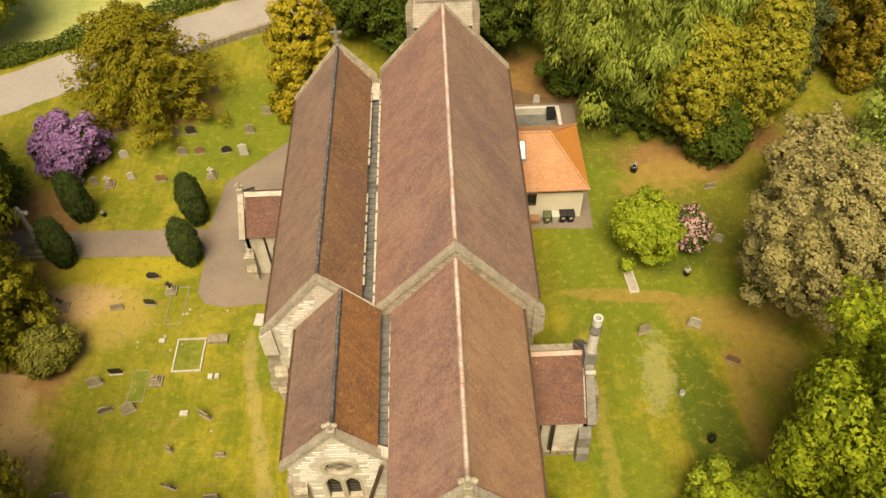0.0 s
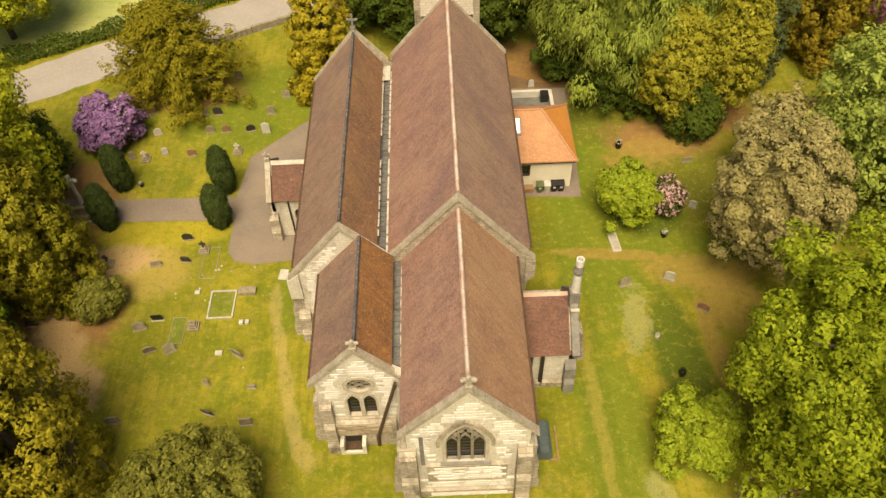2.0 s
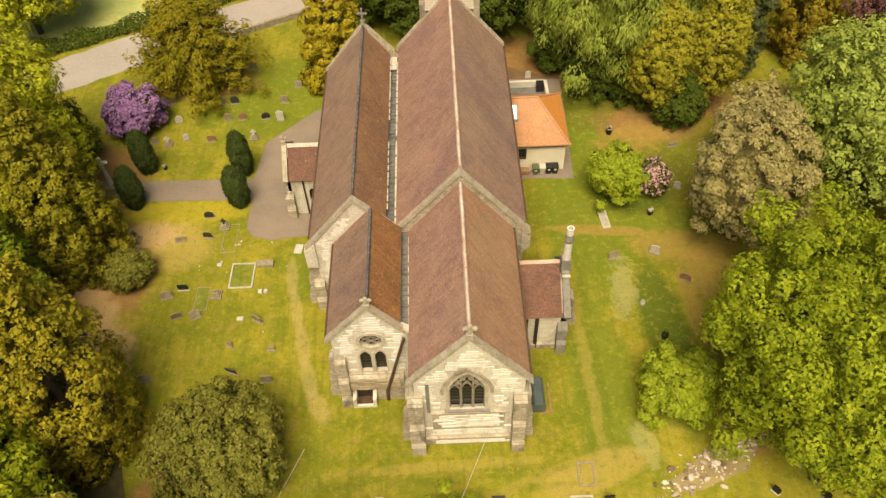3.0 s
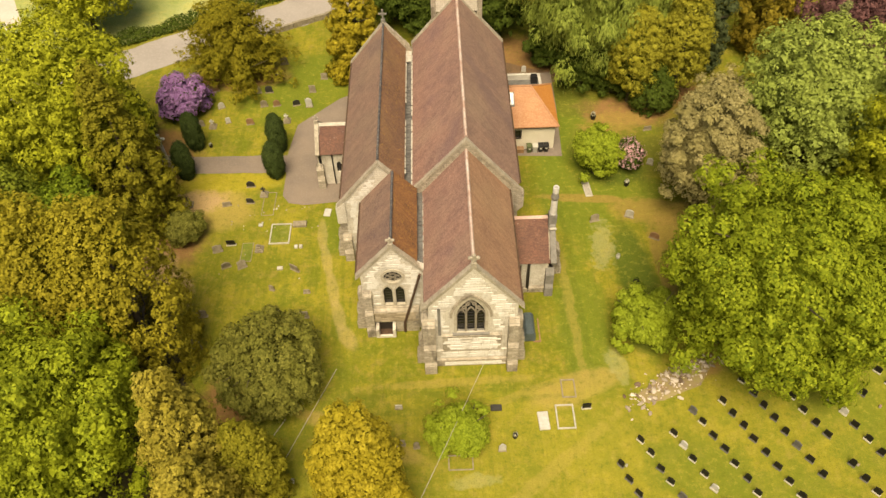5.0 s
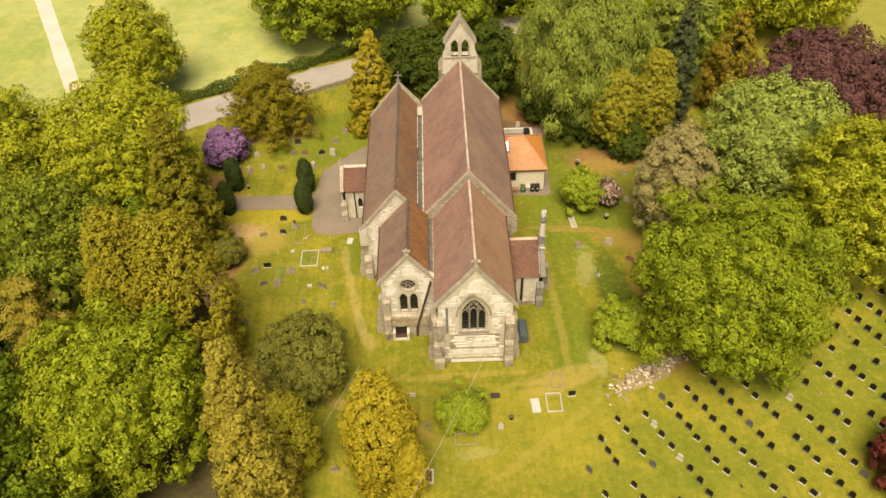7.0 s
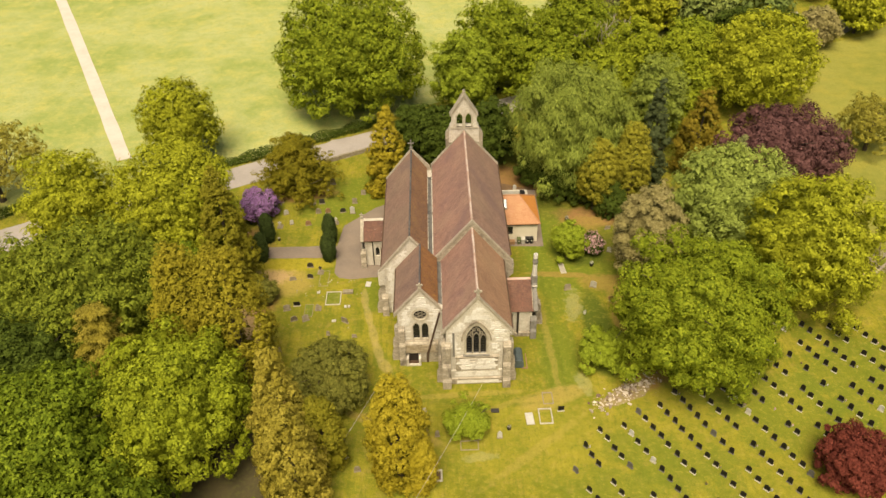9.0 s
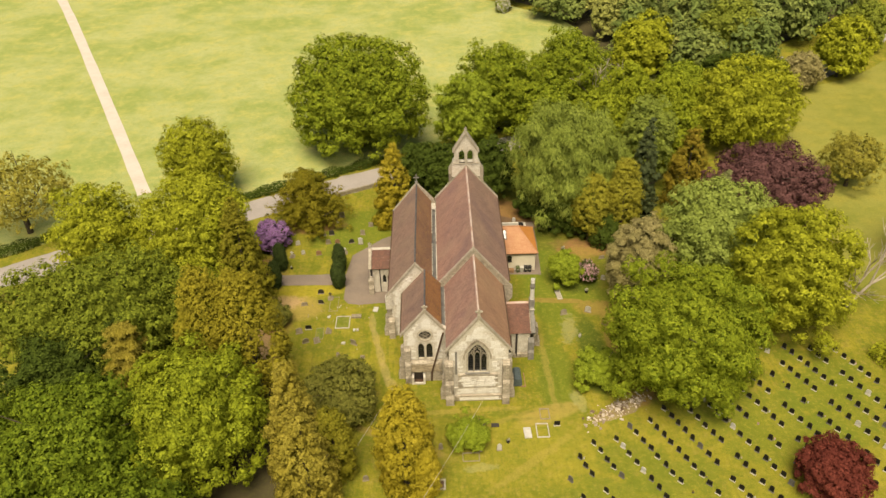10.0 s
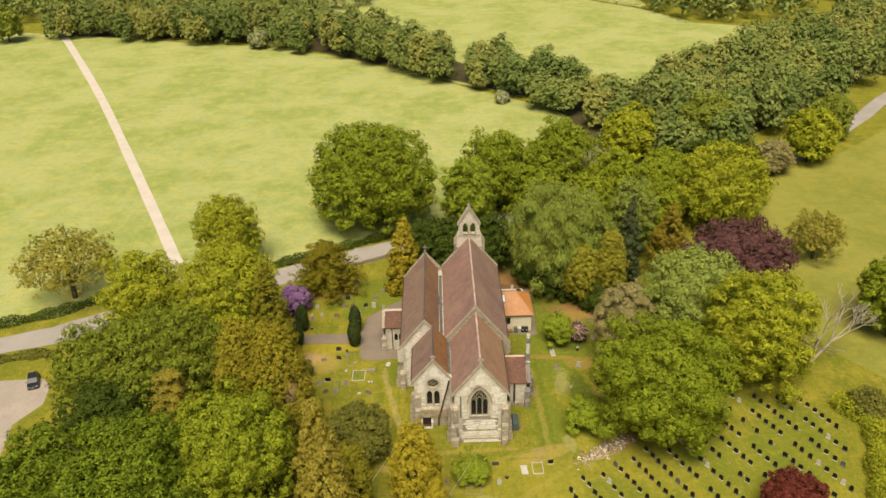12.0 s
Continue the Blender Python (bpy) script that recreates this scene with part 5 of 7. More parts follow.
tree("yew_tree", -28.6, 65.8, 10.8, 7.6, YEWGOLD, "wide spreading yew with golden-olive layered branches", shape="spray", low=0.05, n=120, lobe=1.15, leaves=19000, size=0.17, aspect=0.42, along="out", trunk=0.4)
tree("rhododendron", -34.0, 58.2, 5.2, 3.0, DEEPLEAF, "rounded rhododendron covered in purple blossom", "shrub", low=0.0, n=60, lobe=0.85, leaves=7500, size=0.14, second=(BLOSSOM, 1.0, "blossom"))
tree("tree", -42.0, 45.5, 21.5, 9.4, LIME, "tall yellow-green broadleaf tree", low=0.1, n=110, lobe=1.9, leaves=22000, size=0.18, trunk=0.5, rag=0.15)
tree("tree", -58.0, 47.5, 19.5, 7.6, LIME, "yellow-green broadleaf tree beside the road", low=0.1, n=90, lobe=1.7, leaves=16000, size=0.18)
tree("tree", -47.8, 28.5, 20.0, 9.8, OAKGREY, "broad grey-green tree in the boundary belt", low=0.05, n=110, lobe=1.7, leaves=21000, size=0.19)
tree("tree", -59.5, 30.5, 15.5, 8.0, OAKGREY, "broad grey-green tree beside the car park", low=0.05, n=90, lobe=1.6, leaves=16250, size=0.19)
tree("conifer", -34.2, 39.6, 21.5, 4.1, CYPRESS, "tall conical olive-green conifer in the boundary belt", shape="cone", low=0.0, n=150, lobe=0.95, leaves=15000, size=0.15)
tree("yew_tree", -41.0, 52.5, 8.0, 5.0, DEEPLEAF, "dark spreading yew behind the memorial", low=0.0, n=60, lobe=1.2, leaves=8750, size=0.18, aspect=0.4)
tree("conifer", -29.8, 22.0, 20.8, 5.3, OLIVEGOLD, "large golden conifer with lumpy crown", shape="egg", low=0.0, n=140, lobe=0.95, leaves=15000, size=0.15)
tree("conifer", -34.6, 21.5, 21.6, 4.5, OLIVEGOLD, "tall bronze-green conifer with lumpy crown", shape="egg", low=0.0, n=140, lobe=0.95, leaves=15000, size=0.15)
tree("shrub", -18.3, 18.4, 8.0, 5.2, OLIVE, "rounded grey-green holly bush", "shrub", low=0.0, n=80, lobe=1.0, leaves=15000, size=0.14, rag=0.12)
tree("conifer", -9.5, 6.5, 15.2, 3.5, GOLD, "bright golden conifer on the grass", shape="egg", low=0.0, n=150, lobe=0.75, leaves=15000, size=0.14)
tree("conifer", -7.0, 5.0, 7.6, 1.6, GOLD, "low golden conifer beside a taller one", shape="egg", low=0.0, n=50, lobe=0.6, leaves=6250, size=0.13)
tree("conifer", -22.3, 8.6, 18.5, 3.7, CYPRESSGOLD, "dull golden conifer with ragged crown", shape="cone", low=0.0, n=130, lobe=0.95, leaves=14000, size=0.15)
tree("conifer", -20.6, 3.6, 15.5, 3.9, CYPRESSGOLD, "dull bronze conifer with ragged crown", shape="cone", low=0.0, n=120, lobe=0.95, leaves=13000, size=0.15)
tree("conifer", -18.0, 8.2, 10.5, 2.6, CYPRESS, "low green conifer beside golden ones", shape="egg", low=0.0, n=70, lobe=0.8, leaves=6500, size=0.15)
tree("tree", -35.3, 10.5, 16.8, 9.6, MAPLE, "broad bright green maple in the boundary belt", low=0.1, n=95, lobe=1.9, leaves=33000, size=0.165, trunk=0.5, rag=0.28)
tree("tree", -46.0, 4.0, 18.0, 9.8, DEEPOAK, "broad deep green tree in the boundary belt", low=0.1, n=85, lobe=2.0, leaves=22500, size=0.20, trunk=0.5)
tree("tree", -38.0, -6.5, 14.0, 9.5, DEEPOAK, "broad green tree in the boundary belt", low=0.05, n=90, lobe=1.8, leaves=17500, size=0.20)
tree("spruce", -45.0, 20.0, 15.0, 4.0, CYPRESSGOLD, "drooping bronze-green spruce in the boundary belt", shape="spray", low=0.05, n=100, lobe=0.75, leaves=14000, size=0.15, aspect=0.4, along="out")
tree("spruce", -46.8, 24.0, 14.0, 4.2, DEEPLEAF, "dark green spreading spruce in the boundary belt", shape="spray", low=0.05, n=90, lobe=0.75, leaves=11000, size=0.15, aspect=0.4, along="out")
tree("tree", -54.5, 19.0, 13.0, 7.0, DEEPLEAF, "dark green tree in the boundary belt", low=0.05, n=80, lobe=1.6, leaves=13750, size=0.19)
tree("tree", -39.0, 32.0, 13.5, 5.5, DEEPOAK, "deep green tree between conifers", low=0.05, n=70, lobe=1.4, leaves=10000, size=0.19)
tree("tree", -50.8, 77.5, 16.5, 7.2, LIME, "yellow-green roadside tree beside the lane", low=0.1, n=80, lobe=1.5, leaves=13000, size=0.18)
tree("tree", -80.3, 66.0, 14.5, 10.0, THINLEAF, "thin-leaved roadside tree with visible limbs", low=0.2, n=90, lobe=1.3, leaves=6500, size=0.16, inside=0.5, trunk=0.5)
tree("shrub", -1.7, 12.5, 4.2, 2.9, BUSH, "small bright lime-green bush", "shrub", low=0.0, n=40, lobe=0.8, leaves=5625, size=0.12, inside=0.3, rag=0.4)
tree("shrub", 16.3, 23.0, 5.0, 3.4, BUSH, "loose green bush beside the big tree", "shrub", low=0.0, n=50, lobe=0.9, leaves=8125, size=0.14, rag=0.35)
tree("shrub", 40.6, 4.2, 6.6, 4.4, SCARLET, "dark red maple bush beside the cemetery", "shrub", low=0.0, n=60, lobe=0.9, leaves=10000, size=0.14)
tree("shrub", 15.3, 45.3, 6.6, 2.7, BUSH, "open leafy green bush on the grass", "shrub", low=0.0, n=50, lobe=0.9, leaves=6875, size=0.15, inside=0.3, rag=0.45)
tree("rhododendron", 18.9, 46.3, 3.6, 2.0, DEEPLEAF, "rhododendron with pink blossom", "shrub", low=0.0, n=30, lobe=0.6, leaves=3250, size=0.12, second=(PINK, 0.3, "blossom"), rag=0.4)
tree("shrub", -30.0, 37.3, 3.2, 2.0, OLIVE, "low dark green conifer bush", "shrub", low=0.0, n=35, lobe=0.7, leaves=5000, size=0.14)
for i, (x, y, h) in enumerate(((-31.6, 51.8, 5.9), (-31.8, 46.9, 5.6), (-21.6, 51.0, 5.9), (-21.4, 46.5, 5.4))):
    tree("irish_yew", x, y, h * 0.84, 1.05, YEW, "clipped columnar dark green Irish yew", "yew", shape="spindle", low=0.0, n=110, lobe=0.36, leaves=6500, size=0.17, puff=0.16, group="yews along the path", aspect=0.3, along="down", stretch=2.2)
# beyond the church
tree("tree", -20.8, 97.5, 24.5, 15.0, OAK, "huge rounded green oak across the road", low=0.0, n=240, lobe=2.2, leaves=30000, size=0.24, trunk=0.7, rag=0.13)
tree("tree", 1.5, 91, 18.5, 6.5, BUSH, "tall yellow-green maple behind the church", low=0.1, n=80, lobe=1.4, leaves=13750, size=0.20)
tree("tree", 9, 104, 20.5, 9.8, OAK, "rounded green tree behind the church", low=0.0, n=100, lobe=1.8, leaves=18000, size=0.22)
tree("tree", 26, 112, 19.5, 9.3, OAK, "rounded green tree beside the far road", low=0.0, n=100, lobe=1.8, leaves=18000, size=0.22)
tree("tree", -3.5, 74, 11.5, 5.0, DEEPLEAF, "dark green yew behind the bellcote", low=0.0, n=60, lobe=1.2, leaves=8750, size=0.19)
tree("tree", 5.0, 73, 13.0, 5.0, DEEPLEAF, "dark evergreen behind the church", low=0.0, n=60, lobe=1.2, leaves=8750, size=0.19)
tree("tree", -8.0, 78, 10.0, 4.6, DEEPLEAF, "dark evergreen behind the aisle gable", low=0.0, n=60, lobe=1.2, leaves=7500, size=0.19)
tree("tree", 35.0, 77.0, 18.5, 5.4, WILLOW, "slender grey-green birch behind the church", low=0.05, n=70, lobe=1.3, leaves=11250, size=0.19, aspect=0.45)
tree("tree", 59, 92, 19.5, 11.2, LIME, "rounded bright green tree by the pasture", low=0.05, n=90, lobe=1.7, leaves=15000, size=0.22, rag=0.12)
tree("tree", 46, 96, 15.0, 7.0, MAPLE, "mid-green tree in the roadside belt", low=0.0, n=70, lobe=1.6, leaves=10000, size=0.22)
tree("tree", 28.0, 88, 15.0, 6.5, MAPLE, "mid-green tree in the roadside belt", low=0.0, n=70, lobe=1.5, leaves=10000, size=0.22)
tree("tree", 37, 104, 14.5, 6.8, MAPLE, "mid-green tree screening the road", low=0.0, n=60, lobe=1.6, leaves=6000, size=0.26)
tree("tree", 50, 107, 13.5, 6.2, OAK, "fresh green tree screening the road", low=0.0, n=60, lobe=1.5, leaves=6000, size=0.26)
tree("tree", 71, 113, 12.0, 6.0, DEEPLEAF, "dark green tree screening the road", low=0.0, n=50, lobe=1.5, leaves=5000, size=0.27)
tree("tree", 18, 98, 14.0, 6.4, OAK, "green tree behind the weeping birch", low=0.0, n=60, lobe=1.5, leaves=6000, size=0.26)
tree("tree", 110, 147, 13.0, 7.0, SYCAMORE, "green tree beside the far road", low=0.0, n=50, lobe=1.6, leaves=5000, size=0.3)
tree("tree", 42, 82, 14.0, 5.5, MAPLE, "mid-green tree beyond the churchyard", low=0.0, n=55, lobe=1.4, leaves=5500, size=0.25)
tree("tree", -58.0, 6.0, 15.0, 8.5, DEEPOAK, "broad green tree beside the car park", low=0.05, n=80, lobe=1.9, leaves=12000, size=0.21)
tree("tree", -54.0, -6.0, 16.0, 9.0, DEEPOAK, "broad green tree beside the car park", low=0.05, n=80, lobe=1.9, leaves=12000, size=0.21)
tree("tree", -65.0, -3.0, 13.0, 7.5, DEEPOAK, "broad green tree beside the car park", low=0.05, n=70, lobe=1.8, leaves=9000, size=0.21)
tree("tree", -24.0, -6.0, 10.0, 4.5, OAK, "green tree below the golden conifers", low=0.0, n=50, lobe=1.2, leaves=6000, size=0.2)


# ---- far woods, hedges ----
def inside_poly(x, y, poly):
    hit = False
    for (xa, ya), (xb, yb) in zip(poly, poly[1:] + poly[:1]):
        if (ya > y) != (yb > y) and x < (xb - xa) * (y - ya) / (yb - ya) + xa:
            hit = not hit
    return hit


def wood_material():
    m = Nodes("woodland_leaves", rough=0.8, spec=0.06)
    v = m.add("ShaderNodeTexVoronoi", feature="F1")
    v.inputs["Scale"].default_value = 0.085
    m.link(m.scaled(1, 1, 0.25), v.inputs["Vector"])
    sep = m.add("ShaderNodeSeparateColor")
    m.link(v.outputs["Color"], sep.inputs[0])
    tone = m.mix(m.geo.outputs["Random Per Island"], (0.21, 0.265, 0.068), (0.315, 0.375, 0.10))
    tone = m.mix(m.math("MULTIPLY", m.ramp(sep.outputs[0], 0.42, 0.6), 0.7), tone, (0.15, 0.215, 0.055))
    tone = m.mix(m.math("MULTIPLY", m.ramp(sep.outputs[1], 0.68, 0.8), 0.6), tone, (0.44, 0.42, 0.11))
    return m.colour(tone)


def woodland(name, places, material, label, leaves=420, size=0.55, boughs=60):
    """Many crowns seen from afar, as one mass of leaf clumps."""
    rng = np.random.default_rng(77)
    P, N, S = [], [], []
    for x, y, h, r in places:
        lobes = crown_lobes(rng, x, y, h * 0.02, h, r, r * 0.27, boughs)
        lobes.append((x, y, h * 0.42, r * 0.6, r * 0.6, h * 0.34))
        p, nr = on_lobes(rng, lobes, leaves, (x, y, h * 0.4), 0.03, 0.35, 0.55, 5, 1.0, 0.22, 0.6)
        ip, inr = within(rng, lobes, leaves // 7)
        P += [p, ip]
        N += [nr, inr]
        S += [np.full(len(p), size), np.full(len(ip), size * 2.3)]
    P, N = np.concatenate(P), np.concatenate(N)
    P[:, 2] = np.maximum(P[:, 2], 0.05)
    ob = new(name, leaf_mesh(name, rng, P, N, np.concatenate(S), material))
    return tagged(ob, label, "woodland", kind="stuff")


def scatter(poly, gap, lo, hi, rng):
    xs, ys = [p[0] for p in poly], [p[1] for p in poly]
    out = []
    y = min(ys)
    while y < max(ys):
        x = min(xs)
        while x < max(xs):
            px, py = x + rng.uniform(-0.35, 0.35) * gap, y + rng.uniform(-0.35, 0.35) * gap
            if inside_poly(px, py, poly):
                h = rng.uniform(lo, hi)
                out.append((px, py, h, gap * rng.uniform(0.48, 0.68)))
            x += gap
        y += gap
    return out


# litter coloured dark to carry the shade between the trees
FLOOR = mottled("litter_with_shade", (0.10, 0.08, 0.035), (0.07, 0.06, 0.025), 0.3, c=(0.13, 0.13, 0.03), fine=2.0)
wr = random.Random(5)
WOOD = wood_material()
belt = [(-190, 308), (-132, 292), (-76, 275), (-48, 250), (-22, 228), (-3, 211), (19, 190), (37, 172), (62, 172), (42, 196), (22, 212), (6, 230), (-14, 254), (-34, 286), (-60, 302), (-90, 322), (-130, 325), (-190, 335)]
# dark sheet painting the deep shade under the boundary belt
sheet("woodland_floor", [(-29, -11), (-24.6, -8.5), (-23.4, -4), (-24.2, 1), (-24.8, 6), (-24.2, 10), (-25, 14), (-27, 20), (-29.5, 27), (-34, 33), (-44, 37), (-60, 36), (-64, 20), (-66, 4), (-64, -6), (-55, -11), (-44, -13), (-36, -12.6)], 0.026, FLOOR, "leaf-littered floor with the boundary trees' shade painted in", "woodland floor")
sheet("woodland_floor", [(x + 4, y + 7) for x, y in belt], 0.02, FLOOR, "woodland floor of leaf litter with tree shade painted in", "woodland floor")
woodland("belt_of_trees", scatter(belt, 10.5, 13, 18.5, wr), WOOD, "belt of mixed trees along the far edge of the meadow", 2700, 0.36)
right = [(46, 130), (60, 125), (80, 135), (118, 165), (140, 188), (205, 248), (330, 302), (330, 420), (215, 336), (146, 262), (108, 228), (84, 206), (64, 186), (46, 186), (34, 180), (40, 166), (42, 150)]
sheet("woodland_floor", [(x - 3, y + 6) for x, y in right], 0.022, FLOOR, "woodland floor of leaf litter with tree shade painted in", "woodland floor")
woodland("wood", scatter(right, 12.5, 11, 19, wr), WOOD, "dense mixed broadleaf wood beyond the road", 2100, 0.40)
left = [(-300, 350), (-205, 338), (-190, 345), (-130, 335), (-60, 340), (-40, 380), (-70, 460), (-330, 480)]
woodland("distant_wood", scatter(left, 13, 12, 18, wr), WOOD, "distant hazy broadleaf wood", 320, 0.68, 45)
top = [(108, 338), (120, 308), (150, 296), (215, 350), (330, 430), (420, 520), (300, 640), (60, 560), (116, 420)]
woodland("distant_wood", scatter(top, 13, 12, 18, wr), WOOD, "distant hazy broadleaf wood", 240, 0.78, 45)
tree("tree", -208, 303, 17, 8.0, SYCAMORE, "lone green tree beside the far lane end", low=0.05, n=60, lobe=1.9, leaves=3000, size=0.45)

tree("tree", 96, 128, 15.5, 7.4, LIME, "yellow-green tree beside the far road", low=0.02, n=60, lobe=1.7, leaves=7000, size=0.3)
tree("tree", 84, 121, 9.0, 5.0, GREYLEAF, "brownish budding tree beside the far road", low=0.02, n=45, lobe=1.3, leaves=4500, size=0.26)
tree("tree", 71, 141, 16, 8.5, SYCAMORE, "broad green tree at the wood's edge", low=0.02, n=60, lobe=1.9, leaves=7000, size=0.32)
tree("tree", 47, 131, 16, 7.5, LIME, "yellow-green tree behind the road", low=0.02, n=60, lobe=1.8, leaves=7000, size=0.32)
tree("tree", 62, 112, 13, 7.0, DEEPLEAF, "dark green tree beside the road", low=0.02, n=55, lobe=1.6, leaves=6000, size=0.3)
tree("tree", 74, 74, 11.0, 6.0, THINLEAF, "thin pale green tree in the pasture", low=0.1, n=45, lobe=1.1, leaves=4200, size=0.16, inside=0.4)
tree("tree", 76, 46, 15.5, 7.5, OAK, "green tree at the pasture edge", low=0.05, n=80, lobe=1.6, leaves=11000, size=0.24)
tree("hawthorn", 17, 188.5, 3.2, 2.2, SYCAMORE, "hawthorn bush white with blossom", "shrub", low=0.0, n=20, lobe=1.1, leaves=1800, size=0.32, second=(WHITEBLOOM, 0.35, "blossom"))
tree("hawthorn", -84, 277, 8, 4.4, SYCAMORE, "hawthorn tree white with blossom", "shrub", low=0.0, n=20, lobe=1.4, leaves=1500, size=0.42, second=(WHITEBLOOM, 0.35, "blossom"))
tree("hawthorn", 81, 130, 4.0, 3.0, SYCAMORE, "hawthorn bush white with blossom", "shrub", low=0.0, n=20, lobe=1.0, leaves=1500, size=0.3, second=(WHITEBLOOM, 0.35, "blossom"))


def bare_tree(x, y, H, R, seed, label):
    """A leafless tree: trunk, limbs and forking branches."""
    rng = random.Random(seed)
    ob = thing("bare_tree", x, y, label, "tree")
    bm = bmesh.new()

    def grow(a, way, ln, r, depth):
        b = a + way * ln
        q = way.to_track_quat("Z", "Y").to_matrix().to_4x4()
        bmesh.ops.create_cone(bm, cap_ends=True, segments=5, radius1=r, radius2=r * 0.6, depth=ln * 1.04, matrix=Matrix.Translation((a + b) / 2) @ q)
        if depth:
            for _ in range(3):
                w = (way + Vector((rng.uniform(-0.7, 0.7), rng.uniform(-0.7, 0.7), rng.uniform(-0.1, 0.5)))).normalized()
                grow(b, w, ln * rng.uniform(0.6, 0.85), r * 0.58, depth - 1)

    for i in range(3):
        w = Vector((math.cos(i * 2.1) * R / H, math.sin(i * 2.1) * R / H, 1)).normalized()
        grow(Vector((0, 0, -0.1)), w, H * 0.34, 0.3, 4)
    tr = new("trunk", piece("trunk", bm, BARK_PALE))
    tr.parent = ob
    return ob


bare_tree(57.5, 37.5, 15.0, 9.5, 3, "leafless dead tree with pale bark")
bare_tree(31.5, 108, 14.0, 6.0, 4, "leafless pale tree in the roadside belt")


def hedge(pts, w, h, mat, label, count):
    SEED[0] += 1
    rng = np.random.default_rng(SEED[0])
    ob = thing("hedge", pts[0][0], pts[0][1], label, "hedge")
    P, N = [], []
    for (xa, ya), (xb, yb) in zip(pts, pts[1:]):
        ln = math.hypot(xb - xa, yb - ya)
        m = int(count * 2.6 * ln)
        t = rng.uniform(0, 1, m)
        ang = rng.uniform(-0.2, math.pi + 0.2, m)
        wob = 1 + 0.25 * np.sin(t * ln * 0.9) + rng.uniform(-0.15, 0.15, m)
        depth = np.where(rng.uniform(0, 1, m) < 0.3, 0.75, 1.0)
        s, z = np.cos(ang) * w / 2 * wob * depth, np.abs(np.sin(ang)) ** 0.6 * h * wob * depth
        nx, ny = -(yb - ya) / ln, (xb - xa) / ln
        P.append(np.stack([xa + (xb - xa) * t + nx * s - pts[0][0], ya + (yb - ya) * t + ny * s - pts[0][1], z], 1))
        N.append(np.stack([nx * np.cos(ang), ny * np.cos(ang), np.sin(ang) + 0.2], 1) + rng.normal(scale=0.4, size=(m, 3)))
    f = new("foliage", leaf_mesh("foliage", rng, np.concatenate(P), np.concatenate(N), 0.17, mat))
    f.parent = ob
    return ob


hedge([(-150, 34.5), (-110, 47.5), (-90.5, 55.8), (-81, 59.4), (-74, 64.6), (-67, 69)], 2.0, 1.5, DEEPLEAF, "clipped dark green roadside hedge", 60)
hedge([(-57, 69.5), (-46.5, 74.2), (-38, 78.2), (-28, 83.6), (-16, 90)], 2.0, 1.4, DEEPLEAF, "clipped dark green hedge across the road", 70)
hedge([(-130, 22), (-100, 37.5), (-88, 43.5), (-81, 45.6), (-75.5, 46.0)], 2.0, 1.0, OLIVE, "rough low hedge beside the car park", 60)
hedge([(60, 376), (80, 372), (96, 352), (106, 338), (116, 305)], 3.0, 2.0, DEEPLEAF, "far dark field hedge between two meadows", 12)
hedge([(57.2, 27), (60.0, 20), (54.5, 8), (51, -4)], 3.0, 2.2, LIME, "yellow-green hedge along the cemetery", 90)
tree("shrub", 60.5, 24.5, 3.8, 3.0, OLIVE, "dark green bush at the cemetery corner", "shrub", low=0.0, n=30, lobe=0.8, leaves=3000, size=0.18)
tree("shrub", 51.2, 36.0, 4.2, 1.3, YEW, "small dark upright conifer beside the cemetery", "shrub", shape="egg", low=0.0, n=24, lobe=0.5, leaves=1500, size=0.15)

# ---- graves ----
GRANITE = mottled("black_granite", (0.014, 0.013, 0.013), (0.024, 0.022, 0.02), 3.0, rough=0.35, spec=0.15, bump=0.02)
GREYGRAN = mottled("grey_granite", (0.16, 0.155, 0.15), (0.11, 0.105, 0.10), 4.0, rough=0.5, c=(0.24, 0.23, 0.22))
MARBLE = mottled("white_marble", (0.72, 0.70, 0.66), (0.58, 0.56, 0.50), 2.0, rough=0.5, c=(0.4, 0.38, 0.33), fine=9)
OLDSTONE = mottled("old_sandstone", (0.42, 0.36, 0.26), (0.29, 0.245, 0.17), 2.5, c=(0.16, 0.15, 0.10), fine=10)
RUSTSTONE = mottled("red_sandstone", (0.45, 0.26, 0.14), (0.33, 0.19, 0.10), 2.5, c=(0.2, 0.14, 0.08), fine=10)
KERB = mottled("kerb_stone", (0.66, 0.63, 0.54), (0.5, 0.47, 0.39), 2.5, c=(0.36, 0.34, 0.26), fine=8)
SLATE = mottled("dark_slate", (0.045, 0.042, 0.04), (0.07, 0.062, 0.055), 2.0, rough=0.6, c=(0.03, 0.03, 0.028))


def old_yard(x, y):
    """Settles a grave of the old yard north of the church onto its row."""
    if x < -14 and y > 54:
        return x, y - 0.9
    if x < -14 and 26 < y < 47:
        return x + (0.5 if x < -22 else 0.2), y - 0.6
    return x, y


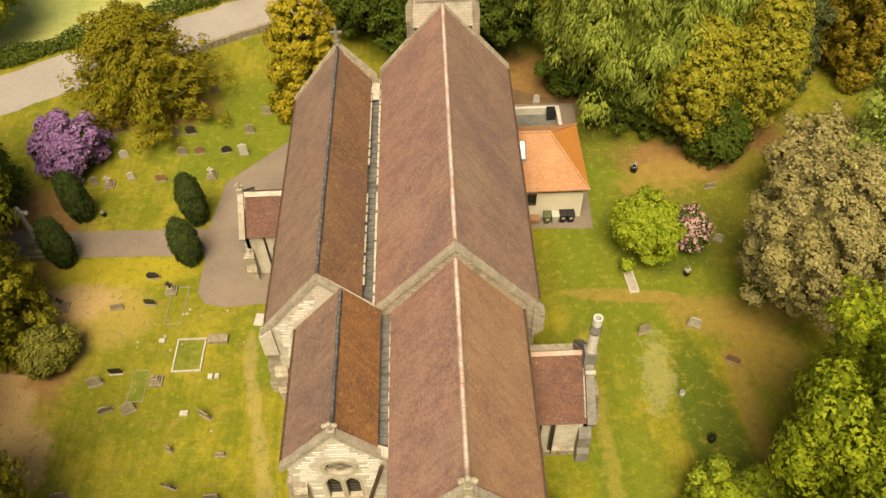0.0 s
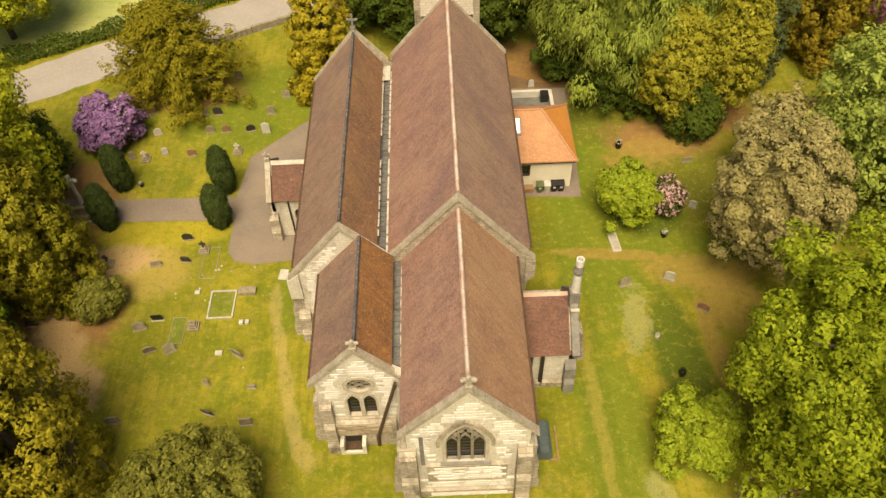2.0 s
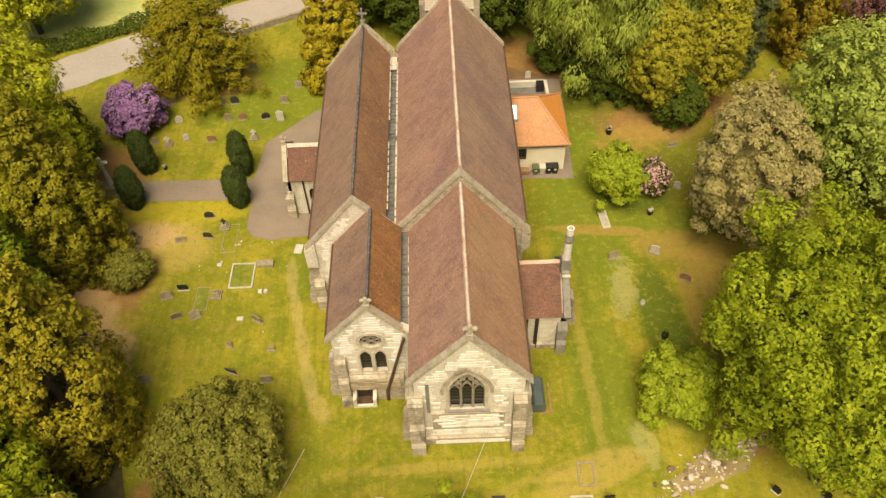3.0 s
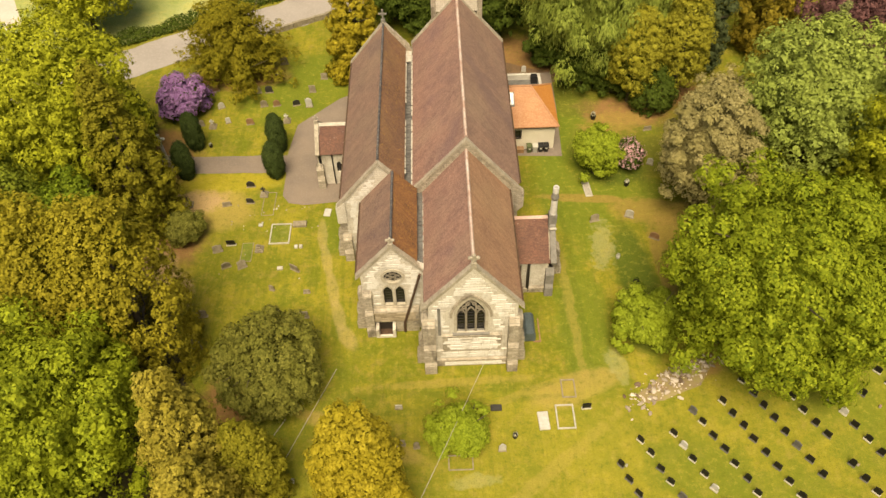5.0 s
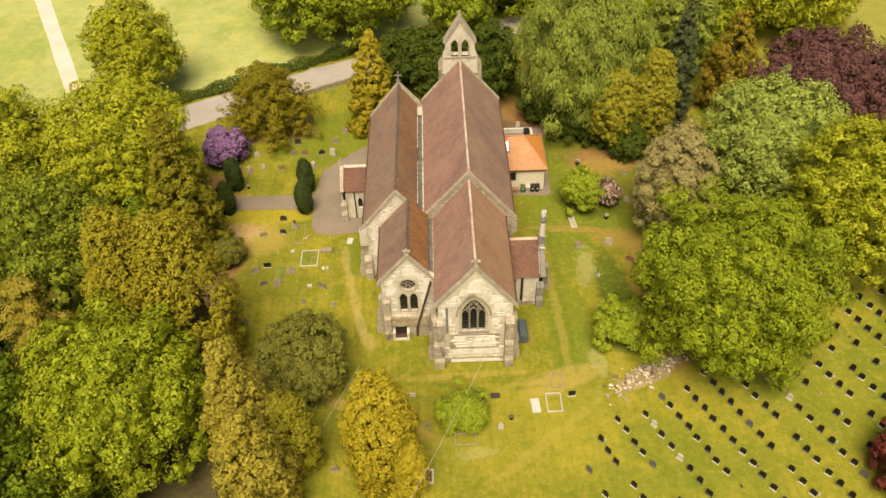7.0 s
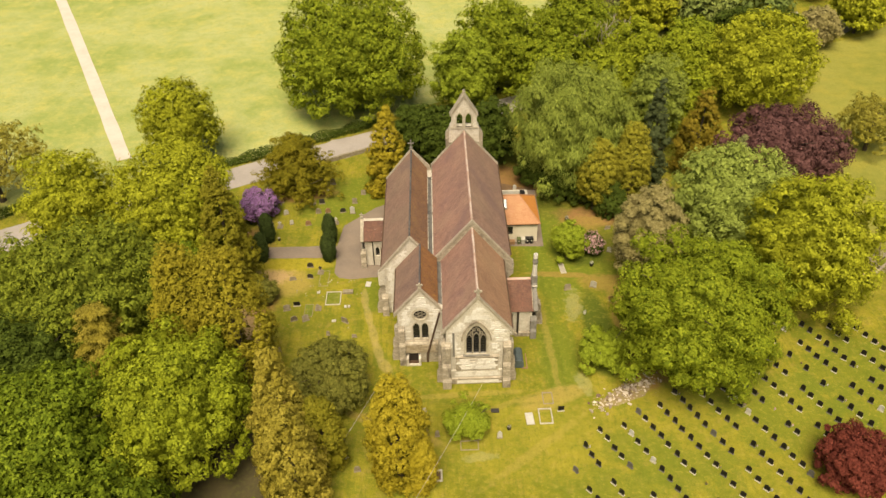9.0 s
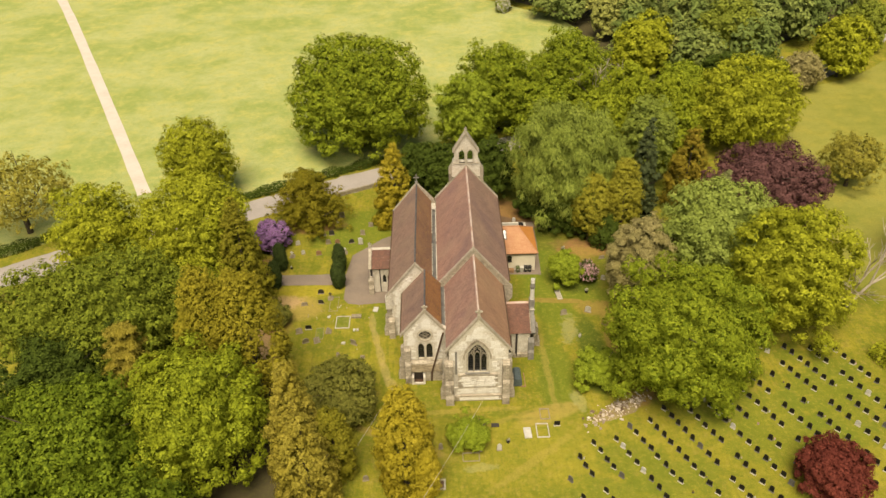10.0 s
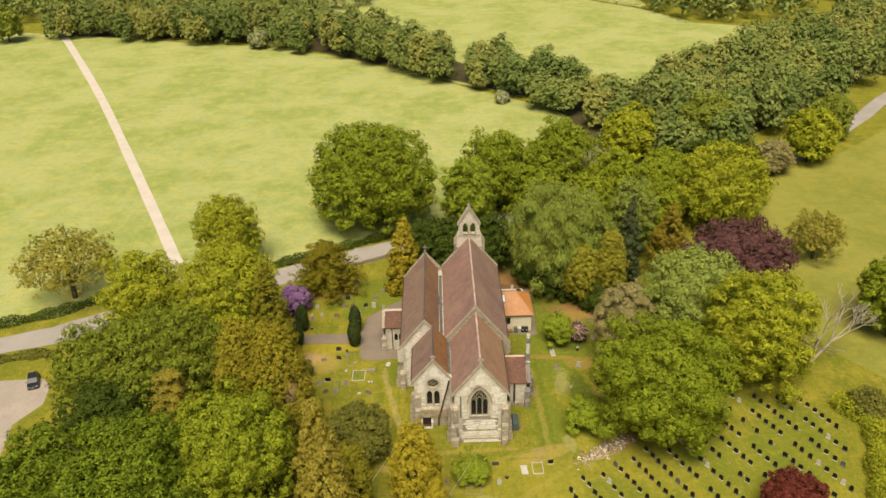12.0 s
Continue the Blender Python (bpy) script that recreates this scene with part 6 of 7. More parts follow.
def tablet_profile(w, h, style):
    if style == "round":
        return [(-w / 2, 0), (w / 2, 0), (w / 2, h * 0.72)] + [(w / 2 * math.cos(a), h * 0.72 + h * 0.28 * math.sin(a)) for a in [i * math.pi / 8 for i in range(1, 8)]] + [(-w / 2, h * 0.72)]
    if style == "gothic":
        return [(-w / 2, 0), (w / 2, 0), (w / 2, h * 0.6), (w * 0.36, h * 0.82), (0, h), (-w * 0.36, h * 0.82), (-w / 2, h * 0.6)]
    if style == "ogee":
        return [(-w / 2, 0), (w / 2, 0), (w / 2, h * 0.86), (w * 0.3, h * 0.9), (0, h), (-w * 0.3, h * 0.9), (-w / 2, h * 0.86)]
    return [(-w / 2, 0), (w / 2, 0), (w / 2, h), (-w / 2, h)]


def headstone(x, y, turn, w, h, style, mat, base_mat, label, group="", lean=0.0, thick=0.1, name="headstone"):
    x, y = old_yard(x, y)
    ob = new(name)
    tagged(ob, label, "gravestone", group)
    bm = bmesh.new()
    prism(bm, tablet_profile(w, h, style), "y", -thick / 2, thick / 2)
    bmesh.ops.rotate(bm, cent=(0, 0, 0), matrix=Matrix.Rotation(radians(lean), 3, "X"), verts=bm.verts)
    bmesh.ops.translate(bm, vec=(0, 0, 0.1), verts=bm.verts)
    t = new("tablet", piece("tablet", bm, mat))
    t.parent = ob
    bm = boxed((-w * 0.58, w * 0.58, -0.14, 0.14, -0.02, 0.11))
    b = new("base", piece("base", bm, base_mat))
    b.parent = ob
    ob.matrix_basis = pose(x, y, 0, 0, 0, turn)
    return ob


# rows of lawn-cemetery stones, standing along straight lines
ROWDIR = Vector((0.41, -0.912))
TURN = -48.0
GR = "rows of cemetery headstones"
kinds = [headstone(200, -300 - i, TURN, w, h, st, m, b, lb, GR) for i, (w, h, st, m, b, lb) in enumerate((
    (0.62, 0.78, "ogee", GRANITE, KERB, "polished black granite headstone on pale base"),
    (0.57, 0.86, "round", GRANITE, GREYGRAN, "round-topped black granite headstone on grass"),
    (0.66, 0.7, "flat", GRANITE, GREYGRAN, "low square black granite headstone on grass"),
    (0.66, 0.8, "ogee", GREYGRAN, GREYGRAN, "dull grey granite headstone on grass"),
    (0.62, 0.8, "round", MARBLE, KERB, "small white marble headstone on grass")))]
yard = [(10.6, 10.4), (17.0, 13.4), (24.4, 17.6), (34, 26), (43, 31), (51.8, 30.2), (56.4, 22.6), (52, 11), (47, -3), (8.4, -3), (9.2, 5)]
gr = random.Random(11)
first = {}
for k in range(-11, 9):
    for j in range(-18, 18):
        s = j * 1.42 + (k % 3) * 0.4
        x, y = 0.912 * (38.0 + 2.9 * k) + ROWDIR.x * s, 0.41 * (38.0 + 2.9 * k) + ROWDIR.y * s
        if not inside_poly(x, y, yard) or gr.random() < 0.12:
            continue
        if math.hypot(x - 40.8, y - 4) < 4:
            continue
        u = gr.random()
        i = 0 if u < 0.42 else 1 if u < 0.74 else 2 if u < 0.92 else 3 if u < 0.97 else 4
        m = pose(x + gr.uniform(-0.08, 0.08), y + gr.uniform(-0.1, 0.1), 0, 0, 0, TURN + gr.uniform(-4, 4))
        if i not in first:
            first[i] = True
            kinds[i].matrix_basis = m
        else:
            copy_thing(kinds[i], m)

# older graves
for x, y, w, h, st, mt, lean, turn, lb in (
        (-24.7, 45.4, 0.9, 1.0, "gothic", SLATE, 12, 4, "dark leaning gothic slate headstone"),
        (-24.4, 42.8, 0.8, 0.8, "round", SLATE, 10, -5, "dark round-topped slate headstone on the grass"),
        (-27.0, 42.5, 0.9, 0.5, "flat", OLDSTONE, 0, 10, "low worn sandstone headstone"),
        (-25.6, 36.6, 0.9, 0.75, "flat", GRANITE, 8, 2, "square black headstone in mown grass"),
        (-26.9, 35.7, 0.95, 0.9, "ogee", OLDSTONE, -6, 15, "worn brownish sandstone headstone"),
        (-25.65, 33.5, 0.9, 1.0, "gothic", OLDSTONE, 14, 20, "pale leaning gothic sandstone headstone"),
        (-23.95, 33.4, 0.9, 0.95, "ogee", OLDSTONE, -10, 25, "weathered brown sandstone headstone"),
        (-18.1, 32.8, 0.95, 1.0, "ogee", OLDSTONE, 8, -30, "weathered stepped sandstone headstone"),
        (-20.2, 30.3, 0.5, 0.7, "round", OLDSTONE, 0, -20, "small round sandstone headstone"),
        (-16.6, 29.8, 0.6, 0.4, "flat", OLDSTONE, 0, 0, "low broken sandstone marker"),
        (-19.6, 27.7, 0.85, 1.0, "ogee", SLATE, 14, -20, "dark leaning slate headstone"),
        (-27.0, 27.2, 0.9, 1.0, "ogee", OLDSTONE, 0, 8, "tall worn sandstone headstone on plinth"),
        (-16.6, 26.7, 0.9, 0.9, "flat", OLDSTONE, 0, 3, "square sandstone headstone on plinth"),
        (-33.5, 32.0, 0.8, 0.8, "flat", SLATE, 8, 5, "dark headstone among fallen leaves"),
        (-36.0, 36.5, 0.9, 0.9, "round", SLATE, 8, 5, "dark round headstone among fallen leaves"),
        (-31.3, 63.6, 0.95, 1.1, "round", RUSTSTONE, 10, 20, "rust-stained round sandstone headstone"),
        (-25.7, 63.0, 0.9, 1.15, "gothic", OLDSTONE, 6, 4, "pale grey gothic headstone"),
        (-24.2, 63.0, 0.9, 1.0, "round", SLATE, 6, 4, "dark grey round headstone"),
        (-18.6, 62.8, 0.8, 0.95, "flat", OLDSTONE, 0, 3, "square brown sandstone headstone"),
        (-31.85, 60.5, 0.9, 1.1, "round", OLDSTONE, 8, 15, "pale round sandstone headstone"),
        (-29.9, 60.1, 0.8, 0.95, "gothic", MARBLE, 6, 25, "white marble headstone with pointed top"),
        (-24.5, 60.2, 0.85, 1.0, "gothic", OLDSTONE, 8, 10, "brown gothic sandstone headstone"),
        (-22.9, 60.2, 0.85, 1.0, "gothic", RUSTSTONE, 8, 10, "rust-brown gothic sandstone headstone"),
        (-20.4, 60.2, 0.9, 0.95, "gothic", SLATE, 12, 14, "dark leaning slate headstone with pointed top"),
        (-18.75, 59.8, 0.8, 1.4, "ogee", MARBLE, 4, 2, "tall white marble headstone"),
        (-31.8, 56.8, 0.6, 0.8, "round", OLDSTONE, 0, 15, "small weathered round headstone"),
        (-28.6, 57.2, 0.6, 0.8, "round", MARBLE, 4, 20, "small white round headstone"),
        (-25.8, 56.8, 0.85, 0.9, "round", RUSTSTONE, 6, 5, "rust-brown round sandstone headstone"),
        (-22.9, 69.0, 0.9, 1.2, "round", OLDSTONE, 8, 10, "pale round headstone below the yew"),
        (-17.3, 65.5, 0.8, 0.8, "flat", OLDSTONE, 0, 0, "mossy square headstone near the wall"),
        (-15.8, 65.7, 0.9, 0.6, "flat", OLDSTONE, 0, 0, "low mossy headstone near the wall"),
        (14.1, 37.7, 0.95, 0.9, "round", OLDSTONE, -6, 15, "pale round sandstone headstone"),
        (17.9, 38.1, 0.9, 1.1, "round", KERB, 4, -20, "pale upright round headstone"),
        (20.0, 34.9, 1.0, 1.0, "gothic", RUSTSTONE, 8, -30, "buff leaning headstone on bare grass"),
        (22.7, 52.3, 0.9, 0.5, "flat", OLDSTONE, 0, 10, "low worn headstone among brown leaves"),
        (21.8, 46.3, 0.7, 0.9, "round", KERB, 5, -25, "pale small round headstone"),
        (9.9, 15.1, 0.75, 0.7, "flat", GRANITE, 0, 4, "black granite headstone on a pale base"),
        (2.1, 11.3, 0.6, 1.1, "gothic", MARBLE, 0, 4, "white pointed marble headstone"),
        (-0.3, 11.2, 0.35, 1.0, "gothic", KERB, 0, 0, "slim pale stone grave marker"),
        (-6.7, 12.1, 0.8, 0.8, "flat", OLDSTONE, 0, 0, "square brown headstone beside a conifer"),
        (-5.3, 11.8, 0.5, 1.0, "gothic", OLDSTONE, 0, 4, "slim mossy headstone beside a conifer"),
        (-6.9, 15.7, 0.6, 0.5, "flat", KERB, 0, 0, "low pale stone marker"),
        (-14.5, 7.2, 0.7, 1.0, "gothic", OLDSTONE, 6, 10, "pale leaning headstone beside a conifer"),
        (-12.6, 9.5, 0.7, 0.9, "flat", OLDSTONE, 0, 10, "mossy brown headstone in long grass"),
        (-13.0, 12.5, 0.7, 0.9, "round", SLATE, 0, 10, "dark round headstone in long grass"),
        (-26.3, 22.8, 0.8, 1.6, "flat", KERB, 0, 20, "tall pale headstone beside conifers"),
        (8.9, 64.6, 0.6, 0.9, "round", MARBLE, 0, 0, "white round headstone under the trees")):
    headstone(x, y, turn, w, h, st, mt, OLDSTONE if mt is not GRANITE else KERB, lb, "", lean)


def cross_grave(x, y, h, mat, label, turn=0):
    x, y = old_yard(x, y)
    ob = thing("cross_grave", x, y, label, "gravestone", turn=turn)
    for i, (w, z0, z1) in enumerate(((0.9, -0.02, 0.18), (0.65, 0.18, 0.36), (0.45, 0.36, 0.55))):
        st = new("step", piece("step", boxed((-w / 2, w / 2, -w / 2, w / 2, z0, z1)), OLDSTONE))
        st.parent = ob
    bm = boxed((-0.08, 0.08, -0.06, 0.06, 0.55, h), (-0.28, -0.08, -0.06, 0.06, h * 0.7, h * 0.7 + 0.15), (0.08, 0.28, -0.06, 0.06, h * 0.7, h * 0.7 + 0.15))
    c = new("cross", piece("cross", bm, mat))
    c.parent = ob
    return ob


cross_grave(-23.0, 44.0, 1.3, SLATE, "dark stone cross on stepped base")
cross_grave(-31.3, 42.8, 1.3, SLATE, "dark leaning stone cross among leaves")
cross_grave(-22.5, 35.8, 0.9, OLDSTONE, "small stepped stone cross")
cross_grave(-21.3, 57.1, 1.2, MARBLE, "white marble cross on stepped base")
cross_grave(-30.4, 56.5, 1.2, MARBLE, "white marble cross in the grass")


def kerb_set(x0, y0, x1, y1, label, fill=None, w=0.13, turn=0.0, h=0.14, mat=None):
    cx, cy = old_yard((x0 + x1) / 2, (y0 + y1) / 2)
    a, b = abs(x1 - x0) / 2, abs(y1 - y0) / 2
    ob = thing("grave_kerb", cx, cy, label, "grave", turn=turn)
    for s in ((-a, a, -b, -b + w, -0.02, h), (-a, a, b - w, b, -0.02, h), (-a, -a + w, -b + w, b - w, -0.02, h - 0.003), (a - w, a, -b + w, b - w, -0.02, h - 0.003)):
        k = new("kerb", piece("kerb", boxed(s), mat or KERB))
        k.parent = ob
    if fill:
        k = new("infill", piece("infill", boxed((-a + w, a - w, -b + w, b - w, -0.02, 0.04)), fill))
        k.parent = ob
    return ob


TURF = grass_material("lush_turf", (0.18, 0.24, 0.04), (0.24, 0.28, 0.06), (0.27, 0.28, 0.05), (0.28, 0.28, 0.08))
CHIPS = mottled("grave_chippings", (0.5, 0.46, 0.4), (0.36, 0.33, 0.28), 4.0, c=(0.6, 0.57, 0.5), fine=12)
kerb_set(-21.3, 36.5, -19.1, 39.4, "white stone grave kerb filled with lush grass", TURF)
kerb_set(7.1, 13.1, 8.75, 15.5, "white stone grave kerb on the lawn", None)
kerb_set(7.9, 16.2, 9.2, 18.1, "worn stone grave kerb on dry grass", None, 0.12, 0, 0.1, OLDSTONE)
kerb_set(-2.6, 9.6, -0.45, 11.0, "worn double grave kerb in the grass", None, 0.1, 0, 0.08, OLDSTONE)
kerb_set(13.6, 41.4, 14.4, 43.8, "pale grave kerb filled with chippings", CHIPS, turn=5)
kerb_set(-6.0, 5.4, -4.8, 7.0, "brown-filled stone grave kerb", mottled("grave_soil", (0.2, 0.12, 0.07), (0.14, 0.09, 0.05), 3), 0.2)
kerb_set(-23.0, 40.8, -21.6, 44.4, "thin half-buried grave kerb", None, 0.07, 0, 0.05, OLDSTONE)
kerb_set(-24.4, 34.2, -23.2, 36.8, "thin half-buried grave kerb with grass", TURF, 0.06, 0, 0.05, OLDSTONE)


def slab_grave(x, y, w, l, h, mat, label, turn=0):
    x, y = old_yard(x, y)
    ob = thing("grave_slab", x, y, label, "grave", turn=turn)
    bm = boxed((-w / 2, w / 2, -l / 2, l / 2, -0.02, h))
    bmesh.ops.bevel(bm, geom=list(bm.edges), offset=0.03, segments=1, affect="EDGES")
    k = new("slab", piece("slab", bm, mat))
    k.parent = ob
    return ob


slab_grave(5.95, 13.95, 0.95, 1.75, 0.2, MARBLE, "white marble grave slab on the lawn", 3)
slab_grave(-15.3, 40.9, 0.75, 1.1, 0.12, MARBLE, "white flat grave slab beside the church", -8)
slab_grave(1.85, 15.4, 1.0, 0.6, 0.18, SLATE, "dark flat grave slab with pale edge")
slab_grave(-18.2, 39.2, 1.5, 0.7, 0.35, OLDSTONE, "low weathered stone chest grave")
slab_grave(-19.7, 33.1, 0.6, 0.4, 0.2, KERB, "small pale stone tablet")
slab_grave(-22.8, 39.3, 0.45, 0.35, 0.2, MARBLE, "small white stone tablet")
slab_grave(-18.3, 36.0, 0.35, 0.4, 0.25, MARBLE, "small white stone tablet")
slab_grave(-17.8, 36.0, 0.35, 0.4, 0.25, KERB, "small pale stone tablet")
slab_grave(-16.1, 9.1, 0.9, 0.5, 0.15, KERB, "low pale grave slab beside conifers")

# small stones and flower pots scattered over the old part
pot_mats = (MARBLE, GRANITE, PINK, KERB)
for i in range(30):
    x, y = (gr.uniform(-26, -15.5), gr.uniform(37.5, 42.3)) if i < 26 else (gr.uniform(-28, -16), gr.uniform(26, 37))
    r = gr.uniform(0.06, 0.12)
    bm = bmesh.new()
    bmesh.ops.create_icosphere(bm, subdivisions=1, radius=r, matrix=Matrix.Translation((0, 0, r * 0.3)) @ Matrix.Diagonal((1.3, 1.0, 0.7, 1)))
    st = tagged(new("loose_stone", piece("loose_stone", bm, (KERB, OLDSTONE, OLDSTONE)[i % 3])), "small pale loose stone in the grass", "stone", "loose stones in the grass")
    st.matrix_basis = pose(x, y, 0, 0, 0, gr.uniform(0, 180))


def flower_pot(x, y, r, mat, bloom, label):
    ob = thing("flower_pot", x, y, label, "flower pot")
    bm = bmesh.new()
    bmesh.ops.create_cone(bm, cap_ends=True, segments=10, radius1=r * 0.75, radius2=r, depth=r * 1.6, matrix=Matrix.Translation((0, 0, r * 0.8)))
    p = new("pot", piece("pot", bm, mat))
    p.parent = ob
    rng = np.random.default_rng(int(abs(x * 100)))
    d = rng.normal(size=(40, 3))
    d /= np.linalg.norm(d, axis=1)[:, None]
    f = new("flowers", leaf_mesh("flowers", rng, d * r * 0.9 + np.array((0, 0, r * 2.2)), d, r * 0.35, bloom))
    f.parent = ob
    return ob


for x, y, r, m, b, lb in ((13.5, 44.0, 0.2, GRANITE, WHITEBLOOM, "dark pot of white flowers on a grave"), (14.1, 44.0, 0.2, GRANITE, WHITEBLOOM, "dark pot of white flowers on a grave"),
                          (18.5, 43.0, 0.3, GRANITE, WHITEBLOOM, "dark pot with pale flowers on grass"), (16.5, 54.7, 0.35, GRANITE, WHITEBLOOM, "dark pot with white flowers near trees"),
                          (18.1, 51.5, 0.3, GRANITE, OLIVE, "dark pot beside a bush"), (-23.4, 65.3, 0.32, SLATE, WHITEBLOOM, "grey pot heaped with white flowers"),
                          (15.7, 32.4, 0.22, MARBLE, WHITEBLOOM, "white pot of white flowers"), (3.3, 12.5, 0.25, GRANITE, WHITEBLOOM, "dark vase of white flowers"),
                          (-30.0, 51.9, 0.22, GRANITE, WHITEBLOOM, "dark urn with white flowers beside the path"), (16.9, 28.9, 0.3, GRANITE, DEEPLEAF, "dark pot in long grass")):
    flower_pot(x, y, r, m, b, lb)
for i in range(40):
    k = gr.randint(-9, 7)
    s = gr.randint(-12, 12) * 1.42 + (k % 3) * 0.4
    x, y = 0.912 * (38.0 + 2.9 * k) + ROWDIR.x * s + 0.55, 0.41 * (38.0 + 2.9 * k) + ROWDIR.y * s - 0.1
    if inside_poly(x, y, yard) and math.hypot(x - 40.8, y - 4) > 4.5:
        flower_pot(x, y, gr.uniform(0.1, 0.17), (MARBLE, KERB, GREYGRAN)[i % 3], (WHITEBLOOM, PINK, GOLD)[i % 3], ("white", "pink", "yellow")[i % 3] + " flowers in a small grave pot")

# memorial cross
mem = thing("memorial_cross", -34.2, 48.3, "pale stone memorial cross on a stepped base", "memorial")
for w, z0, z1 in ((2.3, -0.02, 0.35), (1.75, 0.35, 0.75), (1.15, 0.75, 1.6)):
    st = new("step", piece("step", boxed((-w / 2, w / 2, -w / 2, w / 2, z0, z1)), OLDSTONE))
    st.parent = mem
bm = bmesh.new()
bmesh.ops.create_cone(bm, cap_ends=True, segments=8, radius1=0.26, radius2=0.17, depth=2.5, matrix=Matrix.Translation((0, 0, 2.85)))
sh = new("shaft", piece("shaft", bm, MARBLE))
sh.parent = mem
bm = boxed((-0.15, 0.15, -0.13, 0.13, 4.05, 5.1), (-0.5, -0.15, -0.13, 0.13, 4.45, 4.75), (0.15, 0.5, -0.13, 0.13, 4.45, 4.75))
for dx, dz in ((-0.5, 4.6), (0.5, 4.6), (0, 5.1)):
    bmesh.ops.create_icosphere(bm, subdivisions=2, radius=0.2, matrix=Matrix.Translation((dx, 0, dz)))
sh = new("cross_head", piece("cross_head", bm, MARBLE))
sh.parent = mem

# rubble heap at the edge of the cemetery
rng = random.Random(8)
bm = bmesh.new()
for i in range(340):
    u = rng.random() ** 0.8
    x, y = 13.9 + 8.4 * u + rng.gauss(0, 0.45), 15.3 + 4.6 * u + rng.gauss(0, 0.75)
    r = rng.uniform(0.05, 0.12) if rng.random() < 0.7 else rng.uniform(0.12, 0.3)
    q = Matrix.Translation((x, y, r * 0.3)) @ pose(0, 0, 0, rng.uniform(0, 90), 0, rng.uniform(0, 180)) @ Matrix.Diagonal((1.2, rng.uniform(0.6, 1.0), 0.6, 1))
    bmesh.ops.create_icosphere(bm, subdivisions=1, radius=r, matrix=q)
rb = Nodes("rubble", rough=0.9)
tone = rb.mix(rb.geo.outputs["Random Per Island"], (0.16, 0.10, 0.06), (0.92, 0.82, 0.70))
rb.bump(rb.noise(14.0), 0.4, 0.01)
tagged(part("rubble", bm, rb.colour(tone)), "heap of pale stones and rubble on bare soil", "rubble", kind="stuff")
sheet("bare_soil", [(14.6, 16.3), (15.0, 15.4), (17.0, 15.6), (18.6, 16.3), (20.6, 17.0), (21.6, 18.4), (22.6, 19.6), (21.0, 19.8), (19.4, 19.0), (17.6, 18.6), (16.4, 17.4)], 0.008, mottled("grey_soil", (0.38, 0.31, 0.15), (0.30, 0.21, 0.12), 0.9, c=(0.34, 0.33, 0.06), fine=3), "bare grey-brown soil with stones", "soil")

# ---- bins, tank, car, wires ----
BIN_BLACK = mottled("black_plastic", (0.018, 0.018, 0.019), (0.03, 0.03, 0.03), 3, rough=0.5)
BIN_GREEN = mottled("green_plastic", (0.10, 0.125, 0.055), (0.13, 0.155, 0.07), 3, rough=0.5)
BIN_WHITE = mottled("pale_plastic", (0.62, 0.60, 0.54), (0.54, 0.52, 0.46), 3, rough=0.5)
RUBBER = mottled("rubber", (0.02, 0.02, 0.02), (0.03, 0.03, 0.03), 5, rough=0.8)


def wheelie_bin(x, y, mat, lid_mat, label):
    ob = thing("wheelie_bin", x, y, label, "bin", "bins beside the hall")
    bm = bmesh.new()
    lo = [bm.verts.new(p) for p in ((-0.22, -0.25, 0.06), (0.22, -0.25, 0.06), (0.22, 0.22, 0.06), (-0.22, 0.22, 0.06))]
    hi = [bm.verts.new(p) for p in ((-0.29, -0.36, 0.98), (0.29, -0.36, 0.98), (0.29, 0.3, 0.98), (-0.29, 0.3, 0.98))]
    bm.faces.new(lo[::-1])
    bm.faces.new(hi)
    for i in range(4):
        j = (i + 1) % 4
        bm.faces.new((lo[i], lo[j], hi[j], hi[i]))
    for nm, b, mt in (("body", bm, mat), ("lid", prismed([(-0.4, 0.98), (0.34, 0.98), (0.34, 1.08), (-0.1, 1.1), (-0.4, 1.03)], "x", -0.31, 0.31), lid_mat), ("handle", boxed((-0.25, 0.25, 0.36, 0.4, 0.98, 1.02)), mat), ("label_panel", boxed((-0.12, 0.12, -0.385, -0.375, 0.62, 0.84)), BIN_WHITE)):
        k = new(nm, piece(nm, b, mt))
        k.parent = ob
    for s in (-1, 1):
        b = bmesh.new()
        bmesh.ops.create_cone(b, cap_ends=True, segments=12, radius1=0.1, radius2=0.1, depth=0.05, matrix=Matrix.Translation((s * 0.25, 0.26, 0.1)) @ Matrix.Rotation(radians(90), 4, "Y"))
        k = new("wheel", piece("wheel", b, RUBBER))
        k.parent = ob
    return ob


wheelie_bin(8.1, 49.15, BIN_GREEN, BIN_GREEN, "olive green wheelie bin against the wall")
wheelie_bin(8.78, 49.15, BIN_WHITE, BIN_WHITE, "pale grey wheelie bin against the wall")
wheelie_bin(9.43, 49.2, BIN_BLACK, BIN_BLACK, "black wheelie bin against the wall")
wheelie_bin(10.08, 49.2, BIN_BLACK, BIN_BLACK, "black wheelie bin at the corner")
bx = thing("grit_box", 7.0, 49.2, "low brown grit box beside the bins", "box")
for nm, s, mt in (("box_body", (-0.45, 0.45, -0.3, 0.3, 0, 0.5), RUSTSTONE), ("box_lid", (-0.48, 0.48, -0.33, 0.33, 0.5, 0.58), RUSTSTONE)):
    k = new(nm, piece(nm, boxed(s), mt))
    k.parent = bx

# white ramp walls behind the hall
WHITE = mottled("white_paint", (0.76, 0.73, 0.66), (0.62, 0.59, 0.52), 1.5, c=(0.5, 0.47, 0.4))
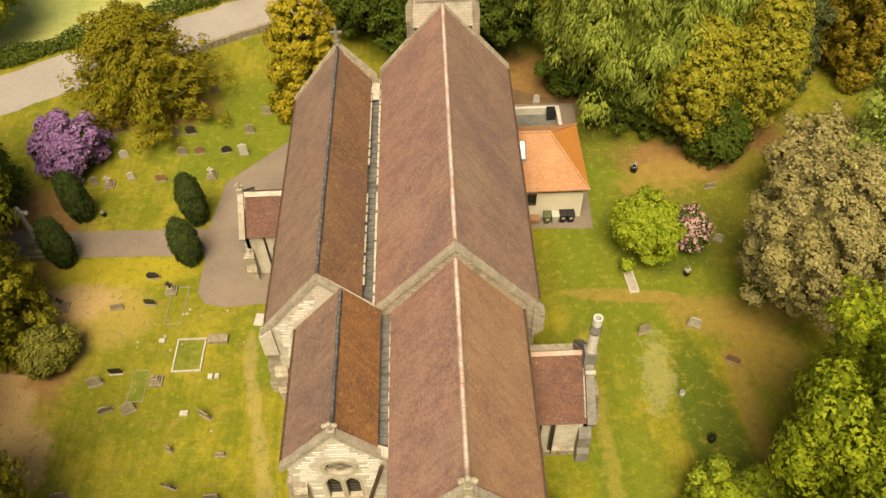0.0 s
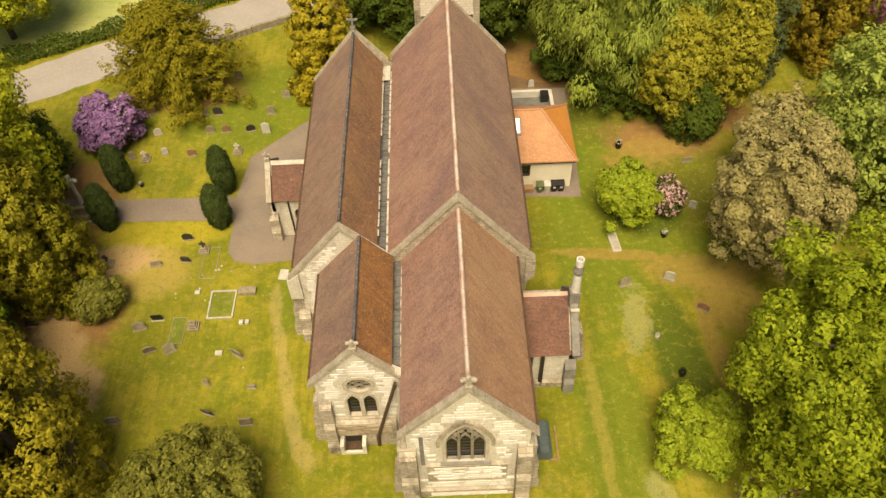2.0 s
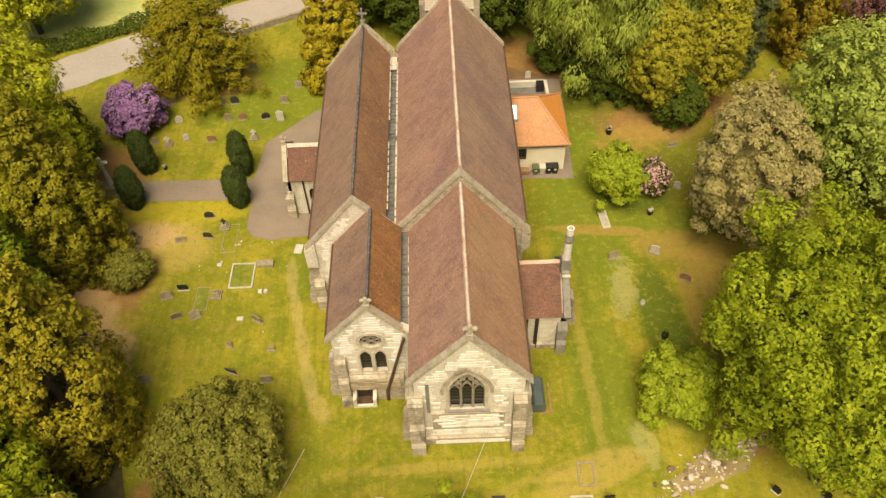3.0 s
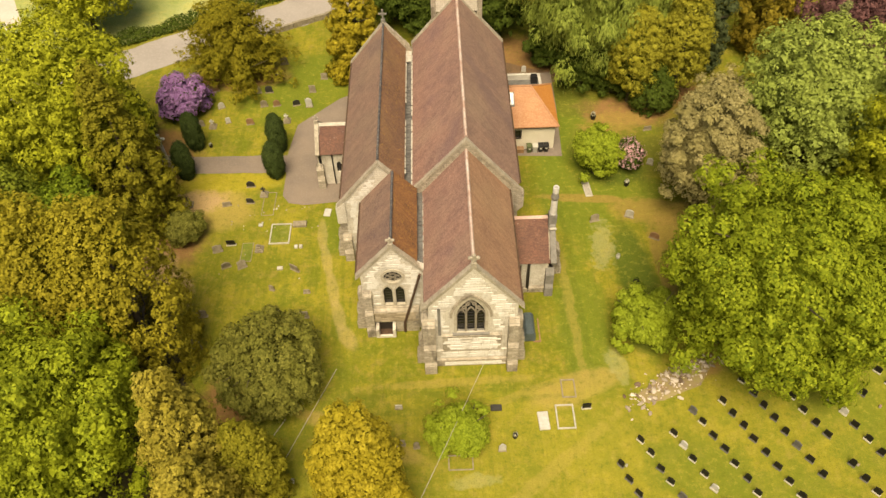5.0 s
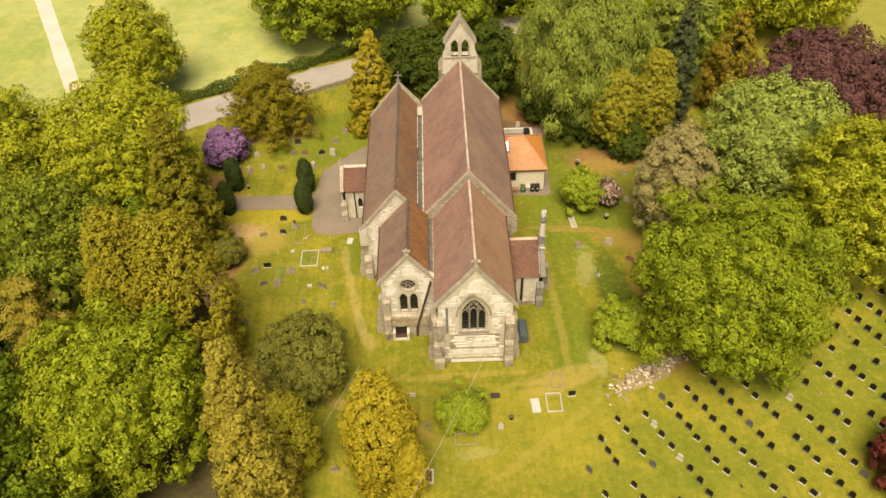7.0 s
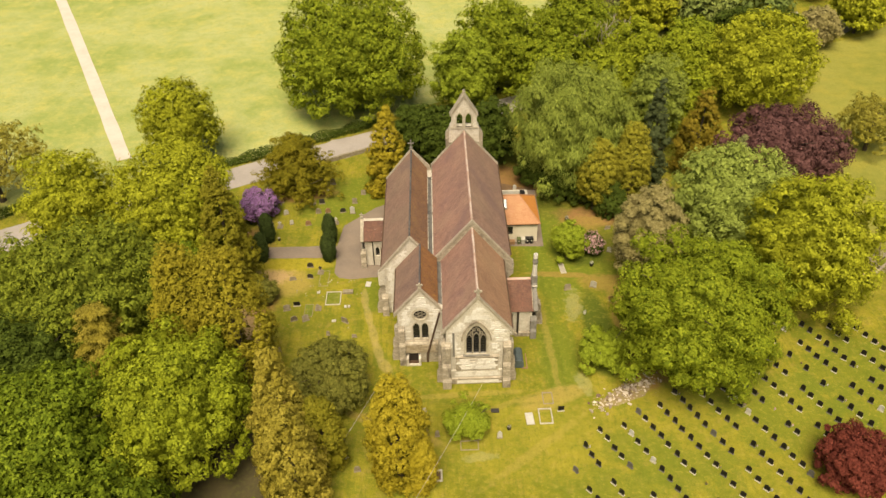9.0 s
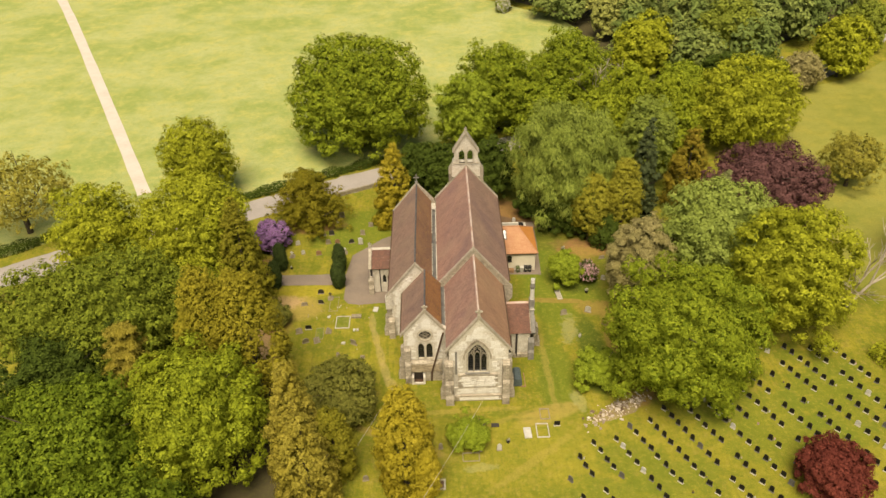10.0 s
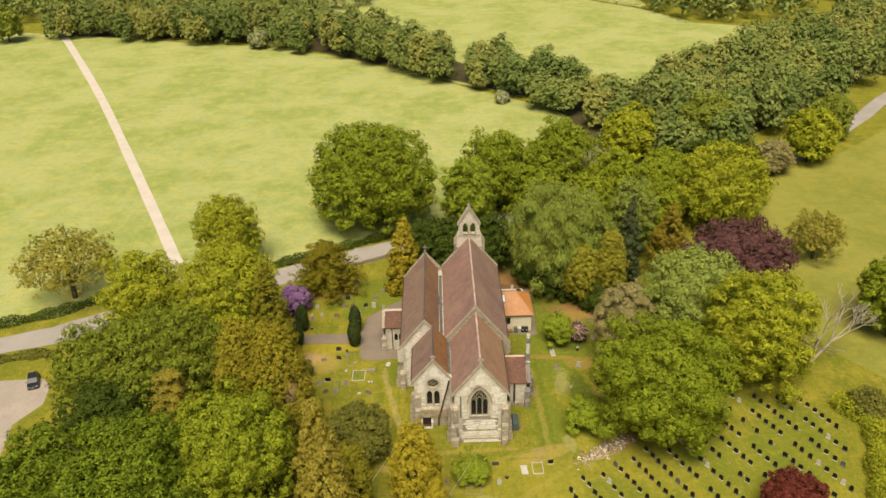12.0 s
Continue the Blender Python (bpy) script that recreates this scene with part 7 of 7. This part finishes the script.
ramp = thing("ramp", 8, 60, "white-capped ramp walls behind the hall", "ramp")
part("ramp_wall", boxed((6.3, 10.4, 62.3, 62.65, 0, 1.25)), WHITE, ramp)
part("ramp_wall", boxed((10.4, 10.75, 57.6, 62.65, 0, 1.2)), WHITE, ramp)
part("ramp_floor", boxed((6.3, 10.4, 57.3, 62.3, 0, 0.5)), LEAD, ramp)
part("notice_box", boxed((9.5, 10.3, 61.4, 62.2, 0.5, 1.5)), BIN_BLACK, ramp, "dark box on the ramp")

# oil tank beside the chancel
TANK = mottled("blue_grey_plastic", (0.12, 0.16, 0.17), (0.09, 0.12, 0.13), 2.0, rough=0.45, c=(0.2, 0.24, 0.24))
tk = thing("oil_tank", 5.5, 23.6, "ribbed blue-grey oil tank beside the chancel", "tank")
bm = bmesh.new()
prism(bm, [(-0.5, 0.15), (0.5, 0.15), (0.55, 0.5), (0.5, 1.1), (0.3, 1.35), (-0.3, 1.35), (-0.5, 1.1), (-0.55, 0.5)], "y", -1.25, 1.25)
k = new("shell", piece("shell", bm, TANK))
k.parent = tk
for i in range(6):
    bm = bmesh.new()
    prism(bm, [(-0.54, 0.12), (0.54, 0.12), (0.6, 0.5), (0.54, 1.13), (0.33, 1.4), (-0.33, 1.4), (-0.54, 1.13), (-0.6, 0.5)], "y", -1.2 + i * 0.44, -1.04 + i * 0.44)
    k = new("rib", piece("rib", bm, TANK))
    k.parent = tk
for yy in (-0.9, 0.7):
    k = new("foot", piece("foot", boxed((-0.5, 0.5, yy, yy + 0.25, -0.02, 0.15)), KERB))
    k.parent = tk
fr = thing("edging", 6.6, 23.4, "rusty brown edging strip on the grass", "edging")
part("edging_board", boxed((6.5, 6.62, 22.3, 25.0, -0.02, 0.12)), RUSTSTONE, fr)
part("edging_board", boxed((5.9, 6.5, 22.3, 22.42, -0.02, 0.12)), RUSTSTONE, fr)

# parked car
PAINT = mottled("black_car_paint", (0.02, 0.021, 0.024), (0.024, 0.025, 0.028), 2, rough=0.25, spec=0.6, bump=0.0)
CARGLASS = Nodes("car_glass", rough=0.08, spec=0.7).colour((0.05, 0.06, 0.07))
LAMP = mottled("lamp_glass", (0.6, 0.6, 0.58), (0.5, 0.5, 0.5), 4, rough=0.2, bump=0.0)
car = thing("car", -75.9, 37.7, "black hatchback parked on the gravel", "car", turn=22)


def lofted(sections):
    """A body through rounded cross-sections: rows of (y, half width, low, high)."""
    bm = bmesh.new()
    rows = []
    for y, w, lo, hi in sections:
        rows.append([bm.verts.new(p) for p in ((-w, y, lo), (w, y, lo), (w * 1.02, y, (lo + hi) / 2), (w * 0.93, y, hi), (-w * 0.93, y, hi), (-w * 1.02, y, (lo + hi) / 2))])
    for a, b in zip(rows, rows[1:]):
        for i in range(6):
            j = (i + 1) % 6
            bm.faces.new((a[i], a[j], b[j], b[i]))
    bm.faces.new(rows[0][::-1])
    bm.faces.new(rows[-1])
    return bm


def carpart(name, bm, mat, label=""):
    k = new(name, piece(name, bm, mat))
    k.parent = car
    if label:
        k["label"] = label
    return k


carpart("body", lofted([(-2.1, 0.7, 0.35, 0.6), (-2.0, 0.84, 0.25, 0.74), (-1.2, 0.9, 0.22, 0.92), (0.5, 0.9, 0.22, 0.95), (1.7, 0.88, 0.24, 0.95), (2.05, 0.8, 0.32, 0.85), (2.1, 0.7, 0.4, 0.7)]), PAINT)
carpart("cabin", lofted([(-1.1, 0.8, 0.9, 0.93), (-0.35, 0.74, 0.9, 1.4), (0.6, 0.74, 0.9, 1.46), (1.5, 0.72, 0.9, 1.38), (1.95, 0.74, 0.9, 0.96)]), CARGLASS, "dark car windows")
carpart("car_roof", lofted([(-0.35, 0.68, 1.41, 1.44), (0.6, 0.69, 1.46, 1.5), (1.5, 0.66, 1.38, 1.42)]), PAINT)
for s in (-1, 1):
    carpart("headlight", boxed((s * 0.62 - 0.16, s * 0.62 + 0.16, -2.09, -1.98, 0.56, 0.7)), LAMP, "clear headlight")
    carpart("mirror", boxed((s * 0.98 - 0.08, s * 0.98 + 0.08, -0.85, -0.73, 0.92, 1.06)), PAINT)
    for yy in (-1.3, 1.3):
        b = bmesh.new()
        bmesh.ops.create_cone(b, cap_ends=True, segments=16, radius1=0.32, radius2=0.32, depth=0.2, matrix=Matrix.Translation((s * 0.82, yy, 0.32)) @ Matrix.Rotation(radians(90), 4, "Y"))
        wh = carpart("wheel", b, RUBBER)
        b = bmesh.new()
        bmesh.ops.create_cone(b, cap_ends=True, segments=12, radius1=0.2, radius2=0.2, depth=0.03, matrix=Matrix.Translation((s * 0.93, yy, 0.32)) @ Matrix.Rotation(radians(90), 4, "Y"))
        k = new("rim", piece("rim", b, LEAD))
        k.parent = wh
carpart("number_plate", boxed((-0.25, 0.25, -2.13, -2.1, 0.42, 0.53)), WHITE)

# service pole and wire
pole = thing("service_pole", -8.3, -3.4, "slim pale service pole with overhead wire", "pole")
bm = bmesh.new()
bmesh.ops.create_cone(bm, cap_ends=True, segments=10, radius1=0.13, radius2=0.09, depth=7.6, matrix=Matrix.Translation((-8.3, -3.4, 3.7)))
part("post", bm, MORTAR, pole)
pts = []
for i in range(13):
    t = i / 12
    pts.append((-8.3 + (1.6 + 8.3) * t, -3.4 + (20.15 + 3.4) * t, 7.4 + (2.4 - 7.4) * t - 0.7 * 4 * t * (1 - t) * 0.5))
pipe(pts, 0.02, MORTAR, pole, "overhead_wire", "thin pale overhead wire")

# pale cords lying across the lawn
for (xa, ya), (xb, yb) in (((-12.8, 20.0), (-17.2, 9.9)), ((-17.0, 15.0), (-19.2, 11.2))):
    cord = thing("cord", (xa + xb) / 2, (ya + yb) / 2, "thin pale cord stretched across the grass", "cord")
    pipe([(xa, ya, 0.06), ((xa + xb) / 2, (ya + yb) / 2, 0.04), (xb, yb, 0.06)], 0.03, MORTAR, cord, "cord_line", "")

# low stone wall along the road
wall = thing("boundary_wall", -18, 79, "low mossy stone wall beside the road", "wall")
wp = [(-25.5, 75.2), (-22, 77.0), (-17.5, 79.2), (-13, 81.8), (-8, 84.4)]
for (xa, ya), (xb, yb) in zip(wp, wp[1:]):
    ln = math.hypot(xb - xa, yb - ya)
    a = math.degrees(math.atan2(yb - ya, xb - xa))
    n = int(ln / 0.6)
    for i in range(n):
        t = (i + 0.5) / n
        bm = boxed((-0.29, 0.29, -0.2, 0.2, 0, 0.8 + gr.uniform(-0.06, 0.06)))
        shared("stone", piece("stone", bm, OLDSTONE), wall, pose(xa + (xb - xa) * t, ya + (yb - ya) * t, 0, 0, 0, a + gr.uniform(-2, 2)))


# ---- wall stones of the east gables, laid in courses ----
def block_material(name, pale, deep, stain):
    m = Nodes(name, rough=0.9, spec=0.2)
    o = m.add("ShaderNodeObjectInfo")
    r = m.math("FRACT", m.math("ADD", m.math("MULTIPLY", o.outputs["Random"], 7.0), m.geo.outputs["Random Per Island"]))
    tone = m.mix(r, pale, deep)
    tone = m.mix(m.math("MULTIPLY", m.ramp(m.noise(1.0, 6, 0.65, m.scaled(1.0, 1.0, 0.4)), 0.5, 0.68), 0.6), tone, stain)
    tone = m.mix(m.math("MULTIPLY", m.ramp(m.noise(9.0, 4), 0.5, 0.7), 0.35), tone, (0.46, 0.39, 0.29))
    m.bump(m.noise(9.0, 5), 0.5, 0.02)
    return m.colour(tone)


BLOCK = block_material("sandstone_block", (0.97, 0.95, 0.90), (0.90, 0.865, 0.79), (0.48, 0.41, 0.33))
BLOCK_BROWN = block_material("brown_sandstone_block", (0.56, 0.47, 0.34), (0.38, 0.31, 0.21), (0.19, 0.15, 0.10))
br = random.Random(21)


def courses(poly, holes, course, wmin, wmax):
    """Places of stones in courses inside an outline, clear of its openings: (x, z, width, height)."""
    out = []
    zs = [p[1] for p in poly]
    xs = [p[0] for p in poly]
    z = min(zs) + 0.02
    while z < max(zs):
        h = course * br.uniform(0.85, 1.15)
        x = min(xs) - br.uniform(0, wmin)
        while x < max(xs):
            w = br.uniform(wmin, wmax)
            pts = [(x + w * u, z + h * v) for u in (0.03, 0.5, 0.97) for v in (0.04, 0.96)]
            if all(inside_poly(px, pz, poly) for px, pz in pts) and not any(inside_poly(px, pz, hole) for px, pz in pts for hole in holes):
                out.append((x, z, w, h))
            x += w
        z += h
    return out


def block_bm(bm, x, z, w, h, y, proud):
    g = 0.008
    v0 = [(x + g, z + g), (x + w - g, z + g), (x + w - g, z + h - g), (x + g, z + h - g)]
    v1 = [(x + g + 0.015, z + g + 0.015), (x + w - g - 0.015, z + g + 0.015), (x + w - g - 0.015, z + h - g - 0.015), (x + g + 0.015, z + h - g - 0.015)]
    a = [bm.verts.new((p[0], y, p[1])) for p in v0]
    b = [bm.verts.new((p[0], y - proud, p[1])) for p in v1]
    bm.faces.new(b[::-1])
    bm.faces.new(a)
    for i in range(4):
        j = (i + 1) % 4
        bm.faces.new((a[i], a[j], b[j], b[i]))


chancel_wall = bpy.data.objects["chancel_east_wall"]
hood = pointed(-0.2, 1.88, 5.1, 7.8, 2.9)
done = 0
for x, z, w, h in courses([(-3.35, 5.12), (3.1, 5.12), (3.1, 7.0), (3.8, 7.0), (3.8, 8.8), (0, CR - 0.5), (-3.85, 8.8), (-3.85, 7.0), (-3.35, 7.0)], [hood], 0.33, 0.45, 0.95):
    bm = bmesh.new()
    block_bm(bm, x, z, w, h, YC - 0.001, br.uniform(0.012, 0.04))
    part("block", bm, BLOCK, chancel_wall)
    done += 1
rest = bmesh.new()
ledge_rest = bmesh.new()
for x, z, w, h in courses([(-9.1, 3.8), (-4.7, 3.8), (-4.3, 8.7), (-5.0, 9.3), (PX, PR - 0.5), (-9.85, 8.2), (-9.85, 6.2), (-9.1, 6.2)], [circle(-7.05, 7.95, 1.12), pointed(-7.64, 0.57, 3.7, 5.95, 1.0), pointed(-6.52, 0.57, 3.7, 5.95, 1.0)], 0.3, 0.4, 0.85):
    block_bm(rest, x, z, w, h, YP - 0.001, br.uniform(0.012, 0.035))
for x, z, w, h in courses([(-11.7, 0.3), (-10.4, 0.3), (-10.4, 7.9), (AX, 10.4), (AX, AR - 0.4), (-11.9, 7.9)], [], 0.32, 0.45, 0.9):
    block_bm(rest, x, z, w, h, 33.998, br.uniform(0.012, 0.035))
for x, z, w, h in courses([(-3.3, 0.1), (3.05, 0.1), (3.05, 0.9), (-3.3, 0.9)], [], 0.27, 0.5, 1.0):
    block_bm(rest, x, z, w, h, YC - 0.301, br.uniform(0.01, 0.04))
for x, z, w, h in courses([(-3.3, 1.2), (3.05, 1.2), (3.05, 2.2), (-3.3, 2.2)], [], 0.28, 0.5, 1.0):
    block_bm(rest, x, z, w, h, YC - 0.121, br.uniform(0.01, 0.04))
for x, z, w, h in courses([(-2.73, 2.45), (2.53, 2.45), (2.53, 4.52), (-2.73, 4.52)], [], 0.23, 0.5, 1.1):
    block_bm(rest, x, z, w, h, YC - 0.151, br.uniform(0.01, 0.06))
for x, z, w, h in courses([(-9.68, 1.72), (-4.92, 1.72), (-4.92, 3.2), (-9.68, 3.2)], [], 0.26, 0.5, 1.0):
    block_bm(ledge_rest, x, z, w, h, YP - 0.451, br.uniform(0.01, 0.05))
tagged(part("wall_facing", rest, BLOCK, church), kind="stuff")
tagged(part("ledge_facing", ledge_rest, BLOCK_BROWN, church), kind="stuff")
